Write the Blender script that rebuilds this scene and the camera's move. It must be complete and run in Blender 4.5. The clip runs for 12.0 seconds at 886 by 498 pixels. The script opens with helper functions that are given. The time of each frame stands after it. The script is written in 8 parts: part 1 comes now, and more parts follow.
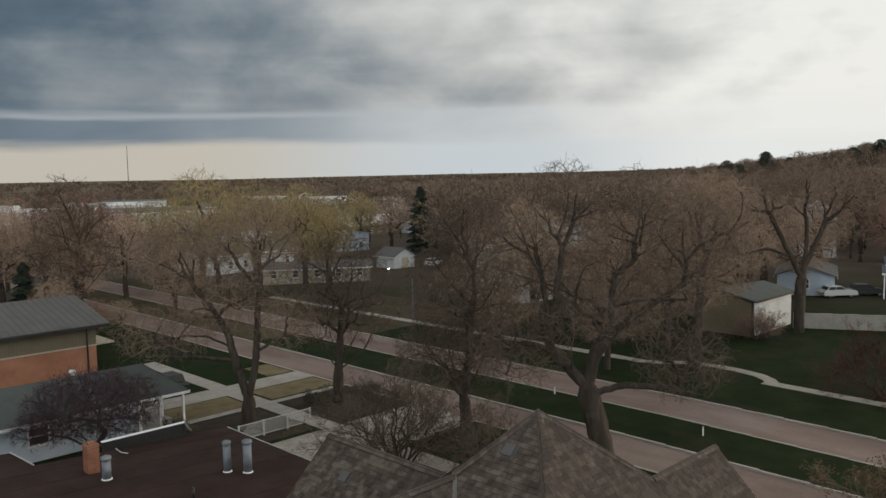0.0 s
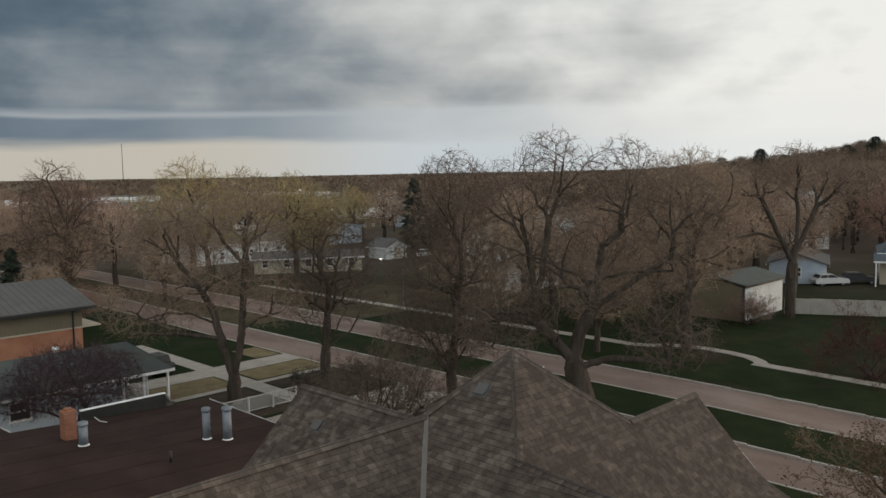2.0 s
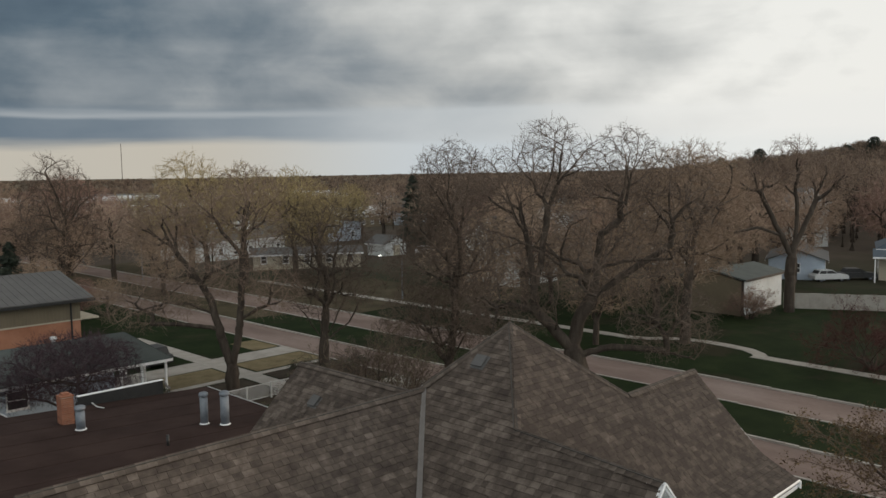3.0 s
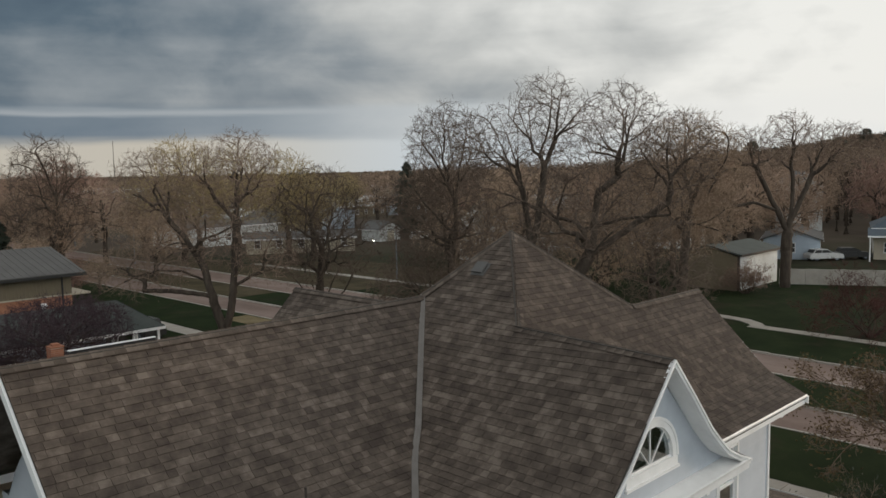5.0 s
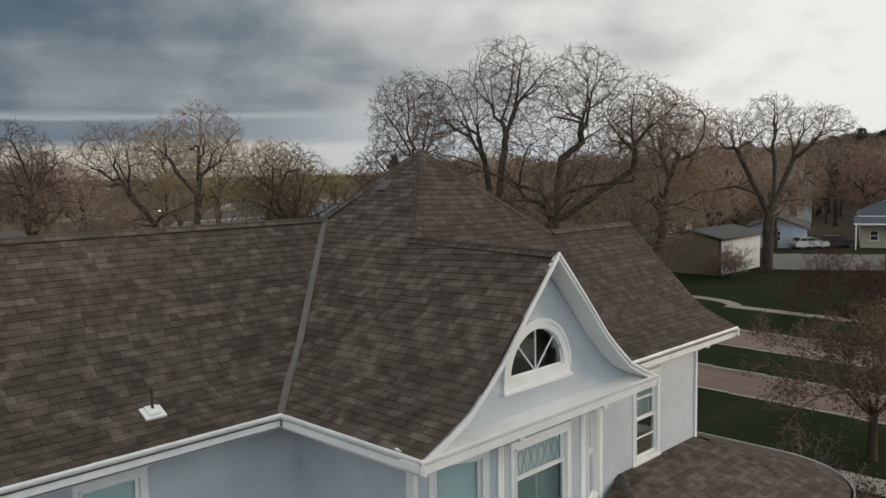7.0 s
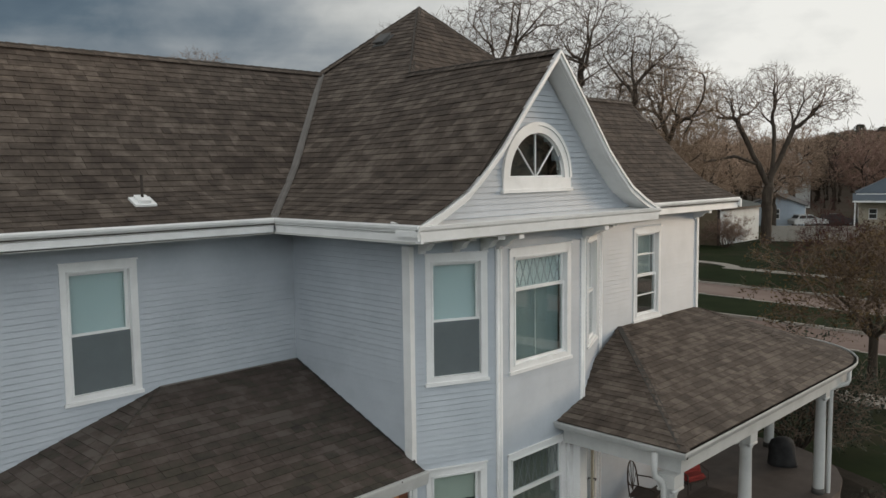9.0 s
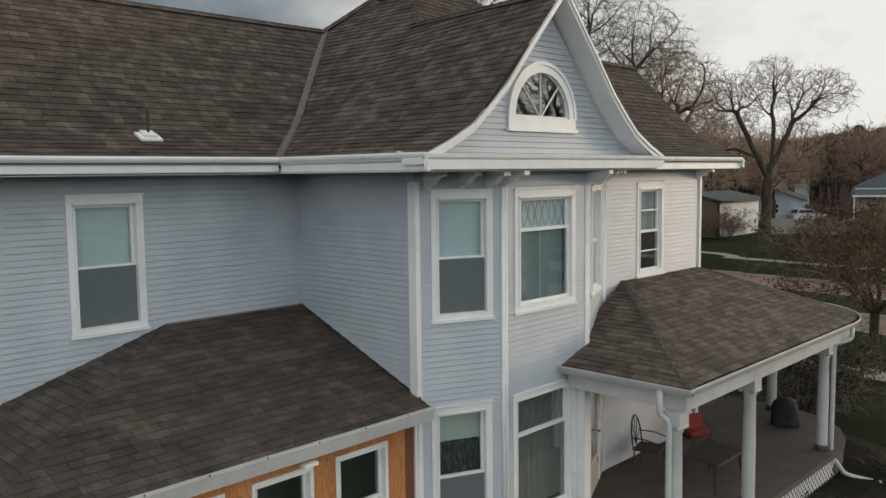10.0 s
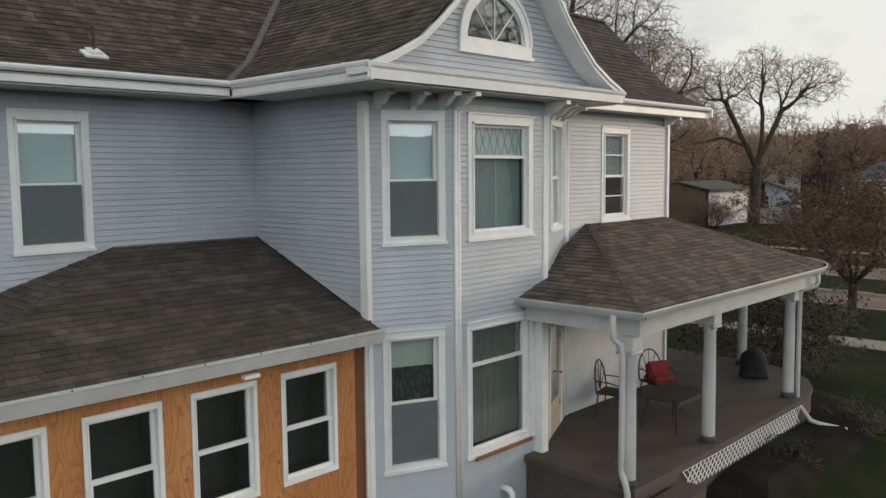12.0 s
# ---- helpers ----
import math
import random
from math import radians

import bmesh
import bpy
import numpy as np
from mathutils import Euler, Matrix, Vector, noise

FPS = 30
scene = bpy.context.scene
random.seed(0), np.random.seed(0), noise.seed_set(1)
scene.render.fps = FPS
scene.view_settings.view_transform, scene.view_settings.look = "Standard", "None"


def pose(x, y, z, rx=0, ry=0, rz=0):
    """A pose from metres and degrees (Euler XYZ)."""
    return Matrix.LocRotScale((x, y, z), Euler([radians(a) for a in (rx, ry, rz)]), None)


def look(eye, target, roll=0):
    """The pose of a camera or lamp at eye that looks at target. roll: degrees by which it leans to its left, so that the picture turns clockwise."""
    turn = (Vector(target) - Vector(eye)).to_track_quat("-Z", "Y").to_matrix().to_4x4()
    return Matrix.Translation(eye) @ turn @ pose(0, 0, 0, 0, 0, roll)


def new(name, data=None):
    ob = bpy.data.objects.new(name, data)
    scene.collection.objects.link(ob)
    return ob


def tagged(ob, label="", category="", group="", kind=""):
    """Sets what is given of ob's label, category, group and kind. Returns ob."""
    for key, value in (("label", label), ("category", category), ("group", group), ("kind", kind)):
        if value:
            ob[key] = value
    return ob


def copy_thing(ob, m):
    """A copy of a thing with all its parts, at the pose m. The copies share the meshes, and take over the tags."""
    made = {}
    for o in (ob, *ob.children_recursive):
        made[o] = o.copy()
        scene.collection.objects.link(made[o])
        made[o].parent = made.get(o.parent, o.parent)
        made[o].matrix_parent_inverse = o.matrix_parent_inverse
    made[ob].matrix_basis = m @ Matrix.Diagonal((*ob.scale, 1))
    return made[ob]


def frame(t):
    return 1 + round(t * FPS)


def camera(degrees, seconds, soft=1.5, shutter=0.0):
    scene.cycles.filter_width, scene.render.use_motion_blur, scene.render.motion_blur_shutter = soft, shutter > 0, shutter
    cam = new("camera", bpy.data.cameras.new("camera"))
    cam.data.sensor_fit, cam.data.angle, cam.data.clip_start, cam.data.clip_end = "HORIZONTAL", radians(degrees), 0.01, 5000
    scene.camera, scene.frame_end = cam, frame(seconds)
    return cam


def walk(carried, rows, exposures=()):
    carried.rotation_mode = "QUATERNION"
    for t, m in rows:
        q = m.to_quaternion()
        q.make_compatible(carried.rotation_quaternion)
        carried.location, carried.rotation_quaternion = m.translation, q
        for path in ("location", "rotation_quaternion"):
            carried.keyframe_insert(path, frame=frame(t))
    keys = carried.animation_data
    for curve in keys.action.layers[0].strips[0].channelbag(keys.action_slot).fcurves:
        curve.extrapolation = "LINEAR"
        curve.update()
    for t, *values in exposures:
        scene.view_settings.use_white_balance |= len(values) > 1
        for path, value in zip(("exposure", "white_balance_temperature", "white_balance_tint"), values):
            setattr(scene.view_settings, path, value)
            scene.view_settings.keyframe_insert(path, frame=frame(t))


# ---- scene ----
# ================= camera and its walk =================
cam = camera(57.0, 12.0, soft=1.5)
PATH = [
    (0, (-10.892, -10.848, 17.293), (-9.493, -9.431, 17.106), -1.0),
    (0.5, (-10.467, -11.055, 17.237), (-9.066, -9.64, 17.049), -1.0),
    (1, (-10.171, -11.198, 17.245), (-8.769, -9.784, 17.057), -0.8),
    (1.5, (-10.197, -11.138, 16.921), (-8.794, -9.726, 16.731), -0.8),
    (2, (-10.294, -11.023, 15.716), (-8.888, -9.614, 15.527), -0.9),
    (2.5, (-10.364, -11.052, 15.213), (-8.956, -9.645, 15.022), -1.0),
    (2.7, (-10.301, -11.048, 15.146), (-8.894, -9.639, 14.958), -0.8),
    (4.5, (-10.217, -10.746, 13.6), (-8.8, -9.347, 13.41), -1.1),
    (5, (-10.158, -10.68, 12.844), (-8.74, -9.284, 12.649), -1.0),
    (5.5, (-9.788, -10.739, 12.205), (-8.369, -9.343, 12.007), -1.2),
    (6, (-9.07, -11.016, 11.52), (-7.649, -9.623, 11.322), -1.4),
    (6.5, (-8.266, -11.485, 11.201), (-6.845, -10.092, 11.004), -1.0),
    (6.7, (-8.136, -11.525, 11.159), (-6.714, -10.132, 10.967), -1.1),
    (8.3, (-8.055, -11.479, 8.463), (-6.634, -10.084, 8.286), -0.8),
    (8.5, (-8.057, -11.437, 8.341), (-6.632, -10.046, 8.149), -0.7),
    (9, (-8.124, -11.483, 7.788), (-6.699, -10.093, 7.597), -0.7),
    (9.5, (-8.217, -11.482, 7.262), (-6.791, -10.092, 7.075), -0.7),
    (10, (-8.276, -11.477, 6.825), (-6.848, -10.088, 6.639), -0.7),
    (10.5, (-8.329, -11.508, 6.478), (-6.899, -10.122, 6.293), -0.7),
    (11, (-8.319, -11.563, 6.193), (-6.888, -10.178, 6.006), -0.7),
    (11.5, (-8.146, -11.7, 5.921), (-6.713, -10.318, 5.732), -0.7),
    (12, (-7.814, -11.927, 5.659), (-6.379, -10.547, 5.473), -0.6),
]
walk(cam, [(t, look(eye, target, roll)) for t, eye, target, roll in PATH])

# ================= sky, sun, exposure =================
SUN_AZ, SUN_EL = radians(-26.0), radians(6.0)
SUN_DIR = Vector((math.cos(SUN_AZ) * math.cos(SUN_EL), math.sin(SUN_AZ) * math.cos(SUN_EL), math.sin(SUN_EL)))
scene.view_settings.exposure = 0.0

sun_data = bpy.data.lights.new("sun", "SUN")
sun_data.energy, sun_data.angle, sun_data.color = 1.5, radians(14), (1.0, 0.78, 0.56)
sun = new("sun", sun_data)
sun.matrix_world = look(SUN_DIR * 50, (0, 0, 0))


def N(tree, kind, **given):
    """A node with its inputs by number (i_0, i_1, ...): values, or sockets to link."""
    node = tree.nodes.new(kind)
    for key, value in given.items():
        sock = node.inputs[int(key[2:])]
        if isinstance(value, bpy.types.NodeSocket):
            tree.links.new(value, sock)
        else:
            sock.default_value = value
    return node


def M2(tree, op, a, b=0.0, c=0.0):
    node = tree.nodes.new("ShaderNodeMath")
    node.operation = op
    for sock, value in zip(node.inputs, (a, b, c)):
        if isinstance(value, bpy.types.NodeSocket):
            tree.links.new(value, sock)
        else:
            sock.default_value = value
    return node.outputs[0]


def noise_tex(tree, place, scale, detail=4.0, rough=0.6, twist=0.0):
    return N(tree, "ShaderNodeTexNoise", i_0=place, i_2=scale, i_3=detail, i_4=rough, i_8=twist).outputs[0]


def ramp(tree, fac, stops):
    node = N(tree, "ShaderNodeValToRGB", i_0=fac)
    el = node.color_ramp.elements
    while len(el) < len(stops):
        el.new(0.5)
    for e, (at, col) in zip(el, stops):
        e.position, e.color = at, (*col, 1) if len(col) == 3 else col
    return node.outputs[0]


def mixc(tree, fac, a, b, blend="MIX"):
    node = N(tree, "ShaderNodeMix")
    node.data_type, node.blend_type = "RGBA", blend
    for sock, value in ((node.inputs[0], fac), (node.inputs[6], a), (node.inputs[7], b)):
        if isinstance(value, bpy.types.NodeSocket):
            tree.links.new(value, sock)
        else:
            sock.default_value = value if not isinstance(value, tuple) or len(value) == 4 else (*value, 1)
    return node.outputs[2]


def build_sky():
    world = bpy.data.worlds.new("sky")
    scene.world = world
    world.use_nodes = True
    t = world.node_tree
    t.nodes.clear()
    out = N(t, "ShaderNodeOutputWorld")
    sky = N(t, "ShaderNodeTexSky")
    sky.sky_type, sky.sun_disc = "NISHITA", False
    sky.sun_elevation, sky.sun_rotation = SUN_EL, math.pi / 2 - SUN_AZ
    sky.air_density, sky.dust_density = 1.5, 3.0
    way = N(t, "ShaderNodeTexCoord").outputs["Generated"]
    xyz = N(t, "ShaderNodeSeparateXYZ", i_0=way).outputs
    az = M2(t, "ARCTAN2", xyz[1], xyz[0])
    el = xyz[2]

    def smooth(value, lo, hi):
        k = M2(t, "MINIMUM", M2(t, "MAXIMUM", M2(t, "DIVIDE", M2(t, "SUBTRACT", value, lo), hi - lo), 0.0), 1.0)
        return M2(t, "MULTIPLY", M2(t, "MULTIPLY", k, k), M2(t, "MULTIPLY_ADD", k, -2.0, 3.0))

    # heaps and shreds of cloud, wider than tall
    lay = N(t, "ShaderNodeCombineXYZ", i_0=M2(t, "MULTIPLY", xyz[0], 3.0), i_1=M2(t, "MULTIPLY", xyz[1], 3.0), i_2=M2(t, "MULTIPLY", el, 5.5)).outputs[0]
    big = noise_tex(t, lay, 1.1, 3.0, 0.5, 0.0)
    fine = noise_tex(t, lay, 2.7, 8.0, 0.52, 0.25)
    streak = N(t, "ShaderNodeCombineXYZ", i_0=M2(t, "MULTIPLY", xyz[0], 2.0), i_1=M2(t, "MULTIPLY", xyz[1], 2.0), i_2=M2(t, "MULTIPLY", el, 26.0)).outputs[0]
    bands = noise_tex(t, streak, 1.3, 4.0, 0.5, 0.1)
    # the storm lies north; the sky is bright round the hidden sun and over the west and south
    north = M2(t, "MULTIPLY", smooth(az, radians(25), radians(74)), M2(t, "SUBTRACT", 1.0, smooth(az, radians(105), radians(172))))
    sunny = M2(t, "MULTIPLY", smooth(az, radians(-60), radians(10)), M2(t, "SUBTRACT", 1.0, smooth(az, radians(10), radians(52))))
    high = smooth(el, 0.12, 0.30)
    calm = M2(t, "MULTIPLY_ADD", M2(t, "MULTIPLY", north, M2(t, "MULTIPLY_ADD", high, -0.20, 0.66)), -1.0, 0.86)
    lid = M2(t, "MULTIPLY", smooth(el, 0.09, 0.20), M2(t, "MULTIPLY", smooth(az, radians(12), radians(34)), M2(t, "SUBTRACT", 1.0, north)))
    calm = M2(t, "MULTIPLY_ADD", lid, -0.09, calm)
    calm = M2(t, "MULTIPLY_ADD", sunny, 0.20, calm)
    shade = M2(t, "MULTIPLY_ADD", M2(t, "SUBTRACT", big, 0.5), 0.80, M2(t, "MULTIPLY", M2(t, "SUBTRACT", fine, 0.5), 0.58))
    shade = M2(t, "MULTIPLY_ADD", M2(t, "SUBTRACT", bands, 0.5), 0.22, shade)
    lum = M2(t, "ADD", calm, M2(t, "MULTIPLY", shade, M2(t, "MULTIPLY_ADD", sunny, 0.10, 1.0)))
    cloud = ramp(t, lum, ((0.0, (0.050, 0.082, 0.125)), (0.20, (0.105, 0.150, 0.195)), (0.42, (0.27, 0.305, 0.335)), (0.66, (0.52, 0.535, 0.53)), (0.98, (0.885, 0.885, 0.85))))
    # the clear strip under the cloud base: yellow to the north, pale blue beside it
    edge = M2(t, "MULTIPLY_ADD", M2(t, "SUBTRACT", bands, 0.5), 0.035, el)
    haze = mixc(t, smooth(az, radians(40), radians(66)), (0.62, 0.66, 0.68), (0.165, 0.215, 0.265))
    haze = mixc(t, smooth(az, radians(42), radians(30)), haze, (0.86, 0.865, 0.84))
    under = M2(t, "SUBTRACT", 1.0, smooth(edge, 0.070, 0.088))
    cloud = mixc(t, M2(t, "MULTIPLY", under, 0.7), cloud, haze)
    rift = M2(t, "MULTIPLY", smooth(edge, 0.062, 0.070), M2(t, "SUBTRACT", 1.0, smooth(edge, 0.070, 0.080)))
    rift = M2(t, "MULTIPLY", rift, M2(t, "MULTIPLY", smooth(az, radians(40), radians(60)), smooth(big, 0.42, 0.62)))
    cloud = mixc(t, M2(t, "MULTIPLY", rift, 0.6), cloud, (0.46, 0.49, 0.51))
    strip = mixc(t, smooth(az, radians(44), radians(63)), (0.60, 0.65, 0.68), (0.60, 0.555, 0.47))
    strip = mixc(t, smooth(az, radians(40), radians(24)), strip, (0.82, 0.84, 0.82))
    low = M2(t, "SUBTRACT", 1.0, smooth(edge, 0.028, 0.044))
    veil = mixc(t, M2(t, "MULTIPLY", low, 0.9), cloud, strip)
    air = mixc(t, 1.0, sky.outputs[0], (0.09, 0.09, 0.09), "MULTIPLY")
    full = mixc(t, 0.94, air, veil)
    west = N(t, "ShaderNodeVectorMath", i_0=way, i_1=Vector((-0.38, -0.89, 0.25)))
    west.operation = "DOT_PRODUCT"
    lowly = M2(t, "SUBTRACT", 1.0, smooth(el, 0.10, 0.75))
    gain = M2(t, "MULTIPLY_ADD", M2(t, "MULTIPLY", smooth(west.outputs[1], -0.25, 0.75), lowly), 1.3, 1.0)
    full = mixc(t, 1.0, full, N(t, "ShaderNodeCombineColor", i_0=M2(t, "MULTIPLY_ADD", gain, 0.9, 0.1), i_1=gain, i_2=M2(t, "MULTIPLY_ADD", gain, 1.1, -0.1)).outputs[0], "MULTIPLY")
    back = N(t, "ShaderNodeBackground", i_0=full, i_1=1.0)
    t.links.new(back.outputs[0], out.inputs[0])


build_sky()

# ================= materials =================
def surface(name, stops, rough=0.7, scale=6.0, fine=60.0, bump=0.15, bump_at=None, metal=0.0, stretch=(1, 1, 1), islands=0.0, objects=0.0, spec=0.5, stain=0.25):
    """A painted, grown or cast surface: colours along a broad noise, fine grain in colour, gloss and relief."""
    m = bpy.data.materials.new(name)
    m.use_nodes = True
    t = m.node_tree
    bsdf = t.nodes["Principled BSDF"]
    place = N(t, "ShaderNodeTexCoord").outputs["Object"]
    place = N(t, "ShaderNodeMapping", i_0=place, i_3=stretch).outputs[0]
    broad = noise_tex(t, place, scale, 5.0)
    grain = noise_tex(t, place, fine, 4.0, 0.65)
    fac = M2(t, "MULTIPLY_ADD", M2(t, "SUBTRACT", grain, 0.5), 0.55, M2(t, "MULTIPLY_ADD", M2(t, "SUBTRACT", broad, 0.5), 1.5, 0.5))
    if islands:
        isl = N(t, "ShaderNodeNewGeometry").outputs["Random Per Island"]
        fac = M2(t, "MULTIPLY_ADD", M2(t, "SUBTRACT", isl, 0.5), islands, fac)
    if objects:
        rnd = N(t, "ShaderNodeObjectInfo").outputs["Random"]
        fac = M2(t, "MULTIPLY_ADD", M2(t, "SUBTRACT", rnd, 0.5), objects, fac)
    n = len(stops)
    col = ramp(t, fac, [(0.15 + 0.7 * i / max(n - 1, 1), c) for i, c in enumerate(stops)])
    if stain:
        dirt = noise_tex(t, place, scale * 0.23, 6.0, 0.7)
        dirt = M2(t, "MULTIPLY", M2(t, "MAXIMUM", M2(t, "MULTIPLY_ADD", dirt, 3.0, -1.4), 0.0), stain)
        col = mixc(t, M2(t, "MINIMUM", dirt, 1.0), col, tuple(0.55 * v for v in stops[0]))
    t.links.new(col, bsdf.inputs["Base Color"])
    t.links.new(M2(t, "MULTIPLY_ADD", grain, 0.25, rough - 0.12), bsdf.inputs["Roughness"])
    bsdf.inputs["Metallic"].default_value = metal
    bsdf.inputs["Specular IOR Level"].default_value = spec
    if bump:
        b = N(t, "ShaderNodeBump", i_0=bump, i_1=0.01)
        t.links.new(grain, b.inputs["Height"])
        t.links.new(b.outputs[0], bsdf.inputs["Normal"])
    return m


def glass(name, tint=(0.9, 0.95, 0.95), rough=0.02):
    m = bpy.data.materials.new(name)
    m.use_nodes = True
    t = m.node_tree
    t.nodes.clear()
    out = N(t, "ShaderNodeOutputMaterial")
    clear = N(t, "ShaderNodeBsdfTransparent", i_0=(*tint, 1))
    gloss = N(t, "ShaderNodeBsdfGlossy", i_0=(1, 1, 1, 1), i_1=rough)
    wave = noise_tex(t, N(t, "ShaderNodeTexCoord").outputs["Object"], 1.3, 2.0)
    b = N(t, "ShaderNodeBump", i_0=0.06, i_1=0.02)
    t.links.new(wave, b.inputs["Height"])
    t.links.new(b.outputs[0], gloss.inputs["Normal"])
    edge = N(t, "ShaderNodeLayerWeight", i_0=0.5).outputs["Facing"]
    mix = N(t, "ShaderNodeMixShader", i_0=M2(t, "MULTIPLY_ADD", M2(t, "POWER", edge, 3.5), 0.9, 0.12), i_1=clear.outputs[0], i_2=gloss.outputs[0])
    t.links.new(mix.outputs[0], out.inputs[0])
    return m


def lit(name, colour, strength):
    m = bpy.data.materials.new(name)
    m.use_nodes = True
    t = m.node_tree
    b = t.nodes["Principled BSDF"]
    b.inputs["Emission Color"].default_value = (*colour, 1)
    b.inputs["Emission Strength"].default_value = strength
    return m


SIDING = surface("blue_grey_siding", ((0.392, 0.430, 0.472), (0.446, 0.484, 0.528), (0.488, 0.526, 0.570)), 0.5, 1.2, 45, 0.08, islands=0.08, objects=0.08)
TRIM = surface("white_trim", ((0.7344, 0.7344, 0.7242), (0.8262, 0.8262, 0.8211), (0.867, 0.867, 0.8568)), 0.45, 2.0, 70, 0.06, stain=0.35)
# Greyer than TRIM: aged paint, with some of the porch's shade put into it.
POST = surface("grey_white_shaded_paint", ((0.4232, 0.4278, 0.4186), (0.506, 0.5106, 0.5014), (0.5612, 0.5612, 0.552)), 0.5, 2.0, 60, 0.06, stain=0.4)
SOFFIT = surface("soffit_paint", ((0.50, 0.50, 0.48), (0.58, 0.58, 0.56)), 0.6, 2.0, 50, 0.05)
SHINGLE = surface("brown_shingle", ((0.046, 0.035, 0.029), (0.069, 0.054, 0.044), (0.096, 0.076, 0.062), (0.155, 0.126, 0.104)), 0.78, 3.2, 130, 0.45, islands=0.38, objects=0.38, spec=0.2, stain=0.3)
# Lean-to shingles: old mossy mottling, plus the wall corner's shade in the colour.
SHINGLE_OLD_SHADED = surface("shaded_old_mossy_shingle", ((0.040, 0.035, 0.031), (0.060, 0.054, 0.043), (0.078, 0.060, 0.053), (0.112, 0.095, 0.083)), 0.85, 3.0, 130, 0.45, islands=0.4, objects=0.4, spec=0.2, stain=0.3)
UNDERLAY = surface("roof_underlay", ((0.045, 0.04, 0.036), (0.08, 0.07, 0.06)), 0.95, 3, 90, 0.3)
FLASHING = surface("painted_flashing", ((0.1300, 0.1170, 0.1073), (0.1755, 0.1625, 0.1495)), 0.55, 3, 40, 0.1)
PLYWOOD = surface("bare_plywood", ((0.35, 0.135, 0.043), (0.51, 0.212, 0.072), (0.60, 0.28, 0.108)), 0.65, 1.4, 34, 0.1, stretch=(1.0, 1.0, 0.22), stain=0.3)


def figure_plywood():
    """Cathedral grain and a few knots on the plywood."""
    t = PLYWOOD.node_tree
    bsdf = t.nodes["Principled BSDF"]
    under = bsdf.inputs["Base Color"].links[0].from_socket
    place = N(t, "ShaderNodeTexCoord").outputs["Object"]
    bend = noise_tex(t, N(t, "ShaderNodeMapping", i_0=place, i_3=(1.6, 1.6, 0.45)).outputs[0], 1.5, 2.0, 0.4)
    rings = M2(t, "FRACT", M2(t, "MULTIPLY", bend, 17.0))
    line = M2(t, "MULTIPLY", M2(t, "POWER", rings, 3.0), 0.55)
    col = mixc(t, line, under, (0.22, 0.075, 0.022))
    cell = N(t, "ShaderNodeTexVoronoi", i_0=N(t, "ShaderNodeMapping", i_0=place, i_3=(1.0, 1.0, 0.75)).outputs[0], i_2=3.1).outputs[0]
    knot = M2(t, "MINIMUM", M2(t, "MAXIMUM", M2(t, "MULTIPLY_ADD", cell, -14.0, 1.35), 0.0), 0.8)
    t.links.new(mixc(t, knot, col, (0.13, 0.045, 0.016)), bsdf.inputs["Base Color"])


figure_plywood()
STAINED = surface("stained_wood", ((0.10, 0.036, 0.018), (0.17, 0.060, 0.028), (0.22, 0.085, 0.040)), 0.7, 1.6, 34, 0.15, stretch=(1, 1, 0.2), stain=0.4)
# Roller blinds lightened and blued for the sky reflected in the panes.
BLIND = surface("sky_pale_blind", ((0.76, 0.82, 0.84), (0.82, 0.87, 0.885)), 0.8, 2, 60, 0.05, stain=0.1)
SCREEN = surface("insect_screen", ((0.165, 0.186, 0.195), (0.205, 0.228, 0.238)), 0.9, 2, 300, 0.2, stain=0.1)
TEAL_SHADE = surface("teal_shade", ((0.25, 0.315, 0.335), (0.33, 0.395, 0.41)), 0.8, 3, 60, 0.1, stretch=(4, 4, 0.5))
LACE = surface("lace_curtain", ((0.44, 0.46, 0.46), (0.62, 0.64, 0.63)), 0.9, 9, 90, 0.2, stretch=(5, 5, 0.6))
GREY_LACE = surface("grey_lace", ((0.20, 0.20, 0.18), (0.31, 0.305, 0.275)), 0.9, 9, 90, 0.2, stretch=(5, 5, 0.6))
CREAM_BLIND = surface("cream_blind", ((0.60, 0.60, 0.53), (0.70, 0.70, 0.62)), 0.8, 2, 40, 0.05, stain=0.1)
DARK_LACE = surface("dark_valance", ((0.02, 0.022, 0.022), (0.06, 0.062, 0.06), (0.30, 0.30, 0.29)), 0.9, 14, 90, 0.2, stretch=(5, 5, 0.6))
# Rooms' dimness is put into the colour of shallow boxes behind the panes.
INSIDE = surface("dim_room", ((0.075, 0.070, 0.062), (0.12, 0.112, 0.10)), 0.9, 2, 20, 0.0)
GLASS = glass("window_glass")


def thin_screen():
    """The insect screen lets part of the light through its mesh."""
    t = SCREEN.node_tree
    out = t.nodes["Material Output"]
    bsdf = t.nodes["Principled BSDF"]
    clear = N(t, "ShaderNodeBsdfTransparent", i_0=(0.9, 0.95, 0.95, 1))
    mix = N(t, "ShaderNodeMixShader", i_0=0.62, i_1=clear.outputs[0], i_2=bsdf.outputs[0])
    t.links.new(mix.outputs[0], out.inputs[0])


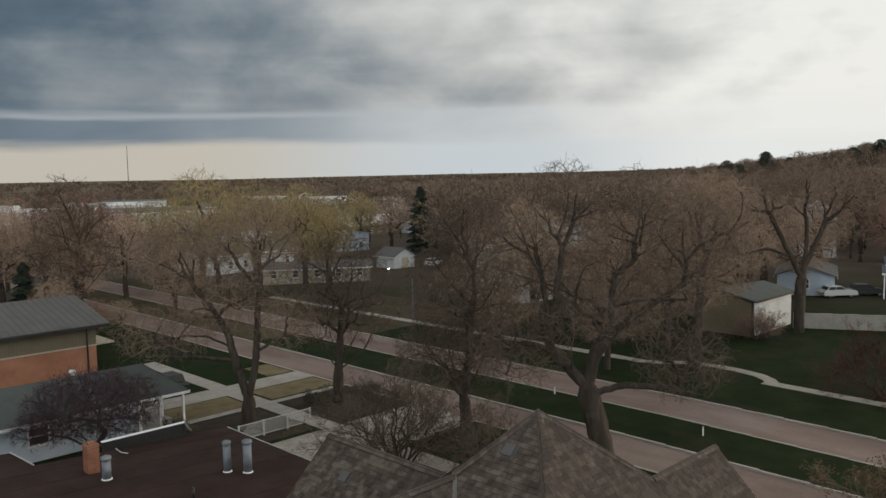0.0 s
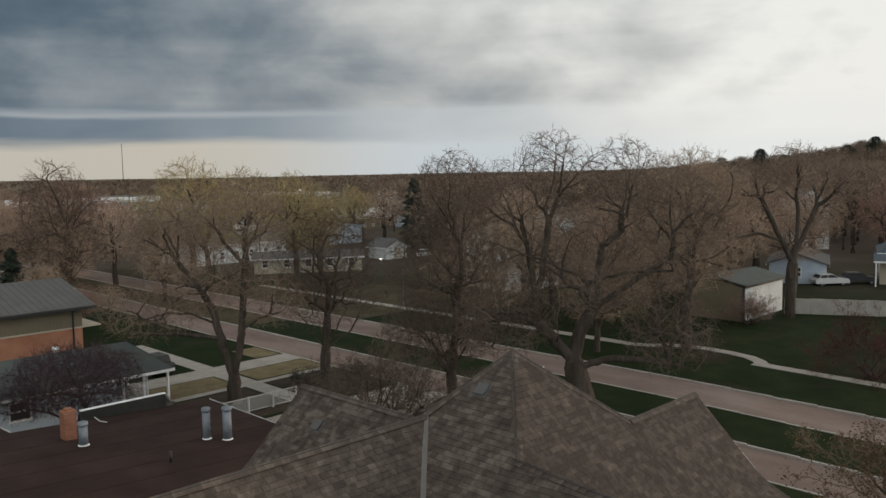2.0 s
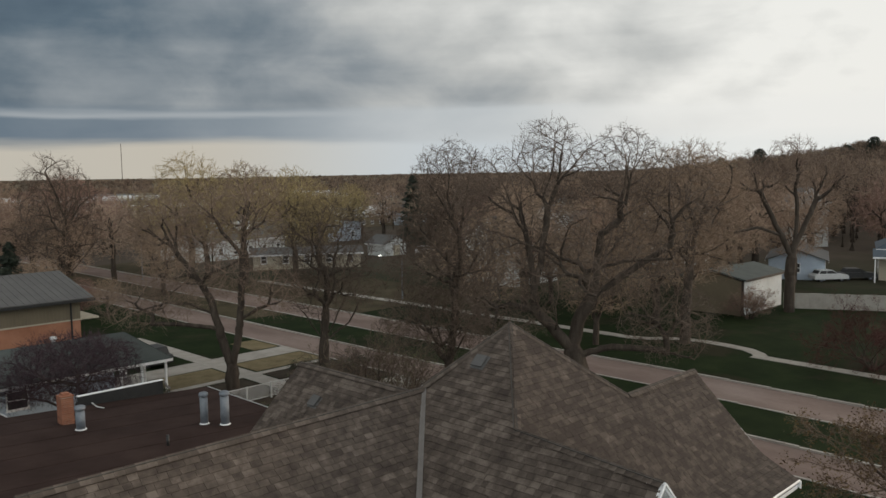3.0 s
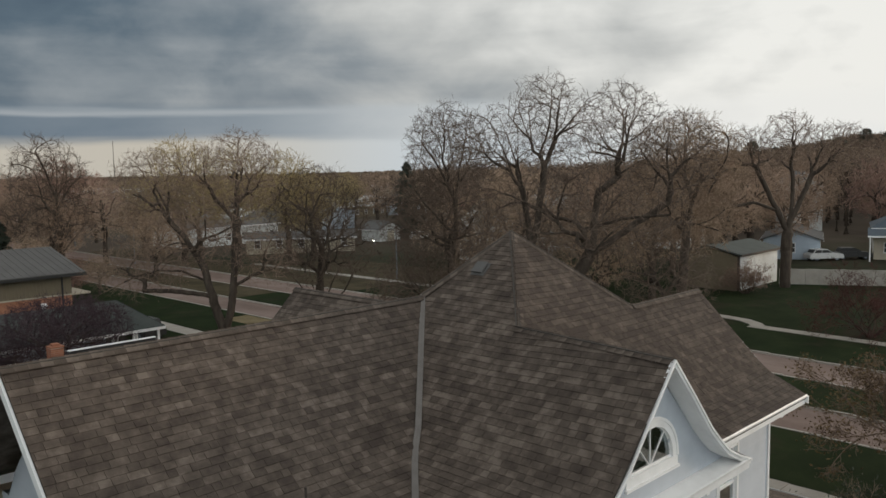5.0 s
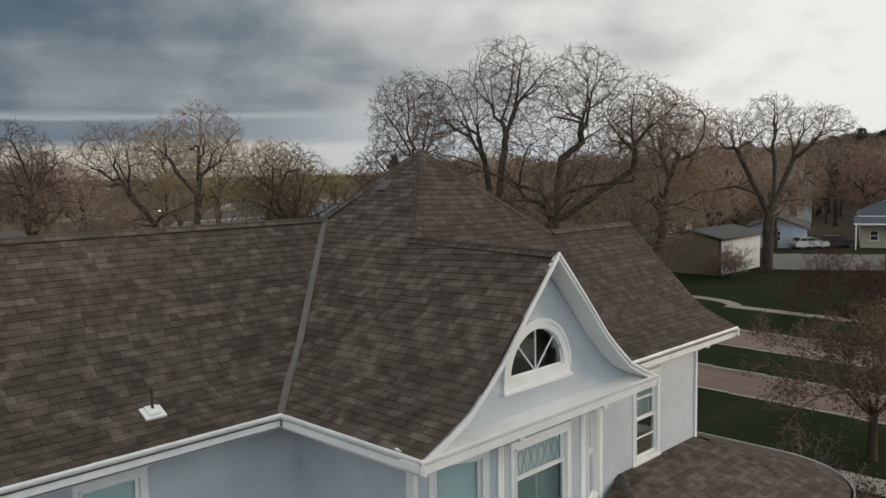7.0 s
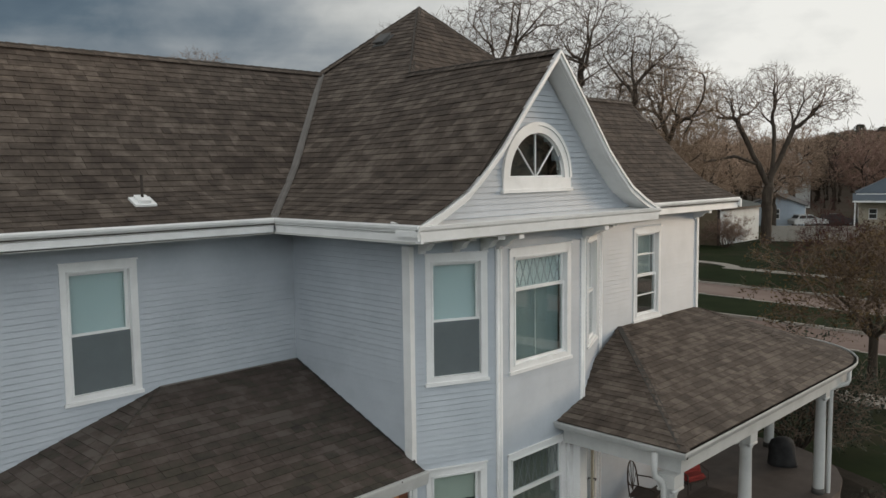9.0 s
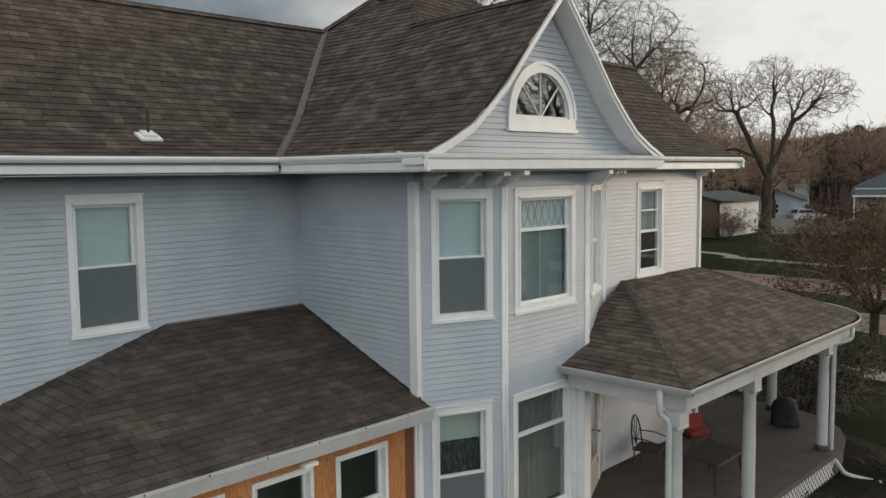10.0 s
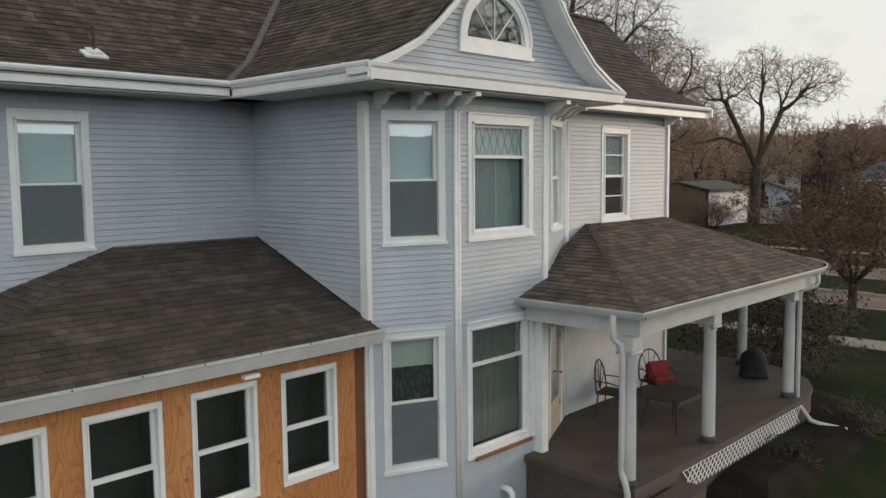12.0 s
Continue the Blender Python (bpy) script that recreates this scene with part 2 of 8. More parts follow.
thin_screen()
PORCH_FLOOR = surface("worn_porch_floor", ((0.056, 0.043, 0.037), (0.086, 0.067, 0.058), (0.116, 0.092, 0.080)), 0.75, 1.5, 40, 0.15, stain=0.5)
CONCRETE = surface("concrete", ((0.25, 0.225, 0.195), (0.33, 0.305, 0.268), (0.40, 0.37, 0.33)), 0.85, 0.7, 30, 0.25, stain=0.5)
KERB = surface("kerb_concrete", ((0.30, 0.275, 0.24), (0.42, 0.39, 0.35)), 0.85, 0.5, 25, 0.2, stain=0.5)
BARK = surface("bark", ((0.0338, 0.026, 0.0208), (0.0611, 0.0481, 0.0377), (0.0962, 0.078, 0.0624)), 0.92, 2.5, 18, 0.8, stretch=(1, 1, 0.25), spec=0.2)
TWIG = surface("twigs", ((0.118, 0.083, 0.062), (0.180, 0.130, 0.099), (0.250, 0.186, 0.142)), 0.9, 0.35, 5, 0, islands=0.4, objects=0.5, spec=0.2, stain=0)
# Mid-distance brown twigs, paled in colour to stand for haze and veiling glare.
TWIG_HAZED = surface("hazed_brown_twigs", ((0.2411, 0.1689, 0.1220), (0.3524, 0.2528, 0.1848), (0.4451, 0.3280, 0.2440)), 0.9, 0.35, 5, 0, islands=0.4, objects=0.5, spec=0.2, stain=0)
TWIG_RED = surface("red_twigs", ((0.1430, 0.0884, 0.0715), (0.2275, 0.1404, 0.1144), (0.2990, 0.1950, 0.1560)), 0.9, 0.35, 5, 0, islands=0.4, objects=0.5, spec=0.2, stain=0)
TWIG_WINE = surface("dark_red_twigs", ((0.050, 0.020, 0.018), (0.085, 0.035, 0.031), (0.125, 0.058, 0.050)), 0.9, 0.35, 5, 0, islands=0.4, spec=0.2, stain=0)
TWIG_PLUM = surface("plum_twigs", ((0.036, 0.023, 0.028), (0.060, 0.040, 0.046), (0.086, 0.058, 0.064)), 0.9, 0.35, 5, 0, islands=0.4, spec=0.2, stain=0)
TWIG_GREEN = surface("budding_twigs", ((0.2310, 0.1802, 0.0908), (0.3300, 0.2610, 0.1331), (0.4092, 0.3294, 0.1694)), 0.9, 0.35, 5, 0, islands=0.4, objects=0.5, spec=0.2, stain=0)
TWIG_TAN = surface("tan_twigs", ((0.1924, 0.1355, 0.0942), (0.2918, 0.2113, 0.1488), (0.3850, 0.2870, 0.2046)), 0.9, 0.35, 5, 0, islands=0.4, objects=0.5, spec=0.2, stain=0)
# Far twigs lightened; distance haze is put into their colour.
WOODS = surface("hazed_far_twigs", ((0.0970, 0.0699, 0.0548), (0.1894, 0.1380, 0.1057), (0.2726, 0.2005, 0.1491), (0.3465, 0.2668, 0.1888)), 0.95, 0.06, 1.5, 0, islands=0.25, spec=0.1, stain=0)
TWIG_GREY = surface("grey_twigs", ((0.086, 0.064, 0.049), (0.130, 0.098, 0.076), (0.180, 0.138, 0.108)), 0.9, 0.35, 5, 0, islands=0.4, objects=0.5, spec=0.2, stain=0)
LEAF = surface("rusty_leaves", ((0.070, 0.040, 0.018), (0.112, 0.066, 0.027), (0.150, 0.098, 0.038)), 0.8, 0.6, 6, 0, islands=0.6, stain=0)
LEAF_GREEN = surface("new_leaves", ((0.075, 0.085, 0.035), (0.12, 0.12, 0.055), (0.16, 0.15, 0.08)), 0.8, 0.6, 6, 0, islands=0.6, stain=0)
NEEDLE = surface("conifer_needles", ((0.014, 0.022, 0.014), (0.026, 0.036, 0.022), (0.04, 0.05, 0.03)), 0.85, 0.8, 6, 0, islands=0.5, stain=0)
GRASS = surface("lawn", ((0.0092, 0.0152, 0.0055), (0.0150, 0.0240, 0.0087), (0.024, 0.034, 0.0130)), 0.95, 0.35, 9, 0.7, spec=0.06, stain=0.3)
WORN = surface("thin_dry_grass", ((0.040, 0.036, 0.021), (0.070, 0.058, 0.036), (0.105, 0.086, 0.058)), 0.95, 0.25, 9, 0.6, spec=0.06, stain=0.4)
DRY = surface("dry_verge", ((0.125, 0.100, 0.058), (0.18, 0.145, 0.085), (0.22, 0.182, 0.112)), 0.95, 0.8, 12, 0.6, spec=0.06, stain=0.4)
SOIL = surface("bare_soil", ((0.035, 0.029, 0.022), (0.055, 0.045, 0.034), (0.075, 0.062, 0.048)), 0.95, 0.9, 10, 0.7, spec=0.06)
BRICK_ROAD = surface("brick_paving", ((0.1535, 0.1116, 0.0967), (0.2139, 0.1600, 0.1386), (0.2790, 0.2204, 0.1934)), 0.85, 0.30, 7, 0.3, stretch=(1, 0.35, 1), spec=0.06, stain=0.35)
MULCH = surface("dark_mulch", ((0.008, 0.007, 0.005), (0.015, 0.013, 0.010), (0.028, 0.023, 0.018)), 0.95, 1.4, 22, 0.9, spec=0.1)
ASPHALT = surface("old_asphalt", ((0.06, 0.058, 0.055), (0.09, 0.086, 0.08)), 0.9, 0.4, 12, 0.3)
WHITE_WALL = surface("white_wall", ((0.52, 0.54, 0.53), (0.62, 0.64, 0.63), (0.70, 0.71, 0.70)), 0.6, 0.8, 18, 0.1, stain=0.4)
CREAM_WALL = surface("cream_wall", ((0.42, 0.37, 0.28), (0.52, 0.46, 0.36)), 0.7, 0.8, 18, 0.1)
BLUE_WALL = surface("pale_blue_wall", ((0.38, 0.45, 0.53), (0.48, 0.55, 0.62)), 0.6, 0.8, 18, 0.1)
TAN_PANEL = surface("tan_ribbed_siding", ((0.155, 0.125, 0.082), (0.20, 0.165, 0.11)), 0.65, 0.7, 20, 0.1, objects=0.15)
ORANGE_BRICK = surface("orange_brick", ((0.30, 0.125, 0.070), (0.38, 0.170, 0.100), (0.44, 0.21, 0.13)), 0.85, 0.9, 20, 0.4, stain=0.3)
RED_BRICK = surface("chimney_brick", ((0.22, 0.088, 0.050), (0.31, 0.130, 0.075)), 0.85, 3, 30, 0.4, objects=0.5)
GREY_ROOF = surface("grey_metal_roof", ((0.095, 0.092, 0.090), (0.130, 0.127, 0.123)), 0.75, 0.6, 14, 0.1, spec=0.2)
GREEN_ROOF = surface("grey_green_roof", ((0.050, 0.060, 0.056), (0.078, 0.090, 0.084)), 0.85, 0.7, 20, 0.3)
BROWN_ROOF = surface("brown_roll_roof", ((0.026, 0.0155, 0.013), (0.038, 0.0235, 0.020), (0.051, 0.033, 0.028)), 0.92, 0.6, 20, 0.3, spec=0.12)
BLUE_ROOF = surface("blue_metal_roof", ((0.018, 0.036, 0.055), (0.030, 0.053, 0.078)), 0.6, 0.6, 12, 0.1)
GALV = surface("galvanised_pipe", ((0.10, 0.12, 0.14), (0.17, 0.19, 0.215), (0.24, 0.26, 0.28)), 0.55, 2.0, 25, 0.1, metal=0.15, stain=0.5)
BLACK = surface("black_paint", ((0.012, 0.012, 0.012), (0.025, 0.025, 0.024)), 0.5, 4, 40, 0.1)
COVER = surface("grill_cover", ((0.020, 0.020, 0.021), (0.033, 0.033, 0.034), (0.048, 0.047, 0.047)), 0.8, 5, 60, 0.3, spec=0.2)
RED_CLOTH = surface("red_cushion", ((0.20, 0.022, 0.018), (0.30, 0.035, 0.028)), 0.9, 4, 60, 0.3)
IRON = surface("weathered_iron", ((0.03, 0.022, 0.018), (0.06, 0.045, 0.036)), 0.7, 5, 40, 0.3)
CAR_WHITE = surface("car_white", ((0.496, 0.496, 0.488), (0.56, 0.56, 0.552)), 0.25, 1, 10, 0.0)
RUBBER = surface("rubber", ((0.015, 0.015, 0.015), (0.03, 0.03, 0.03)), 0.9, 5, 40, 0.2)
LAMP = lit("lamp_glow", (1.0, 0.93, 0.8), 9.0)


# ================= mesh helpers =================
class Geo:
    """Vertices and faces of one mesh."""

    def __init__(self):
        self.v, self.f = [], []

    def add(self, verts, faces):
        n = len(self.v)
        self.v += [tuple(p) for p in verts]
        self.f += [tuple(n + i for i in q) for q in faces]
        return self

    def box(self, x0, y0, z0, x1, y1, z1):
        x0, x1 = min(x0, x1), max(x0, x1)
        y0, y1 = min(y0, y1), max(y0, y1)
        z0, z1 = min(z0, z1), max(z0, z1)
        return self.add([(x0, y0, z0), (x1, y0, z0), (x1, y1, z0), (x0, y1, z0), (x0, y0, z1), (x1, y0, z1), (x1, y1, z1), (x0, y1, z1)],
                        [(3, 2, 1, 0), (4, 5, 6, 7), (0, 1, 5, 4), (1, 2, 6, 5), (2, 3, 7, 6), (3, 0, 4, 7)])

    def frame_box(self, o, u, w, n, a0, b0, c0, a1, b1, c1):
        """A box in a wall's own axes: along u, up w, out n from the origin o."""
        pts = [o + u * a + w * b + n * c for c in (c0, c1) for a, b in ((a0, b0), (a1, b0), (a1, b1), (a0, b1))]
        return self.add(pts, [(3, 2, 1, 0), (4, 5, 6, 7), (0, 1, 5, 4), (1, 2, 6, 5), (2, 3, 7, 6), (3, 0, 4, 7)])

    def prism(self, poly, vec):
        """A polygon of 3D points, thickened by a vector."""
        poly = [Vector(p) for p in poly]
        vec, n = Vector(vec), len(poly)
        return self.add(poly + [p + vec for p in poly], [tuple(range(n))[::-1], tuple(range(n, 2 * n))] + [(i, (i + 1) % n, n + (i + 1) % n, n + i) for i in range(n)])

    def tube(self, path, radii, sides=8, cap=True):
        path = [Vector(p) for p in path]
        if isinstance(radii, (int, float)):
            radii = [radii] * len(path)
        rings, side = [], None
        for i, p in enumerate(path):
            d = (path[min(i + 1, len(path) - 1)] - path[max(i - 1, 0)]).normalized()
            side = d.orthogonal().normalized() if side is None else (side - d * side.dot(d)).normalized()
            other = d.cross(side)
            rings.append([p + (side * math.cos(a) + other * math.sin(a)) * radii[i] for a in (2 * math.pi * k / sides for k in range(sides))])
        faces = []
        for i in range(len(path) - 1):
            for k in range(sides):
                a, b = i * sides + k, i * sides + (k + 1) % sides
                faces.append((a, b, b + sides, a + sides))
        if cap:
            faces += [tuple(range(sides))[::-1], tuple(range((len(path) - 1) * sides, len(path) * sides))]
        return self.add([q for r in rings for q in r], faces)

    def weld(self):
        """Joins points that lie on one another."""
        seen, where = {}, []
        for p in self.v:
            key = (round(p[0], 4), round(p[1], 4), round(p[2], 4))
            where.append(seen.setdefault(key, len(seen)))
        self.v = list(seen)
        self.f = [q for q in (tuple(dict.fromkeys(where[i] for i in f)) for f in self.f) if len(q) > 2]
        return self

    def mesh(self, name, material, smooth=False):
        me = bpy.data.meshes.new(name)
        me.from_pydata(self.v, [], self.f)
        me.materials.append(material)
        if smooth:
            me.polygons.foreach_set("use_smooth", [True] * len(me.polygons))
        me.update()
        return me


def thing(name, label, category, at=(0, 0, 0), group="", kind=""):
    ob = new(name)
    ob.location = at
    ob.empty_display_size = 0.2
    return tagged(ob, label, category, group, kind)


def part(name, geo, material, parent, label="", smooth=False):
    """One mesh under a thing; its points are in world axes, less the parent's place."""
    me = geo if isinstance(geo, bpy.types.Mesh) else geo.mesh(name, material, smooth)
    ob = new(name, me)
    ob.parent = parent
    if label:
        ob["label"] = label
    return ob


def single(name, geo, material, label, category, group="", kind="", smooth=False):
    return tagged(new(name, geo.mesh(name, material, smooth)), label, category, group, kind)


X, Y, Z = Vector((1, 0, 0)), Vector((0, 1, 0)), Vector((0, 0, 1))


# ================= ground, streets, walks =================
ROADS = ((29.6, 34.0), (39.5, 44.5))


def dip(y):
    """The street falls gently towards the south."""
    return -0.32 * max(0.0, min(1.0, (18 - y) / 20))


def hill(x, y):
    """The land: level round the house, a long rise to the east, low swells far off."""
    far = math.hypot(x, y)
    az = math.degrees(math.atan2(y + 11, x + 11))
    h = 38.0 * max(0.0, min(1.0, (far - 170) / 480)) ** 1.3 * max(0.0, min(1.0, (33 - az) / 26))
    swell = max(0.0, min(1.0, (far - 900) / 2500))
    return dip(y) * max(0.0, min(1.0, (x - 13) / 8)) + h + swell * (6 + 8 * noise.noise((x / 900, y / 900, 0.3))) - 3.0 * max(0.0, min(1.0, (far - 120) / 300)) * max(0.0, min(1.0, (az - 40) / 20))


def ground_sheet():
    ease = [-4000, -2500, -1500, -900, -500, -300, -180, -100, -60, -30, -15, 0, 8, 13, 17, 21, 26]
    xs = ease + [29.59, 29.6, 31.8, 34.0, 34.01, 36.7, 39.49, 39.5, 42, 44.5, 44.51, 48, 52, 57, 64, 72, 82, 95, 110, 130, 155, 185, 220, 260, 300, 350, 410, 480, 560, 650, 760, 900, 1100, 1400, 1800, 2400, 3200, 4200]
    ys = [-4200, -2500, -1500, -900, -600, -400, -280, -200, -140, -90, -60, -40, -25, -12, -2, 3, 8, 13, 18, 25, 40, 55, 70, 90, 115, 145, 180, 220, 270, 330, 400, 480, 570, 680, 820, 1000, 1300, 1700, 2300, 3100, 4200]
    verts, faces = [], []
    for x in xs:
        sunk = any(a <= x <= b for a, b in ROADS)
        verts += [(x, y, hill(x, y) - (0.14 if sunk else 0.0)) for y in ys]
    n = len(ys)
    for i in range(len(xs) - 1):
        faces += [(i * n + j, (i + 1) * n + j, (i + 1) * n + j + 1, i * n + j + 1) for j in range(n - 1)]
    g = Geo().add(verts, faces)
    return single("ground", g, GRASS, "dark early-spring lawn reaching to the horizon", "ground", kind="structure")


# lawn material that turns to dry fields and town ground far off
def make_land():
    t = GRASS.node_tree
    bsdf = t.nodes["Principled BSDF"]
    near = bsdf.inputs["Base Color"].links[0].from_socket
    place = N(t, "ShaderNodeTexCoord").outputs["Object"]
    far = N(t, "ShaderNodeVectorMath", i_0=place)
    far.operation = "LENGTH"
    patch = noise_tex(t, place, 0.012, 5.0, 0.6)
    field = ramp(t, patch, ((0.35, (0.055, 0.044, 0.034)), (0.5, (0.095, 0.076, 0.060)), (0.62, (0.040, 0.046, 0.026)), (0.75, (0.17, 0.145, 0.12))))
    bare = noise_tex(t, place, 0.16, 5.0, 0.6)
    near2 = mixc(t, M2(t, "MINIMUM", M2(t, "MAXIMUM", M2(t, "MULTIPLY_ADD", bare, 6.0, -3.2), 0.0), 0.75), near, (0.034, 0.029, 0.018))
    fac = M2(t, "MINIMUM", M2(t, "MAXIMUM", M2(t, "MULTIPLY_ADD", far.outputs[1], 0.02, -1.75), 0.0), 1.0)
    plain = ramp(t, noise_tex(t, place, 0.004, 4.0, 0.55), ((0.42, (0.075, 0.060, 0.042)), (0.52, (0.17, 0.140, 0.100)), (0.60, (0.060, 0.054, 0.036))))
    beyond = M2(t, "MINIMUM", M2(t, "MAXIMUM", M2(t, "MULTIPLY_ADD", far.outputs[1], 0.0014, -1.1), 0.0), 1.0)
    field = mixc(t, beyond, field, plain)
    t.links.new(mixc(t, fac, near2, field), bsdf.inputs["Base Color"])


make_land()
ground_sheet()


def slab(name, pts, z, material, label, category, thick=0.05, kind="structure"):
    g = Geo().prism([(x, y, z - thick) for x, y in pts], (0, 0, thick))
    return single(name, g, material, label, category, kind=kind)


def rect(x0, y0, x1, y1):
    return [(x0, y0), (x1, y0), (x1, y1), (x0, y1)]


for a, b in ROADS:
    g = Geo()
    for y0, y1 in ((-160, -2), (-2, 18), (18, 240)):
        lo, hi = dip(y0) - 0.10, dip(y1) - 0.10
        g.add([(x, y, z + k) for k in (-0.06, 0.0) for x, y, z in ((a, y0, lo), (b, y0, lo), (b, y1, hi), (a, y1, hi))], [(3, 2, 1, 0), (4, 5, 6, 7), (0, 1, 5, 4), (1, 2, 6, 5), (2, 3, 7, 6), (3, 0, 4, 7)])
    single("road", g, BRICK_ROAD, "worn reddish brick-paved carriageway", "road", kind="structure")
    for x in (a - 0.02, b + 0.02):
        g = Geo()
        y = -60.0
        while y < 150:
            g.box(x - 0.09, y, dip(y + 1.5) - 0.16, x + 0.09, y + 2.96, dip(y + 1.5) + 0.025)
            y += 3.0
        single("kerb", g, KERB, "pale concrete kerb along the brick road", "kerb", kind="structure")


def walk_strip(name, x0, x1, y0, y1, joint, material, label, z=0.03):
    """A walk of separate concrete flags."""
    base = thing(name, label, "pavement", ((x0 + x1) / 2, y0, 0), kind="structure")
    n = int((y1 - y0) / joint)
    flag = Geo().box(-(x1 - x0) / 2, 0.008, -0.05, (x1 - x0) / 2, joint - 0.008, z).mesh("paving_flag", material)
    for k in range(n):
        ob = new("paving_flag", flag)
        ob.parent = base
        ob.location = (0, k * joint, dip(y0 + (k + 0.5) * joint) + random.uniform(-0.006, 0.004))
    return base


walk_strip("pavement_near", 21.2, 22.7, -40, 62, 1.5, CONCRETE, "pale concrete footpath of square flags")
walk_strip("pavement_far", 52.1, 53.3, -40, 17, 1.5, CONCRETE, "pale concrete footpath across the street")
walk_strip("pavement_far", 52.1, 53.3, 30.2, 90, 1.5, CONCRETE, "pale concrete footpath across the street")
# the footpath swings round a tree
g = Geo()
bend = [Vector((x, y, dip(y) - 0.04)) for x, y in ((52.6, 16.2), (53.6, 16.9), (54.5, 18.2), (55.0, 20.2), (55.2, 22.4), (54.9, 24.3), (54.2, 25.7), (53.2, 26.7), (52.6, 28.3), (52.7, 30.3))]
aside = [(q - p).cross(Z).normalized() * 0.55 for p, q in zip(bend, bend[1:])]
aside = [(a + b).normalized() * 0.55 for a, b in zip(aside[:1] + aside, aside + aside[-1:])]
for p, q, a, b in zip(bend, bend[1:], aside, aside[1:]):
    g.prism([p + a, p - a, q - b, q + b], Z * 0.078)
single("garden_path", g, CONCRETE, "pale concrete footpath curving round a tree", "path", kind="structure")
# drives, verges and beds to the north
slab("driveway", rect(10.8, 27.2, 29.5, 33.6), 0.02, CONCRETE, "pale concrete driveway beside the brown-roofed house", "driveway")
slab("driveway", rect(14.5, 46.2, 29.5, 48.9), 0.025, CONCRETE, "pale concrete driveway crossing the verge", "driveway")
slab("verge", rect(23.0, 42.6, 29.3, 46.0), 0.025, DRY, "dry straw-coloured grass verge", "verge")
slab("verge", rect(15.2, 42.2, 21.0, 46.0), 0.025, DRY, "dry straw-coloured grass patch", "verge")
slab("flower_bed", rect(22.9, 34.2, 29.3, 41.6), 0.02, SOIL, "bare dark soil bed under a tree", "bed")
slab("flower_bed", rect(12.0, 34.2, 21.0, 41.4), 0.018, SOIL, "bare dark soil with thin grass", "bed")
slab("walkway", rect(12.0, 41.6, 29.3, 42.3), 0.03, CONCRETE, "narrow concrete garden walk", "path")
slab("verge", rect(26.9, 49.2, 29.3, 53.2), 0.02, DRY, "worn dry corner of the verge", "verge")
for q in ((34.2, 63, 39.3, 128), (44.7, 57, 51.9, 128), (53.5, 54, 64, 88)):
    slab("verge", rect(*q), 0.012, WORN, "thin dry grass beside the street", "verge")
bed = Geo()
rim = [(4.9, -6.9), (8.0, -6.9), (11.0, -6.8), (13.2, -5.6), (14.2, -3.4), (13.2, -2.9), (12.1, -4.9), (10.4, -5.66), (4.9, -5.66)]
crest = [(x * 0.72 + 8.9 * 0.28, y * 0.6 - 5.72 * 0.4, 0.27) for x, y in rim]
bed.add([(x, y, 0.0) for x, y in rim] + crest, [(i, (i + 1) % 9, 9 + (i + 1) % 9, 9 + i) for i in range(9)] + [tuple(range(9, 18))])
single("flower_bed", bed, MULCH, "dark mulch bed heaped along the porch", "bed", kind="structure")


# ================= the house: roofs =================
class Slope:
    """A roof face with a flared foot: eave, kink and head lines as functions of u; d runs up the face."""

    def __init__(self, eave, kink, head):
        self.eave, self.kink, self.head = eave, kink, head

    def line(self, u):
        e, k, h = Vector(self.eave(u)), Vector(self.kink(u)), Vector(self.head(u))
        low, high = (k - e), (h - k)
        if low.length < 0.02:
            return [k, h]
        return [e, k - low.normalized() * 0.28, k - low.normalized() * 0.09 + Vector((0, 0, 0.012)), k + high.normalized() * 0.14 + Vector((0, 0, 0.012)), k + high.normalized() * 0.34, h]

    def at(self, u, d):
        pts = self.line(u)
        for a, b in zip(pts, pts[1:]):
            n = (b - a).length
            if d <= n or b is pts[-1]:
                return a + (b - a) * (d / n)
            d -= n

    def up_to(self, u, z):
        """How far up the face the height z is reached."""
        pts, d = self.line(u), 0.0
        for a, b in zip(pts, pts[1:]):
            if z <= b.z or b is pts[-1]:
                return d + (b - a).length * (z - a.z) / (b.z - a.z)
            d += (b - a).length

    def normal(self, u, d):
        a, b, c = self.at(u, d), self.at(u + 0.05, d), self.at(u, d + 0.05)
        n = (b - a).cross(c - a).normalized()
        return n if n.z > 0 else -n


def clip(poly, area):
    """The part of a convex polygon that lies inside another, both of (u, d) points."""
    turn = sum(a[0] * b[1] - b[0] * a[1] for a, b in zip(area, area[1:] + area[:1]))
    area = area if turn > 0 else area[::-1]
    for a, b in zip(area, area[1:] + area[:1]):
        keep = []
        side = [(b[0] - a[0]) * (p[1] - a[1]) - (b[1] - a[1]) * (p[0] - a[0]) for p in poly]
        for i, p in enumerate(poly):
            q, s, r = poly[(i + 1) % len(poly)], side[i], side[(i + 1) % len(poly)]
            if s >= 0:
                keep.append(p)
            if s * r < 0:
                keep.append((p[0] + (q[0] - p[0]) * s / (s - r), p[1] + (q[1] - p[1]) * s / (s - r)))
        poly = keep
        if len(poly) < 3:
            return []
    return poly


COURSE = 0.145


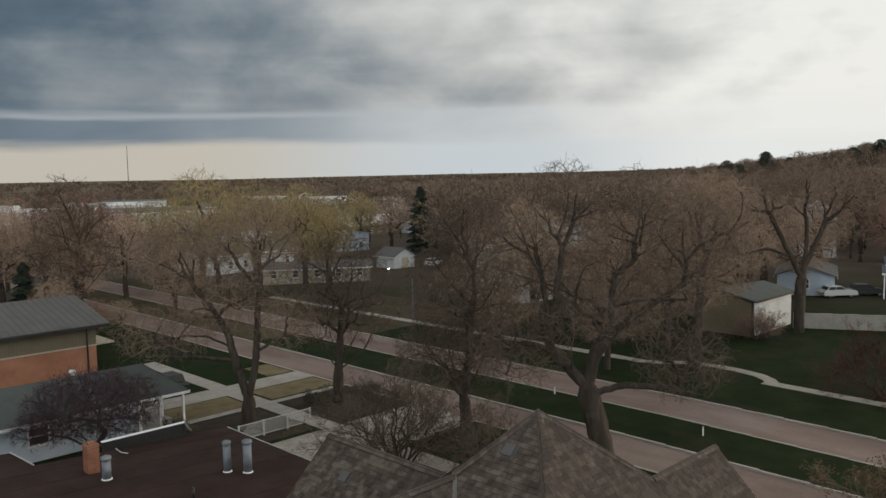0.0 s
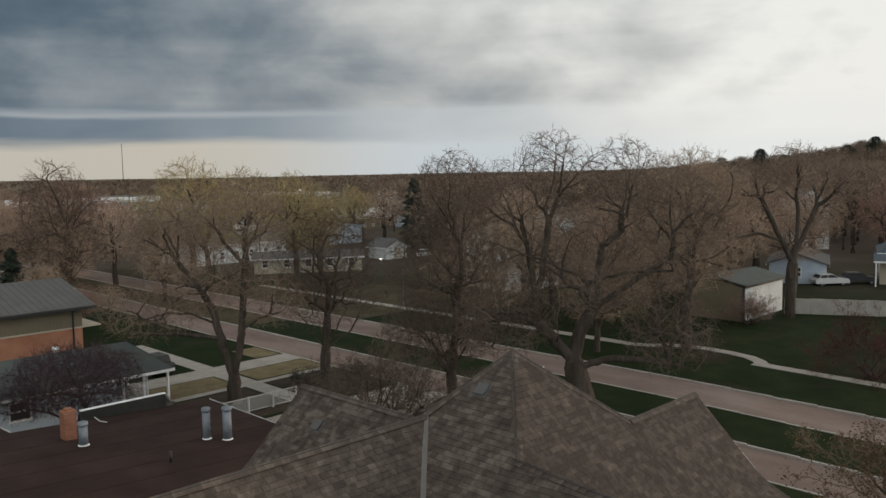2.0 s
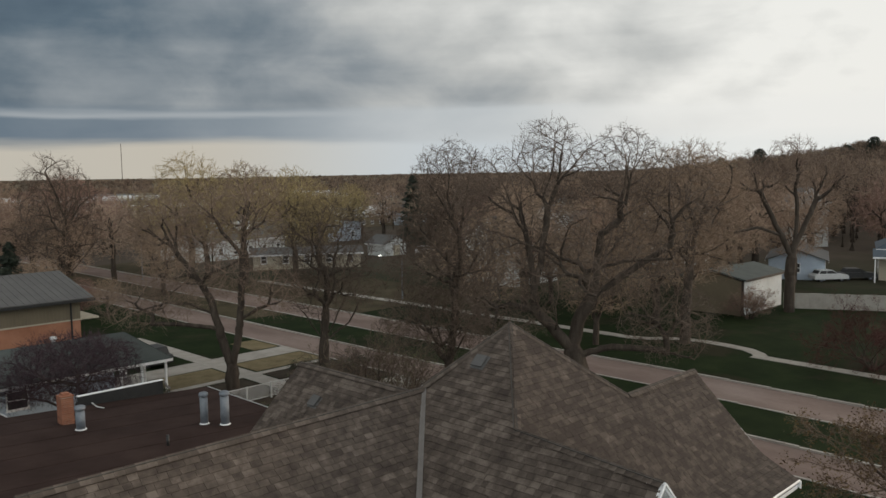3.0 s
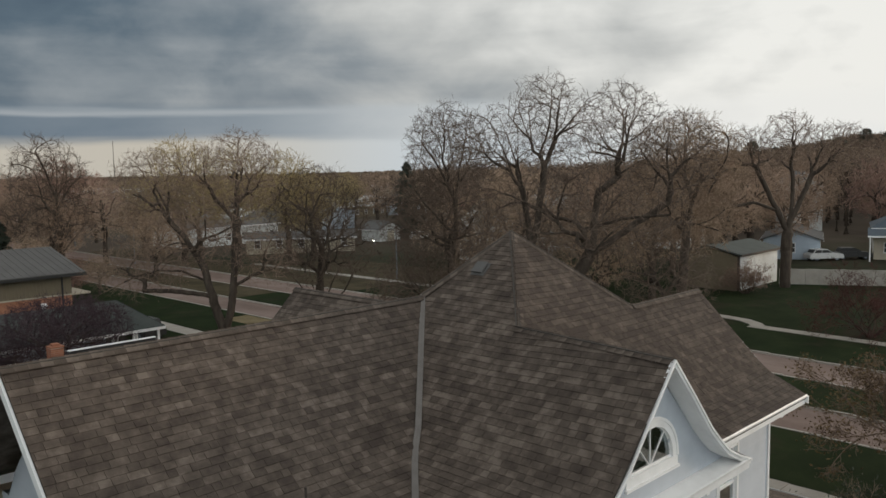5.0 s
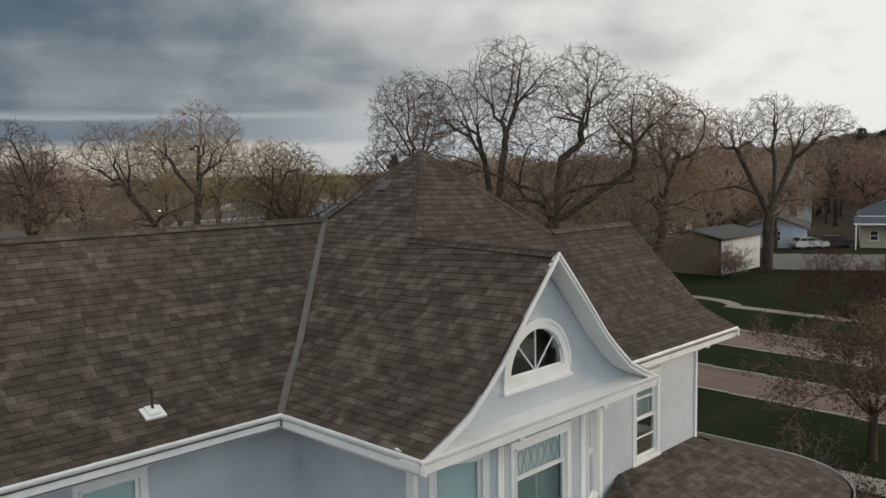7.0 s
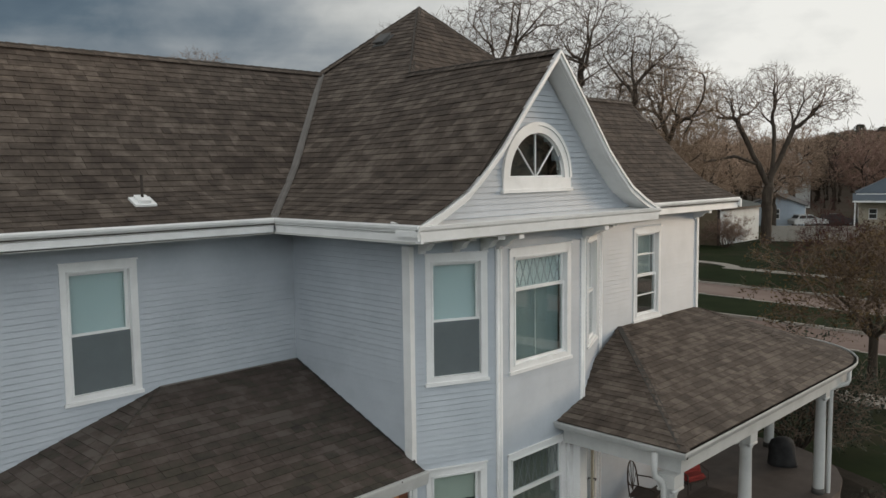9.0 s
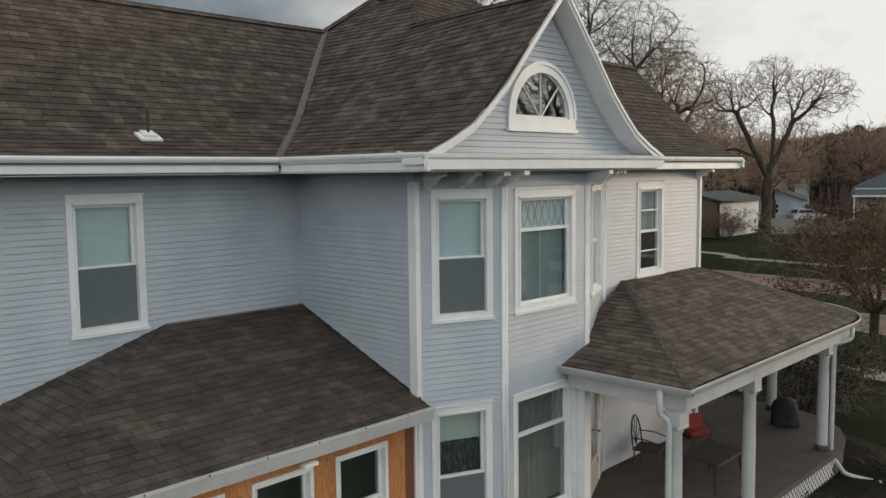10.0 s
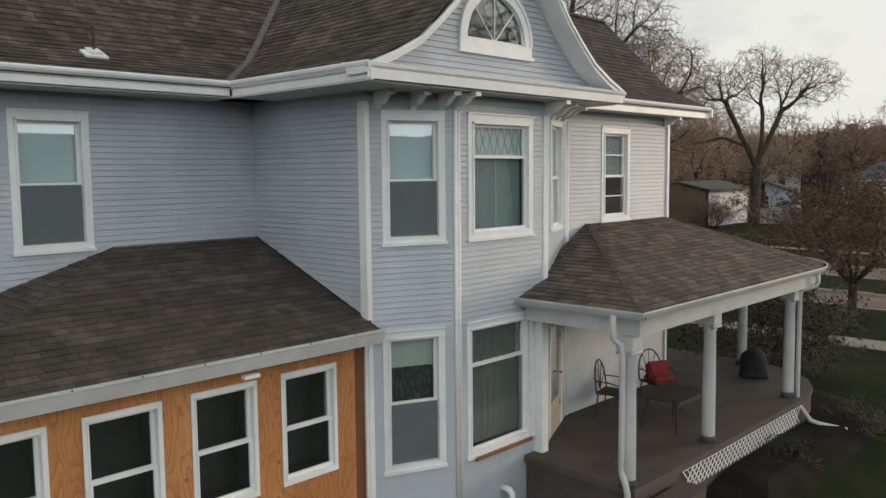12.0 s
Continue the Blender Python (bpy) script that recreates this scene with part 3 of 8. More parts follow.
def tab(face, poly, d0):
    """One shingle: its butt edge stands proud of the course below."""
    g, n = Geo(), len(poly)
    mid = face.normal(sum(p[0] for p in poly) / n, sum(p[1] for p in poly) / n)
    lift = random.uniform(0.011, 0.018)
    top = [face.at(*p) + mid * (lift if p[1] < d0 + 0.02 else 0.003) for p in poly]
    low = [face.at(*p) - mid * 0.004 for p in poly]
    g.add(top + low, [tuple(range(n))] + [(i, n + i, n + (i + 1) % n, (i + 1) % n) for i in range(n)])
    return g


def shingle_rows(face, areas):
    """All tabs of a face, course by course, in broken bond."""
    lo, hi = min(p[0] for a in areas for p in a), max(p[0] for a in areas for p in a)
    top = max(p[1] for a in areas for p in a)
    for row in range(int(top / COURSE) + 1):
        d0, u = row * COURSE, lo - random.uniform(0, 0.3)
        while u < hi:
            w = random.choice((0.16, 0.2, 0.24, 0.3, 0.34))
            for area in areas:
                poly = clip([(u, d0), (u + w - 0.006, d0), (u + w - 0.006, d0 + COURSE * 1.04), (u, d0 + COURSE * 1.04)], area)
                if poly:
                    yield tab(face, poly, d0)
            u += w


def roof(parent, face, areas, shingled=True, pieces=0, name="roof", label="", cover=None):
    """A deck with its shingles; the first `pieces` of them are objects of their own."""
    deck = Geo()
    for area in areas:
        u0, u1 = min(p[0] for p in area), max(p[0] for p in area)
        d1 = max(p[1] for p in area)
        cuts = [0.0, 0.4, 0.8, 1.05, 1.35]
        cuts = [c for c in cuts if c < d1] + [d1]
        step = max(1, round((u1 - u0) / 1.2))
        for i in range(step):
            for a, b in zip(cuts, cuts[1:]):
                ua, ub = u0 + (u1 - u0) * i / step, u0 + (u1 - u0) * (i + 1) / step
                poly = clip([(ua, a), (ub, a), (ub, b), (ua, b)], area)
                if poly:
                    deck.prism([face.at(*p) - Z * 0.045 for p in poly], Z * -0.05)
    deck.weld()
    ob = part(name, deck, UNDERLAY if shingled else SHINGLE, parent, label)
    if shingled:
        rest = Geo()
        for k, g in enumerate(shingle_rows(face, areas)):
            if k < pieces:
                part("shingle", g, cover or SHINGLE, ob)
            else:
                rest.add(g.v, g.f)
        if rest.f:
            tagged(part("shingling", rest, cover or SHINGLE, ob, "mottled brown asphalt shingles"), kind="stuff")
    return ob


def lerp(x, pts):
    """A value along a broken line."""
    if x <= pts[0][0]:
        return pts[0][1]
    for (a, p), (b, q) in zip(pts, pts[1:]):
        if x <= b:
            return p + (q - p) * (x - a) / (b - a)
    return pts[-1][1]


EAVE, KINK = 7.08, 7.54
APEX = Vector((4.7, 1.67, 11.37))
house = thing("house", "two-storey pale blue-grey clapboard house with white trim", "house", (4, 1, 0))
HOUSE_AT = Vector((4, 1, 0))


def hpart(name, geo, material, label="", smooth=False, parent=None):
    """A part of the house; points in world axes."""
    if parent is None:
        g = Geo().add([Vector(p) - HOUSE_AT for p in geo.v], geo.f)
        return part(name, g, material, house, label, smooth)
    return part(name, Geo().add([Vector(p) - HOUSE_AT for p in geo.v], geo.f), material, parent, label, smooth)


class Moved(Slope):
    """The same face in the house's own axes."""

    def line(self, u):
        return [p - HOUSE_AT for p in super().line(u)]

    def up_to(self, u, z):
        return super().up_to(u, z - HOUSE_AT.z)


def left_pitch(y):
    return lerp(y, ((-4.0, 1.0), (-0.22, 0.824), (1.67, 0.836)))


def front_pitch(x):
    return lerp(x, ((2.62, 1.073), (4.7, 1.005), (6.98, 0.99)))


left_face = Moved(lambda y: (-0.88, y, EAVE), lambda y: (0.12, y, KINK), lambda y: (4.7, y, KINK + 4.58 * left_pitch(y)))
front_face = Moved(lambda x: (x, -3.14, EAVE), lambda x: (x, -2.14, KINK), lambda x: (x, 1.67, KINK + 3.81 * front_pitch(x)))
wing_face = Moved(lambda x: (x, -0.77, EAVE), lambda x: (x, 0.24, KINK), lambda x: (x, 2.86, 9.90))
gable_face = Moved(lambda y: (5.14, y, EAVE), lambda y: (4.16, y, KINK), lambda y: (lerp(y, ((-4.0, 2.15), (-0.22, 2.62))), y, 9.59))
wing_back = Moved(lambda x: (x, 6.49, EAVE), lambda x: (x, 5.48, KINK), lambda x: (x, 2.86, 9.90))
rear_left = Moved(lambda y: (0.42, y, EAVE), lambda y: (1.4, y, KINK), lambda y: (3.45, y, 9.5))
rear_right = Moved(lambda y: (6.48, y, EAVE), lambda y: (5.5, y, KINK), lambda y: (3.45, y, 9.5))
right_back = Moved(lambda x: (x, 2.76, EAVE), lambda x: (x, 1.76, KINK), lambda x: (x, -0.19, 9.47))
back_face = Moved(lambda x: (x, 6.48, EAVE), lambda x: (x, 5.48, KINK), lambda x: (x, 1.67, 11.37))
right_face = Moved(lambda y: (10.28, y, EAVE), lambda y: (9.28, y, KINK), lambda y: (4.7, y, 11.37))

L, F = left_face.up_to, front_face.up_to
roof(house, left_face, [
    [(-3.97, 0), (-0.79, 0), (-0.22, L(-0.22, 7.35)), (-0.22, L(-0.22, 9.6)), (-3.97, L(-3.97, 9.585))],
    [(-0.22, L(-0.22, 7.35)), (0.22, L(0.22, 7.54)), (2.9, L(2.9, 9.87)), (1.67, L(1.67, 11.37)), (-0.22, L(-0.22, 9.6))]])
roof(house, front_face, [
    [(5.05, 0), (6.98, 0), (6.98, F(6.98, 9.46)), (4.7, F(4.7, 11.37)), (2.62, F(2.62, 9.6)), (4.1, F(4.1, 7.9))],
    [(6.98, 0), (10.34, 0), (10.34, F(10.3, 9.46)), (6.98, F(6.98, 9.46))]])
roof(house, wing_face, [[(-6.2, 0), (-0.88, 0), (0.12, wing_face.up_to(0, 7.54)), (2.9, wing_face.up_to(0, 9.89)), (-6.2, wing_face.up_to(0, 9.9))]])
roof(house, gable_face, [[(-3.97, 0), (-3.05, 0), (-2.1, gable_face.up_to(-2, 7.54)), (-0.1, gable_face.up_to(-1, 9.58)), (-3.97, gable_face.up_to(-3.9, 9.58))]])
roof(house, rear_left, [[(5.0, 0), (8.7, 0), (8.7, rear_left.up_to(6, 9.5)), (3.6, rear_left.up_to(6, 9.5))]])
for face, area in ((wing_back, [(-6.2, 0), (1.0, 0), (1.0, 3.9), (-6.2, 3.9)]), (rear_right, [(4.0, 0), (8.7, 0), (8.7, 3.9), (4.0, 3.9)]),
                   (right_back, [(7.0, 0), (10.34, 0), (10.34, 3.75), (7.0, 3.75)])):
    top = face.up_to(area[2][0], {wing_back: 9.9, rear_right: 9.5, right_back: 9.47}[face])
    roof(house, face, [[area[0], area[1], (area[2][0], top), (area[3][0], top)]], shingled=False)
roof(house, back_face, [[(-0.88, 0), (10.28, 0), (4.7, back_face.up_to(4.7, 11.37))]], shingled=False)
roof(house, right_face, [[(1.2, 0), (6.48, 0), (1.67, right_face.up_to(1.67, 11.37)), (0.4, right_face.up_to(0.4, 9.9))]], shingled=False)


CAPS = {}


def caps_under(parent, line, origin, cover=None, rise=0.024, fall=0.085):
    """Bent cap shingles lapped along a ridge or hip, each a piece under a ridge board."""
    g = Geo()
    for a, b in zip(line, line[1:]):
        a, b = Vector(a) - origin, Vector(b) - origin
        side = (b - a).cross(Z).normalized() * 0.05
        g.prism([a - side - Z * 0.03, a + side - Z * 0.03, b + side - Z * 0.03, b - side - Z * 0.03], Z * 0.03)
    board_ob = part("ridge", g, UNDERLAY, parent)
    for a, b in zip(line, line[1:]):
        a, b = Vector(a), Vector(b)
        n = max(1, round((b - a).length / 0.2))
        step = (b - a) / n
        key = (round(step.x, 3), round(step.y, 3), round(step.z, 3), cover is None, fall)
        if key not in CAPS:
            side, q = step.cross(Z).normalized() * 0.13, step * 1.12
            CAPS[key] = Geo().add([-side - Z * (fall - 0.01), Z * rise, side - Z * (fall - 0.01), q - side - Z * fall, q + Z * (rise - 0.012), q + side - Z * fall, -side - Z * fall, Z * (rise - 0.012), side - Z * fall],
                                  [(0, 1, 4, 3), (1, 2, 5, 4), (0, 6, 7, 1), (1, 7, 8, 2)]).mesh("cap_shingle", cover or SHINGLE)
        for i in range(n):
            ob = part("cap_shingle", CAPS[key], None, board_ob)
            ob.location = a + step * i - origin
    return board_ob


def ridge_caps(line, cover=None):
    return caps_under(house, line, HOUSE_AT, cover)


ridge_caps([(2.15, -3.97, 9.60), (2.62, -0.22, 9.62)])
ridge_caps([(2.62, -0.22, 9.60), APEX])
ridge_caps([(6.98, -0.2, 9.47), APEX])
ridge_caps([(6.98, -0.2, 9.48), (10.34, -0.19, 9.48)])
ridge_caps([(-6.2, 2.86, 9.92), (2.9, 2.86, 9.92)])
ridge_caps([(3.45, 8.7, 9.52), (3.45, 3.4, 9.52)])
ridge_caps([(2.9, 2.9, 9.95), APEX])


def strip(line, wide, up, material, name, label=""):
    """A folded metal strip in a valley, with a rib on each side."""
    g = Geo()
    for a, b in zip(line, line[1:]):
        a, b = Vector(a), Vector(b)
        side = (b - a).cross(Z).normalized()
        for s0, s1, h in ((-wide, wide, 0.0), (-wide * 0.62, -wide * 0.45, 0.018), (wide * 0.45, wide * 0.62, 0.018)):
            g.prism([a + side * s0 + Z * (up + h), a + side * s1 + Z * (up + h), b + side * s1 + Z * (up + h), b + side * s0 + Z * (up + h)], (0, 0, -0.06))
    return hpart(name, g, material, label)


strip([(-0.88, -0.77, 7.10), (-0.15, 0.0, 7.42), (0.12, 0.26, 7.57), (0.45, 0.52, 7.86), (2.92, 2.88, 9.90)], 0.06, 0.045, FLASHING, "valley_flashing", "grey-brown metal valley strip")

# ================= the house: walls =================
LAP = 0.087


def spans(lo, hi, holes):
    """What is left of lo..hi between the holes."""
    out, at = [], lo
    for a, b in sorted(holes):
        if a > at:
            out.append((at, min(a, hi)))
        at = max(at, b)
    if at < hi:
        out.append((at, hi))
    return [(a, b) for a, b in out if b - a > 0.004]


def wall(p0, p1, z0, z1, holes=(), sides=None, boards=True, material=None, board_from=None, label="", thick=0.16):
    """A wall from p0 to p1 (seen from outside, left to right) with openings (a0, a1, b0, b1) and lapped boards."""
    p0, p1 = Vector((*p0, 0)), Vector((*p1, 0))
    u, long = (p1 - p0).normalized(), (p1 - p0).length
    n = u.cross(Z).normalized()
    g = Geo()
    if sides is None:
        zs = sorted({z0, z1, *(h[2] for h in holes), *(h[3] for h in holes)})
        for b0, b1 in zip(zs, zs[1:]):
            mid = (b0 + b1) / 2
            for a0, a1 in spans(0, long, [(h[0], h[1]) for h in holes if h[2] < mid < h[3]]):
                cuts = sorted({a0, a1, *(c for h in holes for c in h[:2] if a0 < c < a1)})
                for c0, c1 in zip(cuts, cuts[1:]):
                    g.frame_box(p0, u, Z, n, c0, b0, -thick, c1, b1, 0)
        g.weld()
    else:
        steps = 16
        for i in range(steps):
            b0, b1 = z0 + (z1 - z0) * i / steps, z0 + (z1 - z0) * (i + 1) / steps
            (l0, r0), (l1, r1) = sides(b0), sides(b1)
            mid = (b0 + b1) / 2
            hole = [(h[0], h[1]) for h in holes if h[2] < mid < h[3]]
            for j, (a0, a1) in enumerate(spans(min(l0, l1), max(r0, r1), hole)):
                c0, c1 = (l0, l1) if a0 == min(l0, l1) else (a0, a0)
                e0, e1 = (r0, r1) if a1 == max(r0, r1) else (a1, a1)
                g.prism([p0 + u * c0 + Z * b0, p0 + u * e0 + Z * b0, p0 + u * e1 + Z * b1, p0 + u * c1 + Z * b1], -n * thick)
    ob = hpart("wall", g, material or SIDING, label)
    if boards:
        z = z0 if board_from is None else board_from
        while z < z1 - 0.02:
            top = min(z + LAP, z1)
            lo, hi = (0, long) if sides is None else sides(top)
            for a0, a1 in spans(lo, hi, [(h[0], h[1]) for h in holes if h[2] < z + LAP * 0.6 and h[3] > z + LAP * 0.4]):
                w = random.uniform(-0.0015, 0.0015)
                pts = [p0 + u * a + Z * b + n * c for a in (a0, a1) for b, c in ((z + 0.003, 0.001), (z + 0.003, 0.022 + w), (top - 0.003, 0.007), (top - 0.003, 0.001))]
                hpart("clapboard", Geo().add(pts, [(0, 1, 2, 3), (7, 6, 5, 4), (1, 5, 6, 2), (0, 4, 5, 1), (3, 2, 6, 7)]), SIDING, parent=ob)
            z += LAP
    return ob, p0, u, n


def window(spot, a0, a1, b0, b1, style="sash", casing=0.115, group=""):
    """A double-hung window in its opening: casing, sill, sashes, panes, blind."""
    ob, o, u, n = spot
    g = Geo()
    head = casing * 1.15
    g.frame_box(o, u, Z, n, a0, b0, -0.06, a0 + casing, b1, 0.030)
    g.frame_box(o, u, Z, n, a1 - casing, b0, -0.06, a1, b1, 0.030)
    g.frame_box(o, u, Z, n, a0 + casing, b1 - head, -0.06, a1 - casing, b1, 0.030)
    g.frame_box(o, u, Z, n, a0 + casing, b0, -0.06, a1 - casing, b0 + casing * 0.95, 0.030)
    for q in ((a0 + casing * 0.75, b0 + casing * 0.8, a0 + casing, b1 - head * 0.8), (a1 - casing, b0 + casing * 0.8, a1 - casing * 0.75, b1 - head * 0.8)):
        g.frame_box(o, u, Z, n, q[0], q[1], 0.030, q[2], q[3], 0.044)
    g.frame_box(o, u, Z, n, a0 + casing * 0.75, b1 - head, 0.030, a1 - casing * 0.75, b1 - head * 0.8, 0.044)
    frame_ob = hpart("window", g, TRIM)
    if style != "bare":
        cap = Geo()
        cap.frame_box(o, u, Z, n, a0 - 0.01, b1 - 0.006, -0.02, a1 + 0.01, b1 + 0.018, 0.055)
        hpart("drip_cap", cap, TRIM, parent=frame_ob)
    sill = Geo()
    over = 0.0 if style == "bare" else 0.02
    sill.frame_box(o, u, Z, n, a0 - over, b0 - 0.02, -0.04, a1 + over, b0 + 0.03, 0.035 + over)
    hpart("sill", sill, TRIM, parent=frame_ob)
    c0, c1, d0, d1 = a0 + casing, a1 - casing, b0 + casing * 0.95, b1 - head
    meet = d0 + (d1 - d0) * {"transom": 0.70, "low_transom": 0.70, "porch": 0.5}.get(style, 0.485)
    s = 0.045
    for lo, hi, back in ((meet - 0.02, d1, -0.055), (d0, meet + 0.02, -0.022)):
        sash = Geo()
        sash.frame_box(o, u, Z, n, c0, lo, back - 0.035, c0 + s, hi, back)
        sash.frame_box(o, u, Z, n, c1 - s, lo, back - 0.035, c1, hi, back)
        sash.frame_box(o, u, Z, n, c0 + s, lo, back - 0.035, c1 - s, lo + s, back)
        sash.frame_box(o, u, Z, n, c0 + s, hi - s, back - 0.035, c1 - s, hi, back)
        hpart("sash", sash, TRIM, parent=frame_ob)
        pane = Geo()
        pane.frame_box(o, u, Z, n, c0 + s, lo + s, back - 0.02, c1 - s, hi - s, back - 0.016)
        p = hpart("pane", pane, GLASS, parent=frame_ob)
        p.visible_shadow = False
    if style == "lace":
        for z in ((d0 + meet) / 2, (meet + d1) / 2):
            hpart("glazing_bar", Geo().frame_box(o, u, Z, n, c0 + s, z - 0.012, -0.066, c1 - s, z + 0.012, -0.024), TRIM, parent=frame_ob)
    if style in ("sash", "curtain"):
        net = Geo()
        net.frame_box(o, u, Z, n, c0 + 0.01, d0 + 0.01, -0.016, c1 - 0.01, meet - 0.005, -0.013)
        hpart("insect_screen", net, SCREEN, parent=frame_ob)
    if style in ("sash", "transom", "blind"):
        blind = Geo()
        blind.frame_box(o, u, Z, n, c0 + 0.02, (meet if style == "transom" else d0) + 0.02, -0.135, c1 - 0.02, d1 - 0.02, -0.128)
        hpart("roller_blind", blind, BLIND, parent=frame_ob)
        if style == "transom":
            hpart("curtain", Geo().frame_box(o, u, Z, n, c0 + 0.02, d0 + 0.02, -0.145, c1 - 0.02, meet + 0.01, -0.139), TEAL_SHADE, parent=frame_ob)
    if style == "transom":
        cord = Geo()
        cord.tube([o + u * (c0 + c1) / 2 + Z * (meet + 0.1) - n * 0.11, o + u * (c0 + c1) / 2 + Z * (d0 + 0.05) - n * 0.11], 0.007, 5)
        hpart("blind_cord", cord, TRIM, parent=frame_ob)
    if style in ("transom", "low_transom"):
        for k in range(7):
            lead = Geo()
            x = c0 + s + (c1 - c0 - 2 * s) * (k + 0.5) / 7
            w = (c1 - c0) / 18
            lead.tube([o + u * (x - w) + Z * (meet + 0.05) - n * 0.07, o + u * x + Z * ((meet + d1) / 2) - n * 0.07, o + u * (x - w) + Z * (d1 - 0.05) - n * 0.07], 0.0045, 4)
            lead.tube([o + u * (x + w) + Z * (meet + 0.05) - n * 0.07, o + u * x + Z * ((meet + d1) / 2) - n * 0.07, o + u * (x + w) + Z * (d1 - 0.05) - n * 0.07], 0.0045, 4)
            hpart("leading", lead, GALV, parent=frame_ob)
    if style in ("curtain", "low_transom", "lace", "dim"):
        folds = Geo()
        top = d1 - 0.04
        bottom = {"low_transom": d0 + 0.05, "lace": meet + 0.02, "dim": meet + 0.02}.get(style, meet + (d1 - meet) * 0.55)
        steps = 28
        pts = []
        for k in range(steps + 1):
            a = c0 + 0.02 + (c1 - c0 - 0.04) * k / steps
            pts.append(o + u * a - n * (0.15 + 0.018 * math.sin(k * 1.9)))
        for p, q in zip(pts, pts[1:]):
            folds.prism([p + Z * bottom, q + Z * bottom, q + Z * top, p + Z * top], -n * 0.004)
        if style != "curtain":
            hpart("curtain", folds, GREY_LACE if style in ("low_transom", "dim") else LACE, parent=frame_ob)
        else:
            shade = Geo()
            for k in range(steps):
                a, b = (c0 + 0.02 + (c1 - c0 - 0.04) * i / steps for i in (k, k + 1))
                hem = bottom - 0.012 * abs(math.sin(k * 0.56))
                shade.prism([o + u * a + Z * hem, o + u * b + Z * hem, o + u * b + Z * top, o + u * a + Z * top], -n * 0.003)
            shade.v = [tuple(Vector(p) - n * 0.128) for p in shade.v]
            hpart("roller_blind", shade, CREAM_BLIND, parent=frame_ob, label="cream roller blind with a scalloped hem")
            low = Geo()
            for p, q in zip(pts, pts[1:]):
                low.prism([p + Z * (d0 + 0.03), q + Z * (d0 + 0.03), q + Z * (meet - 0.03), p + Z * (meet - 0.03)], -n * 0.004)
            hpart("curtain", low, LACE, parent=frame_ob)
            val = Geo()
            for k, (p, q) in enumerate(zip(pts, pts[1:])):
                hem = meet - 0.02 + 0.03 * math.sin(k * 1.4)
                val.prism([p + Z * hem, q + Z * hem, q + Z * (bottom + 0.02), p + Z * (bottom + 0.02)], -n * 0.004)
            hpart("valance", val, DARK_LACE, parent=frame_ob)
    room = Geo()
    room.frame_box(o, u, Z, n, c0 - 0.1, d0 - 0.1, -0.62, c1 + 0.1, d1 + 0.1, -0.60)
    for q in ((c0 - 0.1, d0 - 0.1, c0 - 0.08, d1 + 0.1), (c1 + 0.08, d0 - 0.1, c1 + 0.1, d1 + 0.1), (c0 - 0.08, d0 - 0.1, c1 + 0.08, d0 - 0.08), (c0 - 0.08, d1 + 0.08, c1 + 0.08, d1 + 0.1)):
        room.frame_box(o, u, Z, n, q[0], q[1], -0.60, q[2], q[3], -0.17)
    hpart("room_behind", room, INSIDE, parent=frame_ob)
    return frame_ob


TOP = 6.86
# wing wall, under the long eave
A = wall((-5.35, 0), (0, 0), 0, TOP, [(1.47, 2.57, 4.6, 6.57)])
window(A, 1.47, 2.57, 4.6, 6.57)
# return wall beside the bay
B = wall((0, 0), (0, -2.87), 0, TOP)
# the three faces of the bay
C = wall((0, -2.87), (1.32, -3.44), 0, TOP, [(0.235, 1.245, 4.6, 6.56), (0.205, 1.215, 1.12, 3.30)])
window(C, 0.235, 1.245, 4.6, 6.56)
window(C, 0.205, 1.215, 1.12, 3.30, "curtain")
D = wall((1.32, -3.44), (3.55, -3.44), 0, TOP, [(0.245, 1.87, 4.6, 6.56), (0.19, 1.80, 1.12, 3.30)])
window(D, 0.245, 1.87, 4.6, 6.56, "transom", 0.13)
window(D, 0.19, 1.80, 1.12, 3.30, "low_transom", 0.10)
E_ = wall((3.55, -3.44), (5.3, -2.64), 0, TOP, [(0.40, 1.42, 4.6, 6.56), (0.40, 1.42, 0.86, 3.02)])
window(E_, 0.40, 1.42, 4.6, 6.56, "dim", 0.075)
# front wall over the porch
Fw = wall((5.3, -2.64), (9.22, -2.64), 0, TOP, [(1.22, 2.31, 4.62, 6.56)])
window(Fw, 1.22, 2.31, 4.62, 6.56, "lace")
# the walls out of sight
wall((9.22, -2.64), (9.22, 6.0), 0, TOP)
wall((-5.35, 6.0), (-5.35, 0), 0, TOP)
wall((9.22, 6.0), (-5.35, 6.0), 0, TOP, boards=False)
wall((0.9, 8.2), (0.9, 6.0), 0, TOP)
wall((6.0, 8.2), (0.9, 8.2), 0, TOP, boards=False)
wall((6.0, 6.0), (6.0, 8.2), 0, TOP, boards=False)


def gable_sides(half, flare, base, peak, knee):
    """Left and right ends of a gable wall at a height, under flared rakes."""
    def ends(z):
        w = half - (half - flare) * (z - base) / (knee - base) if z < knee else flare * (peak - z) / (peak - knee)
        return (half - max(w, 0.01), half + max(w, 0.01))
    return ends


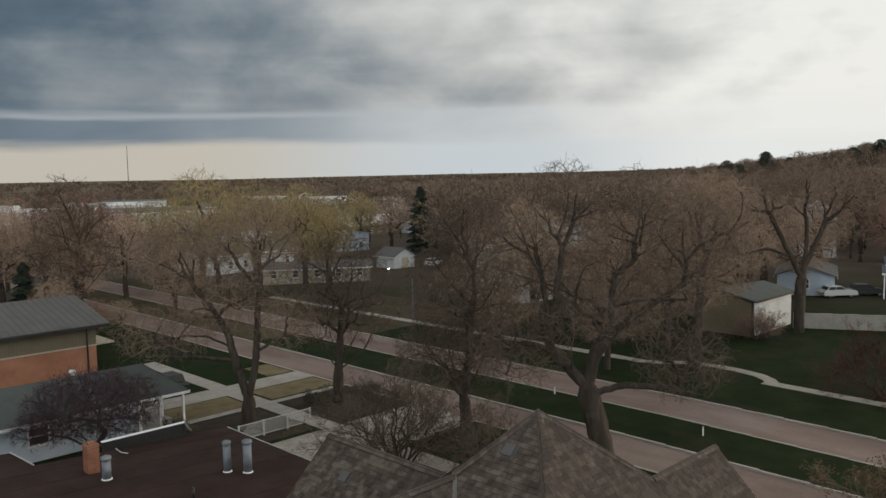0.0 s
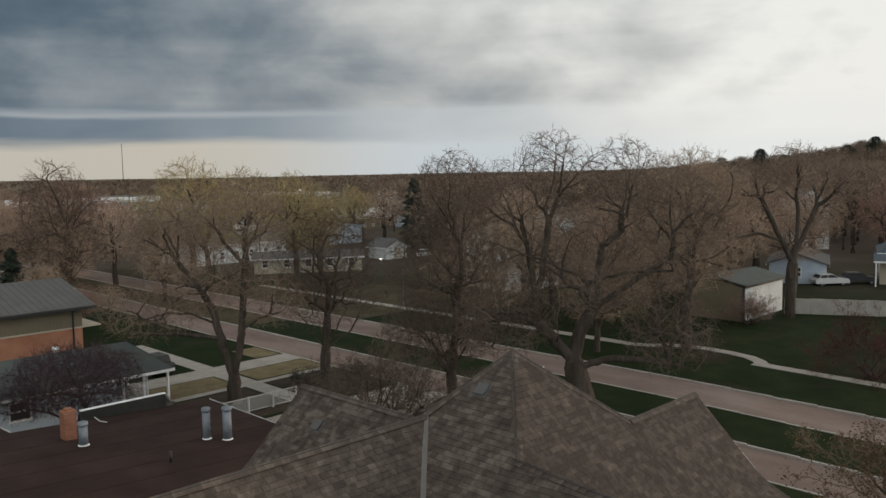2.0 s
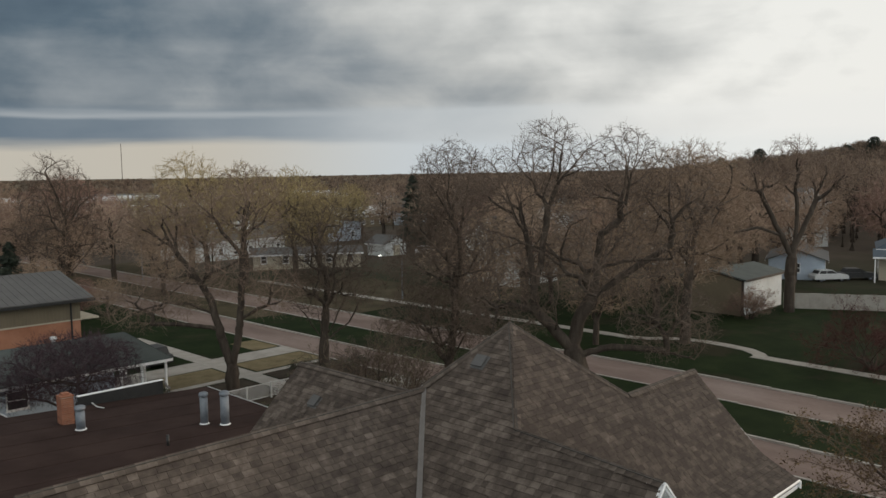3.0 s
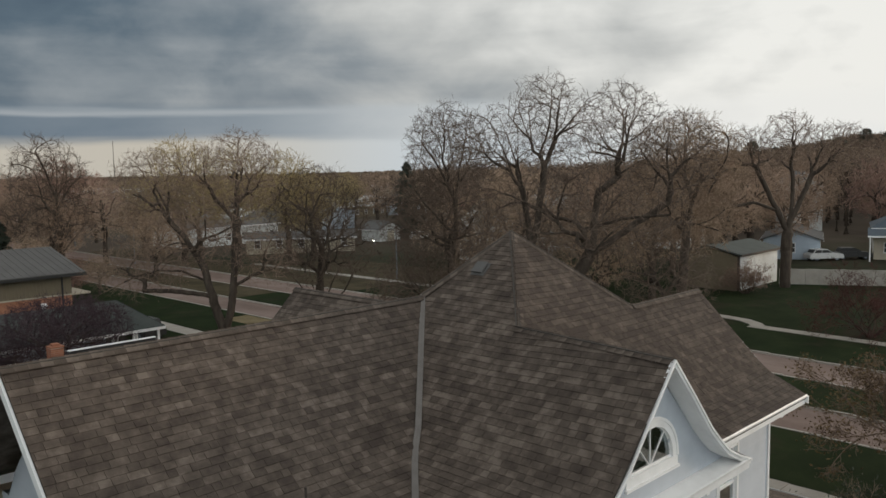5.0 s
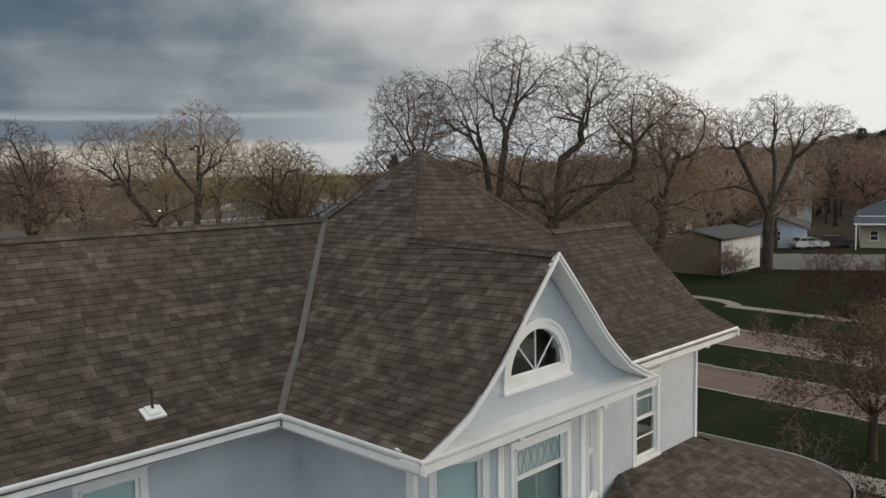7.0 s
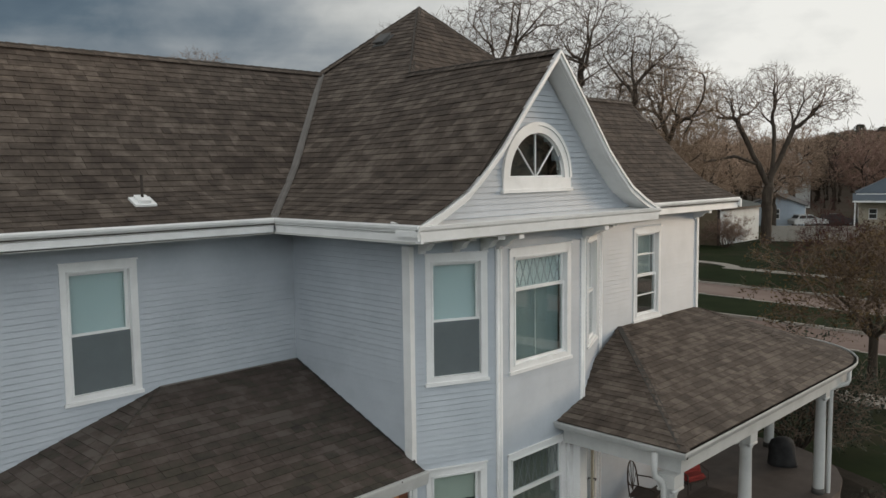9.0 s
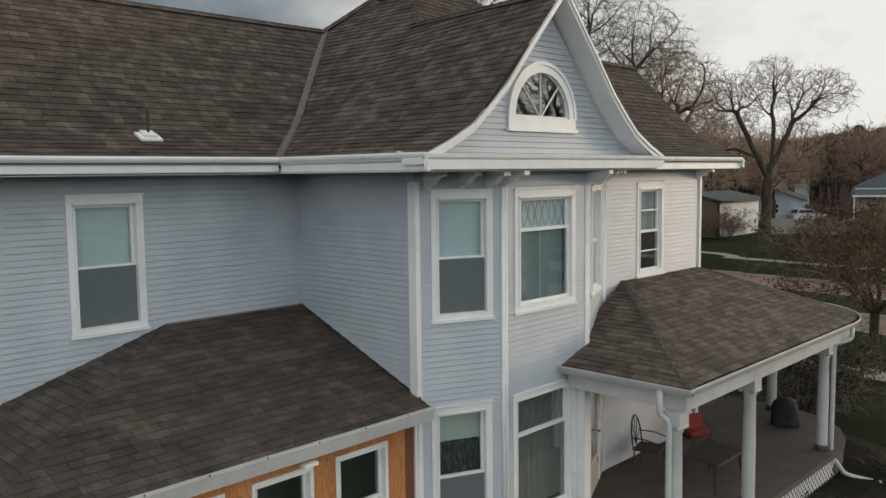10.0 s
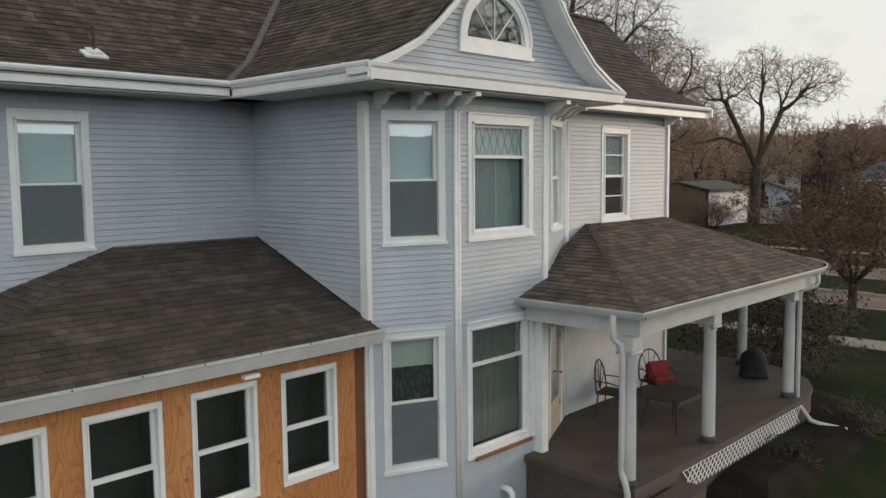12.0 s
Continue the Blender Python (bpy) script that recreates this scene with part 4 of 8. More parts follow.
# gable over the bay, with its half-round window
GX, GY = 2.13, -3.60
front_gable = wall((GX - 3.0, GY), (GX + 3.0, GY), 7.02, 9.44, [(2.14, 3.76, 7.47, 7.75), (2.22, 3.68, 7.75, 8.0), (2.36, 3.54, 8.0, 8.2), (2.56, 3.34, 8.2, 8.36)], gable_sides(3.0, 1.95, 7.02, 9.42, 7.50))
wall((-5.35, 5.66), (-5.35, 0.06), TOP, 9.66, (), gable_sides(2.8, 2.3, TOP, 9.66, 7.5))
wall((9.22, -2.64), (9.22, 2.26), TOP, 9.2, (), gable_sides(2.45, 1.85, TOP, 9.2, 7.5))
wall((6.0, 8.3), (0.9, 8.3), TOP, 9.3, (), gable_sides(2.55, 1.95, TOP, 9.3, 7.5), boards=False)


def half_round(spot, mid, base, r):
    """The fan light: ring casing, sill block, pane and three bars."""
    ob, o, u, n = spot
    ring = Geo()
    steps, low = 20, base + 0.19
    for k in range(steps):
        a, b = math.pi * k / steps, math.pi * (k + 1) / steps
        for r0, r1, c in ((r - 0.16, r, 0.045), (r - 0.045, r + 0.012, 0.062)):
            ring.prism([o + u * (mid + q * math.cos(w)) + Z * (low + q * math.sin(w)) - n * 0.05 for q, w in ((r0, a), (r1, a), (r1, b), (r0, b))], n * (0.05 + c))
    ring.frame_box(o, u, Z, n, mid - r, base, -0.05, mid + r, low, 0.045)
    ring.frame_box(o, u, Z, n, mid - r - 0.03, base - 0.03, -0.05, mid + r + 0.03, base + 0.02, 0.075)
    ob = hpart("window", ring, TRIM, "half-round white gable window")
    fan = [o + u * (mid + (r - 0.15) * math.cos(math.pi * k / steps)) + Z * (low + (r - 0.15) * math.sin(math.pi * k / steps)) - n * 0.03 for k in range(steps + 1)]
    pane = hpart("pane", Geo().prism(fan, -n * 0.005), GLASS, parent=ob)
    pane.visible_shadow = False
    bars = Geo()
    for w in (47, 90, 133):
        bars.tube([o + u * mid + Z * low - n * 0.022, o + u * (mid + (r - 0.15) * math.cos(radians(w))) + Z * (low + (r - 0.15) * math.sin(radians(w))) - n * 0.022], 0.013, 6)
    bars.tube([o + u * (mid - r + 0.15) + Z * (low + 0.015) - n * 0.022, o + u * (mid + r - 0.15) + Z * (low + 0.015) - n * 0.022], 0.02, 6)
    arc = [o + u * (mid + (r - 0.16) * math.cos(math.pi * k / steps)) + Z * (low + (r - 0.16) * math.sin(math.pi * k / steps)) - n * 0.022 for k in range(steps + 1)]
    bars.tube(arc, 0.016, 5)
    hpart("glazing_bar", bars, TRIM, parent=ob)
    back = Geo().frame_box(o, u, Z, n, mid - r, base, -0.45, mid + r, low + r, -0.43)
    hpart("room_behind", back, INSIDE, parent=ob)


half_round(front_gable, 2.94, 7.47, 0.855)


def board(a, b, wide, thick, n, name="trim", material=None, down=None):
    """A straight board from a to b, `wide` measured along down, standing out along n."""
    a, b, n = Vector(a), Vector(b), Vector(n)
    down = Vector(down) if down else Vector((0, 0, -1))
    g = Geo().prism([a, b, b + down * wide, a + down * wide], n * thick)
    return hpart(name, g, material or TRIM)


def gutter(a, b, n, name="gutter", size=1.0, paint=None):
    """An ogee gutter on its fascia."""
    a, b, n = Vector(a), Vector(b), Vector(n)
    shape = ((-0.10, 0.0), (0.0, 0.012), (0.012, -0.01), (0.006, -0.045), (-0.022, -0.08), (-0.028, -0.105), (-0.05, -0.118), (-0.05, -0.235), (-0.10, -0.235))
    return hpart(name, Geo().prism([a + n * s * size + Z * h * size for s, h in shape], b - a), paint or TRIM)


gutter((-6.2, -0.79, 7.085), (-0.885, -0.79, 7.085), -Y)
gutter((-0.905, -0.75, 7.085), (-0.905, -4.0, 7.085), -X)
gutter((5.16, -3.16, 7.085), (10.34, -3.16, 7.085), -Y)
gutter((-6.2, 6.5, 7.085), (0.3, 6.5, 7.085), Y)
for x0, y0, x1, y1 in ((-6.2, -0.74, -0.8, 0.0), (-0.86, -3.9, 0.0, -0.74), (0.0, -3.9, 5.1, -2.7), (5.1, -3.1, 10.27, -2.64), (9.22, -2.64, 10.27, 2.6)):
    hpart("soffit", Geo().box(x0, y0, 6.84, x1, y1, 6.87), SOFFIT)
# the pent shelf at the foot of the gable, and its moulded face
shelf = Geo().prism([(-0.86, -3.985, 6.87), (-0.86, -3.985, 7.05), (-0.86, -3.43, 7.12), (-0.86, -3.43, 6.87)], (6.0, 0, 0))
hpart("gable_shelf", shelf, TRIM)
mould = Geo().prism([(-0.9, -3.985, 7.085), (-0.9, -4.03, 7.075), (-0.9, -4.02, 7.03), (-0.9, -3.995, 7.0), (-0.9, -3.985, 6.88)], (6.06, 0, 0))
hpart("gable_moulding", mould, TRIM)


def rake(left, sign):
    """The flared barge board of the gable, with its moulding and wide underside."""
    shape = [(-3.06, 7.08), (-2.54, 7.29), (-2.08, 7.52), (-1.72, 7.81), (-1.36, 8.13), (-0.72, 8.84), (0.0, 9.61)]
    for name, y0, y1, down, out in (("barge_board", -3.99, -3.93, 0.12, 0.0), ("rake_moulding", -4.02, -3.96, 0.05, 0.0), ("rake_soffit", -3.93, -3.57, 0.075, 0.05)):
        g = Geo()
        for (a, za), (b, zb) in zip(shape, shape[1:]):
            pa, pb = Vector((GX + 0.02 - sign * a * -1, y0, za - 0.02 - out)), Vector((GX + 0.02 - sign * b * -1, y0, zb - 0.02 - out))
            g.prism([pa, pb, pb - Z * down, pa - Z * down], (0, y1 - y0, 0))
        hpart(name, g.weld(), TRIM)


rake(0, 1)
rake(0, -1)
# right gable: end boards
for s in (1, -1):
    g = Geo()
    for (a, za), (b, zb) in zip([(3.0, 7.08), (2.0, 7.52), (0.0, 9.47)], [(2.0, 7.52), (0.0, 9.47)]):
        pa, pb = Vector((10.32, -0.19 - s * a, za - 0.03)), Vector((10.32, -0.19 - s * b, zb - 0.03))
        g.prism([pa, pb, pb - Z * 0.18, pa - Z * 0.18], (0.05, 0, 0))
    hpart("barge_board", g, TRIM)
# left wing gable end
for s in (1, -1):
    g = Geo()
    for (a, za), (b, zb) in zip([(3.65, 7.08), (2.62, 7.52), (0.0, 9.88)], [(2.62, 7.52), (0.0, 9.88)]):
        pa, pb = Vector((-6.24, 2.86 - s * a, za - 0.03)), Vector((-6.24, 2.86 - s * b, zb - 0.03))
        g.prism([pa, pb, pb - Z * 0.2, pa - Z * 0.2], (0.05, 0, 0))
    hpart("barge_board", g, TRIM)

# corner boards and edge mouldings of the bay
for x, y, w, deep, z1 in ((-0.02, -2.89, 0.06, 0.13, 6.70), (9.22, -2.66, 0.06, 0.09, TOP)):
    g = Geo()
    g.box(x - 0.03, y - 0.03, 0.0, x + w, y + 0.0, z1)
    g.box(x - 0.03, y, 0.0, x - 0.002, y + deep, z1)
    hpart("corner_board", g, TRIM)
for x, y in ((1.32, -3.44), (3.55, -3.44), (5.3, -2.64)):
    for dx in (-0.035, 0.035):
        hpart("corner_bead", Geo().tube([(x + dx, y - 0.012, 0.0), (x + dx, y - 0.012, 6.62)], 0.032, 8), TRIM, smooth=True)
board((0.0, 0.0, 4.62), (-2.5, 0.0, 4.62), 0.03, 0.03, -Y, "flashing", FLASHING)


def bracket(x, y, turn, size=1.0):
    """A scroll bracket under the overhang."""
    d = Vector((math.cos(turn), math.sin(turn), 0))
    s = Vector((-d.y, d.x, 0)) * 0.05 * size
    p = Vector((x, y, 6.835)) - s
    out = [(0.0, 0.0), (0.44, 0.0), (0.44, -0.06), (0.36, -0.075), (0.30, -0.11), (0.24, -0.17), (0.16, -0.20), (0.09, -0.20), (0.05, -0.25), (0.0, -0.26)]
    g = Geo().prism([p + d * a * size + Z * b * size for a, b in out], s * 2)
    tip = p + d * 0.45 * size
    g.prism([tip - s * 0.25, tip + s * 2.25, tip + s * 2.25 - Z * 0.06, tip - s * 0.25 - Z * 0.06], d * 0.035)
    hpart("bracket", g, TRIM)


cn = math.atan2(-1.32, -0.57)
for k in (0.12, 0.5, 0.82):
    bracket(0.0 + 1.32 * k, -2.87 - 0.57 * k - 0.01, -math.pi / 2 - 0.25)
bracket(1.30, -3.46, -math.pi / 2, 0.95)
en = -math.pi / 2
bracket(3.57, -3.46, en, 0.95)
for k in (0.25, 0.5, 0.75):
    bracket(3.55 + 1.75 * k, -3.44 + 0.80 * k - 0.01, en + 0.25)
bracket(9.09, -2.66, en, 0.8)

# plumbing vents on the roofs
def roof_vent(x, y, z, slope_dir):
    """A low box vent with a hood."""
    s = Vector(slope_dir)
    o = Vector((x, y, z))
    side = s.cross(Z).normalized()
    up = side.cross(s).normalized()
    up = up if up.z > 0 else -up
    g = Geo()
    g.prism([o + side * a * 0.13 + s * b * 0.13 for a, b in ((-1, -1), (1, -1), (1, 1), (-1, 1))], up * 0.08)
    g.prism([o + side * a * 0.16 + s * b * 0.16 + up * 0.08 for a, b in ((-1, -1), (1, -1), (1, 1), (-1, 1))], up * 0.025)
    g.prism([o + side * a * 0.2 + s * b * 0.2 + up * 0.02 for a, b in ((-1, -1), (1, -1), (1, 1), (-1, 1))], up * 0.006)
    hpart("roof_vent", g, GREY_ROOF, "weathered metal box vent")


roof_vent(3.70, 1.74, 7.54 + 3.58 * 0.836, Vector((1, 0, 0.836)).normalized())
roof_vent(2.72, 7.0, 8.78, Vector((1, 0, 0.95)).normalized())
stack = Geo()
stack.prism([(-2.86, -0.26, 7.325), (-2.54, -0.26, 7.325), (-2.54, -0.02, 7.435), (-2.86, -0.02, 7.435)], (0, -0.012, 0.03))
stack.prism([(-2.80, -0.24, 7.36), (-2.62, -0.24, 7.36), (-2.62, -0.06, 7.44), (-2.80, -0.06, 7.44)], (0, -0.02, 0.055))
hpart("vent_pipe", Geo().tube([(-2.70, -0.14, 7.38), (-2.70, -0.14, 7.78)], 0.022, 8), IRON)
hpart("vent_boot", stack, TRIM, "white plumbing vent boot")

# ================= the lean-to with bare plywood =================
lean_face = Moved(lambda x: (x, -3.20, 3.38), lambda x: (x, -3.195, 3.382), lambda x: (x, 0.0, 4.60))
lean_left = Moved(lambda y: (-6.35, y, 3.38), lambda y: (-6.345, y, 3.382), lambda y: (-2.5, y, 4.60))
dl, dl2 = lean_face.up_to(-1, 4.6), lean_left.up_to(-1, 4.6)
roof(house, lean_face, [[(-6.35, 0), (-0.02, 0), (-0.02, dl), (-2.5, dl)]], pieces=300, label="low lean-to roof of old mossy shingles, shade included in their colour", cover=SHINGLE_OLD_SHADED)
roof(house, lean_left, [[(-3.2, 0), (0.0, 0), (0.0, dl2)]], cover=SHINGLE_OLD_SHADED)
ridge_caps([(-6.3, -3.16, 3.39), (-2.5, 0.0, 4.60)], SHINGLE_OLD_SHADED)
lip = ((-0.10, 0.0), (-0.012, 0.016), (0.012, 0.014), (0.014, -0.016), (0.002, -0.024), (-0.028, -0.19), (-0.10, -0.19))
lean_gutter = hpart("gutter", Geo().prism([Vector((-6.4, -3.22 - a, 3.40 + b)) for a, b in lip], (6.4, 0, 0)), POST, "white gutter with a rolled lip")
for k in range(8):
    hpart("gutter_spike", Geo().tube([(-0.55 - 0.78 * k, -3.225, 3.406), (-0.55 - 0.78 * k, -3.238, 3.404)], 0.012, 6), IRON, parent=lean_gutter)
board((-0.012, -0.0, 4.63), (-0.012, -2.95, 3.50), 0.05, 0.02, -X, "flashing", BLACK)
end = Geo().prism([(-0.15, -3.20, 3.36), (-0.15, -2.9, 3.36), (-0.15, -2.9, 3.46)], (0.13, 0, 0))
hpart("eave_return", end, TRIM)
lean_windows = [(-0.62 - 1.327 * k - 0.95, -0.62 - 1.327 * k) for k in range(4)]
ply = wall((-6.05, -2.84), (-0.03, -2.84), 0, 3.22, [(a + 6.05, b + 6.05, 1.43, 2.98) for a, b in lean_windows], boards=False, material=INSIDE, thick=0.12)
for a, b in lean_windows:
    window(ply, a + 6.05, b + 6.05, 1.43, 2.98, "bare", 0.065)
# sheets of plywood between and around the windows
edges = [(-6.05, lean_windows[3][0])] + [(lean_windows[k + 1][1], lean_windows[k][0]) for k in (2, 1, 0)] + [(lean_windows[0][1], -0.27)]
hpart("stained_board", Geo().box(-0.268, -2.86, 0.3, -0.10, -2.842, 3.20), STAINED, "red-brown stained board", parent=ply[0])
for a, b in edges:
    g = Geo().box(a + 0.004, -2.858, 0.3, b - 0.004, -2.842, 3.20)
    hpart("plywood_sheet", g, PLYWOOD, "bare orange plywood", parent=ply[0])
for a, b in lean_windows:
    hpart("plywood_sheet", Geo().box(a, -2.857, 0.3, b, -2.842, 1.425), PLYWOOD, parent=ply[0])
    hpart("plywood_sheet", Geo().box(a, -2.857, 2.985, b, -2.842, 3.20), PLYWOOD, parent=ply[0])
wall((-6.05, 0.0), (-6.05, -2.84), 0, 3.3, boards=False, material=PLYWOOD, thick=0.12)
hpart("foundation", Geo().box(-6.1, -2.88, 0.0, -0.03, -2.845, 0.3), CONCRETE)
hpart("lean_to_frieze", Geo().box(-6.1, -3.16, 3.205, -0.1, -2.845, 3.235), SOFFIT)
hpart("corner_post", Geo().box(-0.10, -2.90, 0, -0.005, -2.862, 3.3), TRIM)
hpart("gutter_bracket", Geo().box(-2.32, -3.19, 3.10, -2.10, -3.10, 3.145), TRIM)

# foundation skirt under the bay and the drain elbow
g = Geo()
g.prism([(0.0, -2.885, 0), (1.32, -3.46, 0), (1.32, -3.44, 0), (0, -2.865, 0)], (0, 0, 0.55))
g.prism([(1.32, -3.475, 0), (3.55, -3.475, 0), (3.55, -3.44, 0), (1.32, -3.44, 0)], (0, 0, 1.08))
hpart("foundation", g, SIDING, "painted foundation panel")
hpart("drain_elbow", Geo().tube([(2.35, -3.46, 0.42), (2.35, -3.62, 0.42), (2.35, -3.68, 0.36), (2.35, -3.70, 0.18)], 0.055, 10), TRIM, smooth=True)
hpart("brick_sill", Geo().box(1.66, -3.53, 1.06, 3.10, -3.44, 1.12), RED_BRICK, "weathered red sill")


# ================= the porch =================
porch = thing("porch", "white-columned wraparound porch with a rounded shingled roof", "porch", (7, -4, 0))
PORCH_AT = Vector((7, -4, 0))


def ppart(name, geo, material, label="", smooth=False, parent=None):
    return part(name, Geo().add([Vector(p) - PORCH_AT for p in geo.v], geo.f), material, parent or porch, label, smooth)


class OnPorch(Slope):
    def line(self, u):
        return [p - PORCH_AT for p in super().line(u)]


PZ, PT, PR = 3.56, 4.60, 2.5
PC = Vector((9.95, -3.35, 0))


def on_arc(s, r):
    a = -math.pi / 2 + s / PR
    return PC + Vector((math.cos(a), math.sin(a), 0)) * r


front_porch = OnPorch(lambda x: (x, -5.77, PZ), lambda x: (x, -5.765, PZ + 0.002), lambda x: (x, -2.64, PT))
left_porch = OnPorch(lambda y: (2.80, y, PZ), lambda y: (2.805, y, PZ + 0.002), lambda y: (6.0, y, PT))
arc_porch = OnPorch(lambda s: on_arc(s, PR - 0.08) + Z * PZ, lambda s: on_arc(s, PR - 0.085) + Z * (PZ + 0.002), lambda s: Vector((9.24, -2.64, PT)))
side_porch = OnPorch(lambda y: (12.37, y, PZ), lambda y: (12.365, y, PZ + 0.002), lambda y: (9.24, y, PT))
dp = front_porch.up_to(0, PT)
porch_roof = roof(porch, front_porch, [[(2.8, 0), (9.95, 0), (9.24, dp), (6.0, dp)]], name="roof")
roof(porch, left_porch, [[(-5.85, 0), (-3.3, 0), (-2.66, left_porch.up_to(0, PT))]])
roof(porch, arc_porch, [[(0, 0), (3.93, 0), (3.93, 3.2), (0, 3.2)]])
roof(porch, side_porch, [[(-3.35, 0), (3.4, 0), (3.4, side_porch.up_to(0, PT)), (-2.64, side_porch.up_to(0, PT))]])
caps_under(porch, [(2.82, -5.77, PZ + 0.012), (6.0, -2.66, PT + 0.012)], PORCH_AT, None, -0.002, 0.036)

# eaves: gutter, fascia and beam follow the same line
line = [Vector((2.83, -3.46, 0)), Vector((2.83, -5.74, 0)), Vector((9.95, -5.74, 0))] + [on_arc(s, PR - 0.11) for s in (0.5, 1.0, 1.5, 2.0, 2.5, 3.0, 3.5, 4.0)] + [Vector((12.34, 3.4, 0))]


def swept(path, shape, name, material, label=""):
    """A profile of (out, up) points carried along a level path, mitred."""
    g, n = Geo(), len(shape)
    for i, p in enumerate(path):
        a = (p - path[max(i - 1, 0)]).normalized() if i else (path[1] - p).normalized()
        b = (path[min(i + 1, len(path) - 1)] - p).normalized() if i < len(path) - 1 else a
        na, nb = a.cross(Z), b.cross(Z)
        out = (na + nb).normalized()
        out = out / max(0.4, out.dot(na))
        g.v += [tuple(p + out * s + Z * h) for s, h in shape]
    for i in range(len(path) - 1):
        g.f += [(i * n + k, i * n + (k + 1) % n, (i + 1) * n + (k + 1) % n, (i + 1) * n + k) for k in range(n)]
    g.f += [tuple(range(n))[::-1], tuple(range((len(path) - 1) * n, len(path) * n))]
    return ppart(name, g, material, label)


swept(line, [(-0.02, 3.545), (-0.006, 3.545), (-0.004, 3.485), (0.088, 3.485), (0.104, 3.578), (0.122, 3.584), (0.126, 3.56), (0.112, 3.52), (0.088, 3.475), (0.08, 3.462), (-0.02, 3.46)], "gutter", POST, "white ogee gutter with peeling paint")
swept([p.copy() for p in line], [(-0.002, 3.488), (0.086, 3.488), (0.098, 3.545), (-0.002, 3.54)], "gutter_litter", MULCH, "dark rotted leaves lying in the gutter")
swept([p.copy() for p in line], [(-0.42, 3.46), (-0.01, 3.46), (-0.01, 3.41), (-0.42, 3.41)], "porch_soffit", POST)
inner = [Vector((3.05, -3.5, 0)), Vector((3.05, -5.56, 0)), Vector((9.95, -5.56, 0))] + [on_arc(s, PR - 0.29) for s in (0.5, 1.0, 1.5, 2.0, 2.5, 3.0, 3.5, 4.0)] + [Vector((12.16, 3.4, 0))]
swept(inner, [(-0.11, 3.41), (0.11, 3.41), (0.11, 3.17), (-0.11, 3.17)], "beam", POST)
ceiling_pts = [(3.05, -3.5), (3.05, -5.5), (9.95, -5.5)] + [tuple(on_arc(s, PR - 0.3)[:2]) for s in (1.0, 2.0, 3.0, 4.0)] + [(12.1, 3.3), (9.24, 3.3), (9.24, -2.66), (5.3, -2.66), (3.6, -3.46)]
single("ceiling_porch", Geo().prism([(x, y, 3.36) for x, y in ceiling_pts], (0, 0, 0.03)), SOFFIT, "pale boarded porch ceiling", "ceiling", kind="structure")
FLOOR = 0.83
floor_pts = [(2.92, -3.48), (2.80, -5.70), (9.95, -5.70)] + [tuple(on_arc(s, PR - 0.22)[:2]) for s in (0.8, 1.6, 2.4, 3.2, 4.0)] + [(12.3, 3.3), (9.23, 3.3), (9.23, -2.66), (5.3, -2.66), (3.6, -3.46)]
ppart("porch_floor", Geo().prism([(x, y, FLOOR - 0.12) for x, y in floor_pts], (0, 0, 0.12)), PORCH_FLOOR, "worn brown porch floor")
base_pts = [(2.97, -3.5), (2.88, -5.60), (9.95, -5.60)] + [tuple(on_arc(s, PR - 0.25)[:2]) for s in (0.8, 1.6, 2.4, 3.2, 4.0)] + [(12.15, 3.2), (11.95, 3.2)] + [tuple(on_arc(s, PR - 0.45)[:2]) for s in (4.0, 3.2, 2.4, 1.6, 0.8)] + [(9.95, -5.4), (3.08, -5.4), (3.15, -3.5)]
ppart("porch_base", Geo().prism([(x, y, 0.0) for x, y in base_pts], (0, 0, FLOOR - 0.12)), PORCH_FLOOR)
ppart("step", Geo().box(3.05, -6.12, 0, 4.30, -5.72, 0.56), PORCH_FLOOR, "worn concrete step")
ppart("step", Geo().box(3.10, -6.46, 0, 4.25, -6.125, 0.30), PORCH_FLOOR, "worn concrete step")


def column(x, y, r=0.115):
    """A round column with base, neck and square cap."""
    prof = [(FLOOR + 0.005, r * 1.04), (FLOOR + 0.16, r * 1.02), (1.9, r), (2.82, r * 0.88), (2.86, r * 1.05), (2.90, r * 0.9), (2.96, r * 1.15)]
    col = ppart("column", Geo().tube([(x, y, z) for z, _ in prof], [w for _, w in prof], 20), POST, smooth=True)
    ppart("capital", Geo().box(x - r * 1.25, y - r * 1.25, 2.96, x + r * 1.25, y + r * 1.25, 3.17), POST, parent=col)
    for s in (-1, 1):
        ppart("scroll", Geo().tube([(x - r * 1.3, y + s * r * 1.05, 2.925), (x + r * 1.3, y + s * r * 1.05, 2.925)], 0.03, 10), POST, parent=col, smooth=True)
    ppart("base_ring", Geo().tube([(x, y, FLOOR), (x, y, FLOOR + 0.10), (x, y, FLOOR + 0.12)], [r * 1.2, r * 1.18, r * 1.05], 20), ASPHALT, "grey cast column base", smooth=True, parent=col)
    return col


for x, y in ((2.90, -5.52), (5.68, -5.47), (9.52, -5.40), (11.72, -3.42), (11.98, 1.2)):
    column(x, y)
pil = Geo().box(3.20, -3.66, FLOOR, 3.37, -3.47, 3.17)
ppart("pilaster", pil, TRIM, "white square pilaster against the bay")
ppart("pilaster", Geo().box(3.10, -3.52, 1.12, 3.19, -3.46, 3.3), TRIM)


def downspout(path, name="downspout"):
    ppart(name, Geo().tube(path, 0.05, 8), POST, "white metal downspout", True)


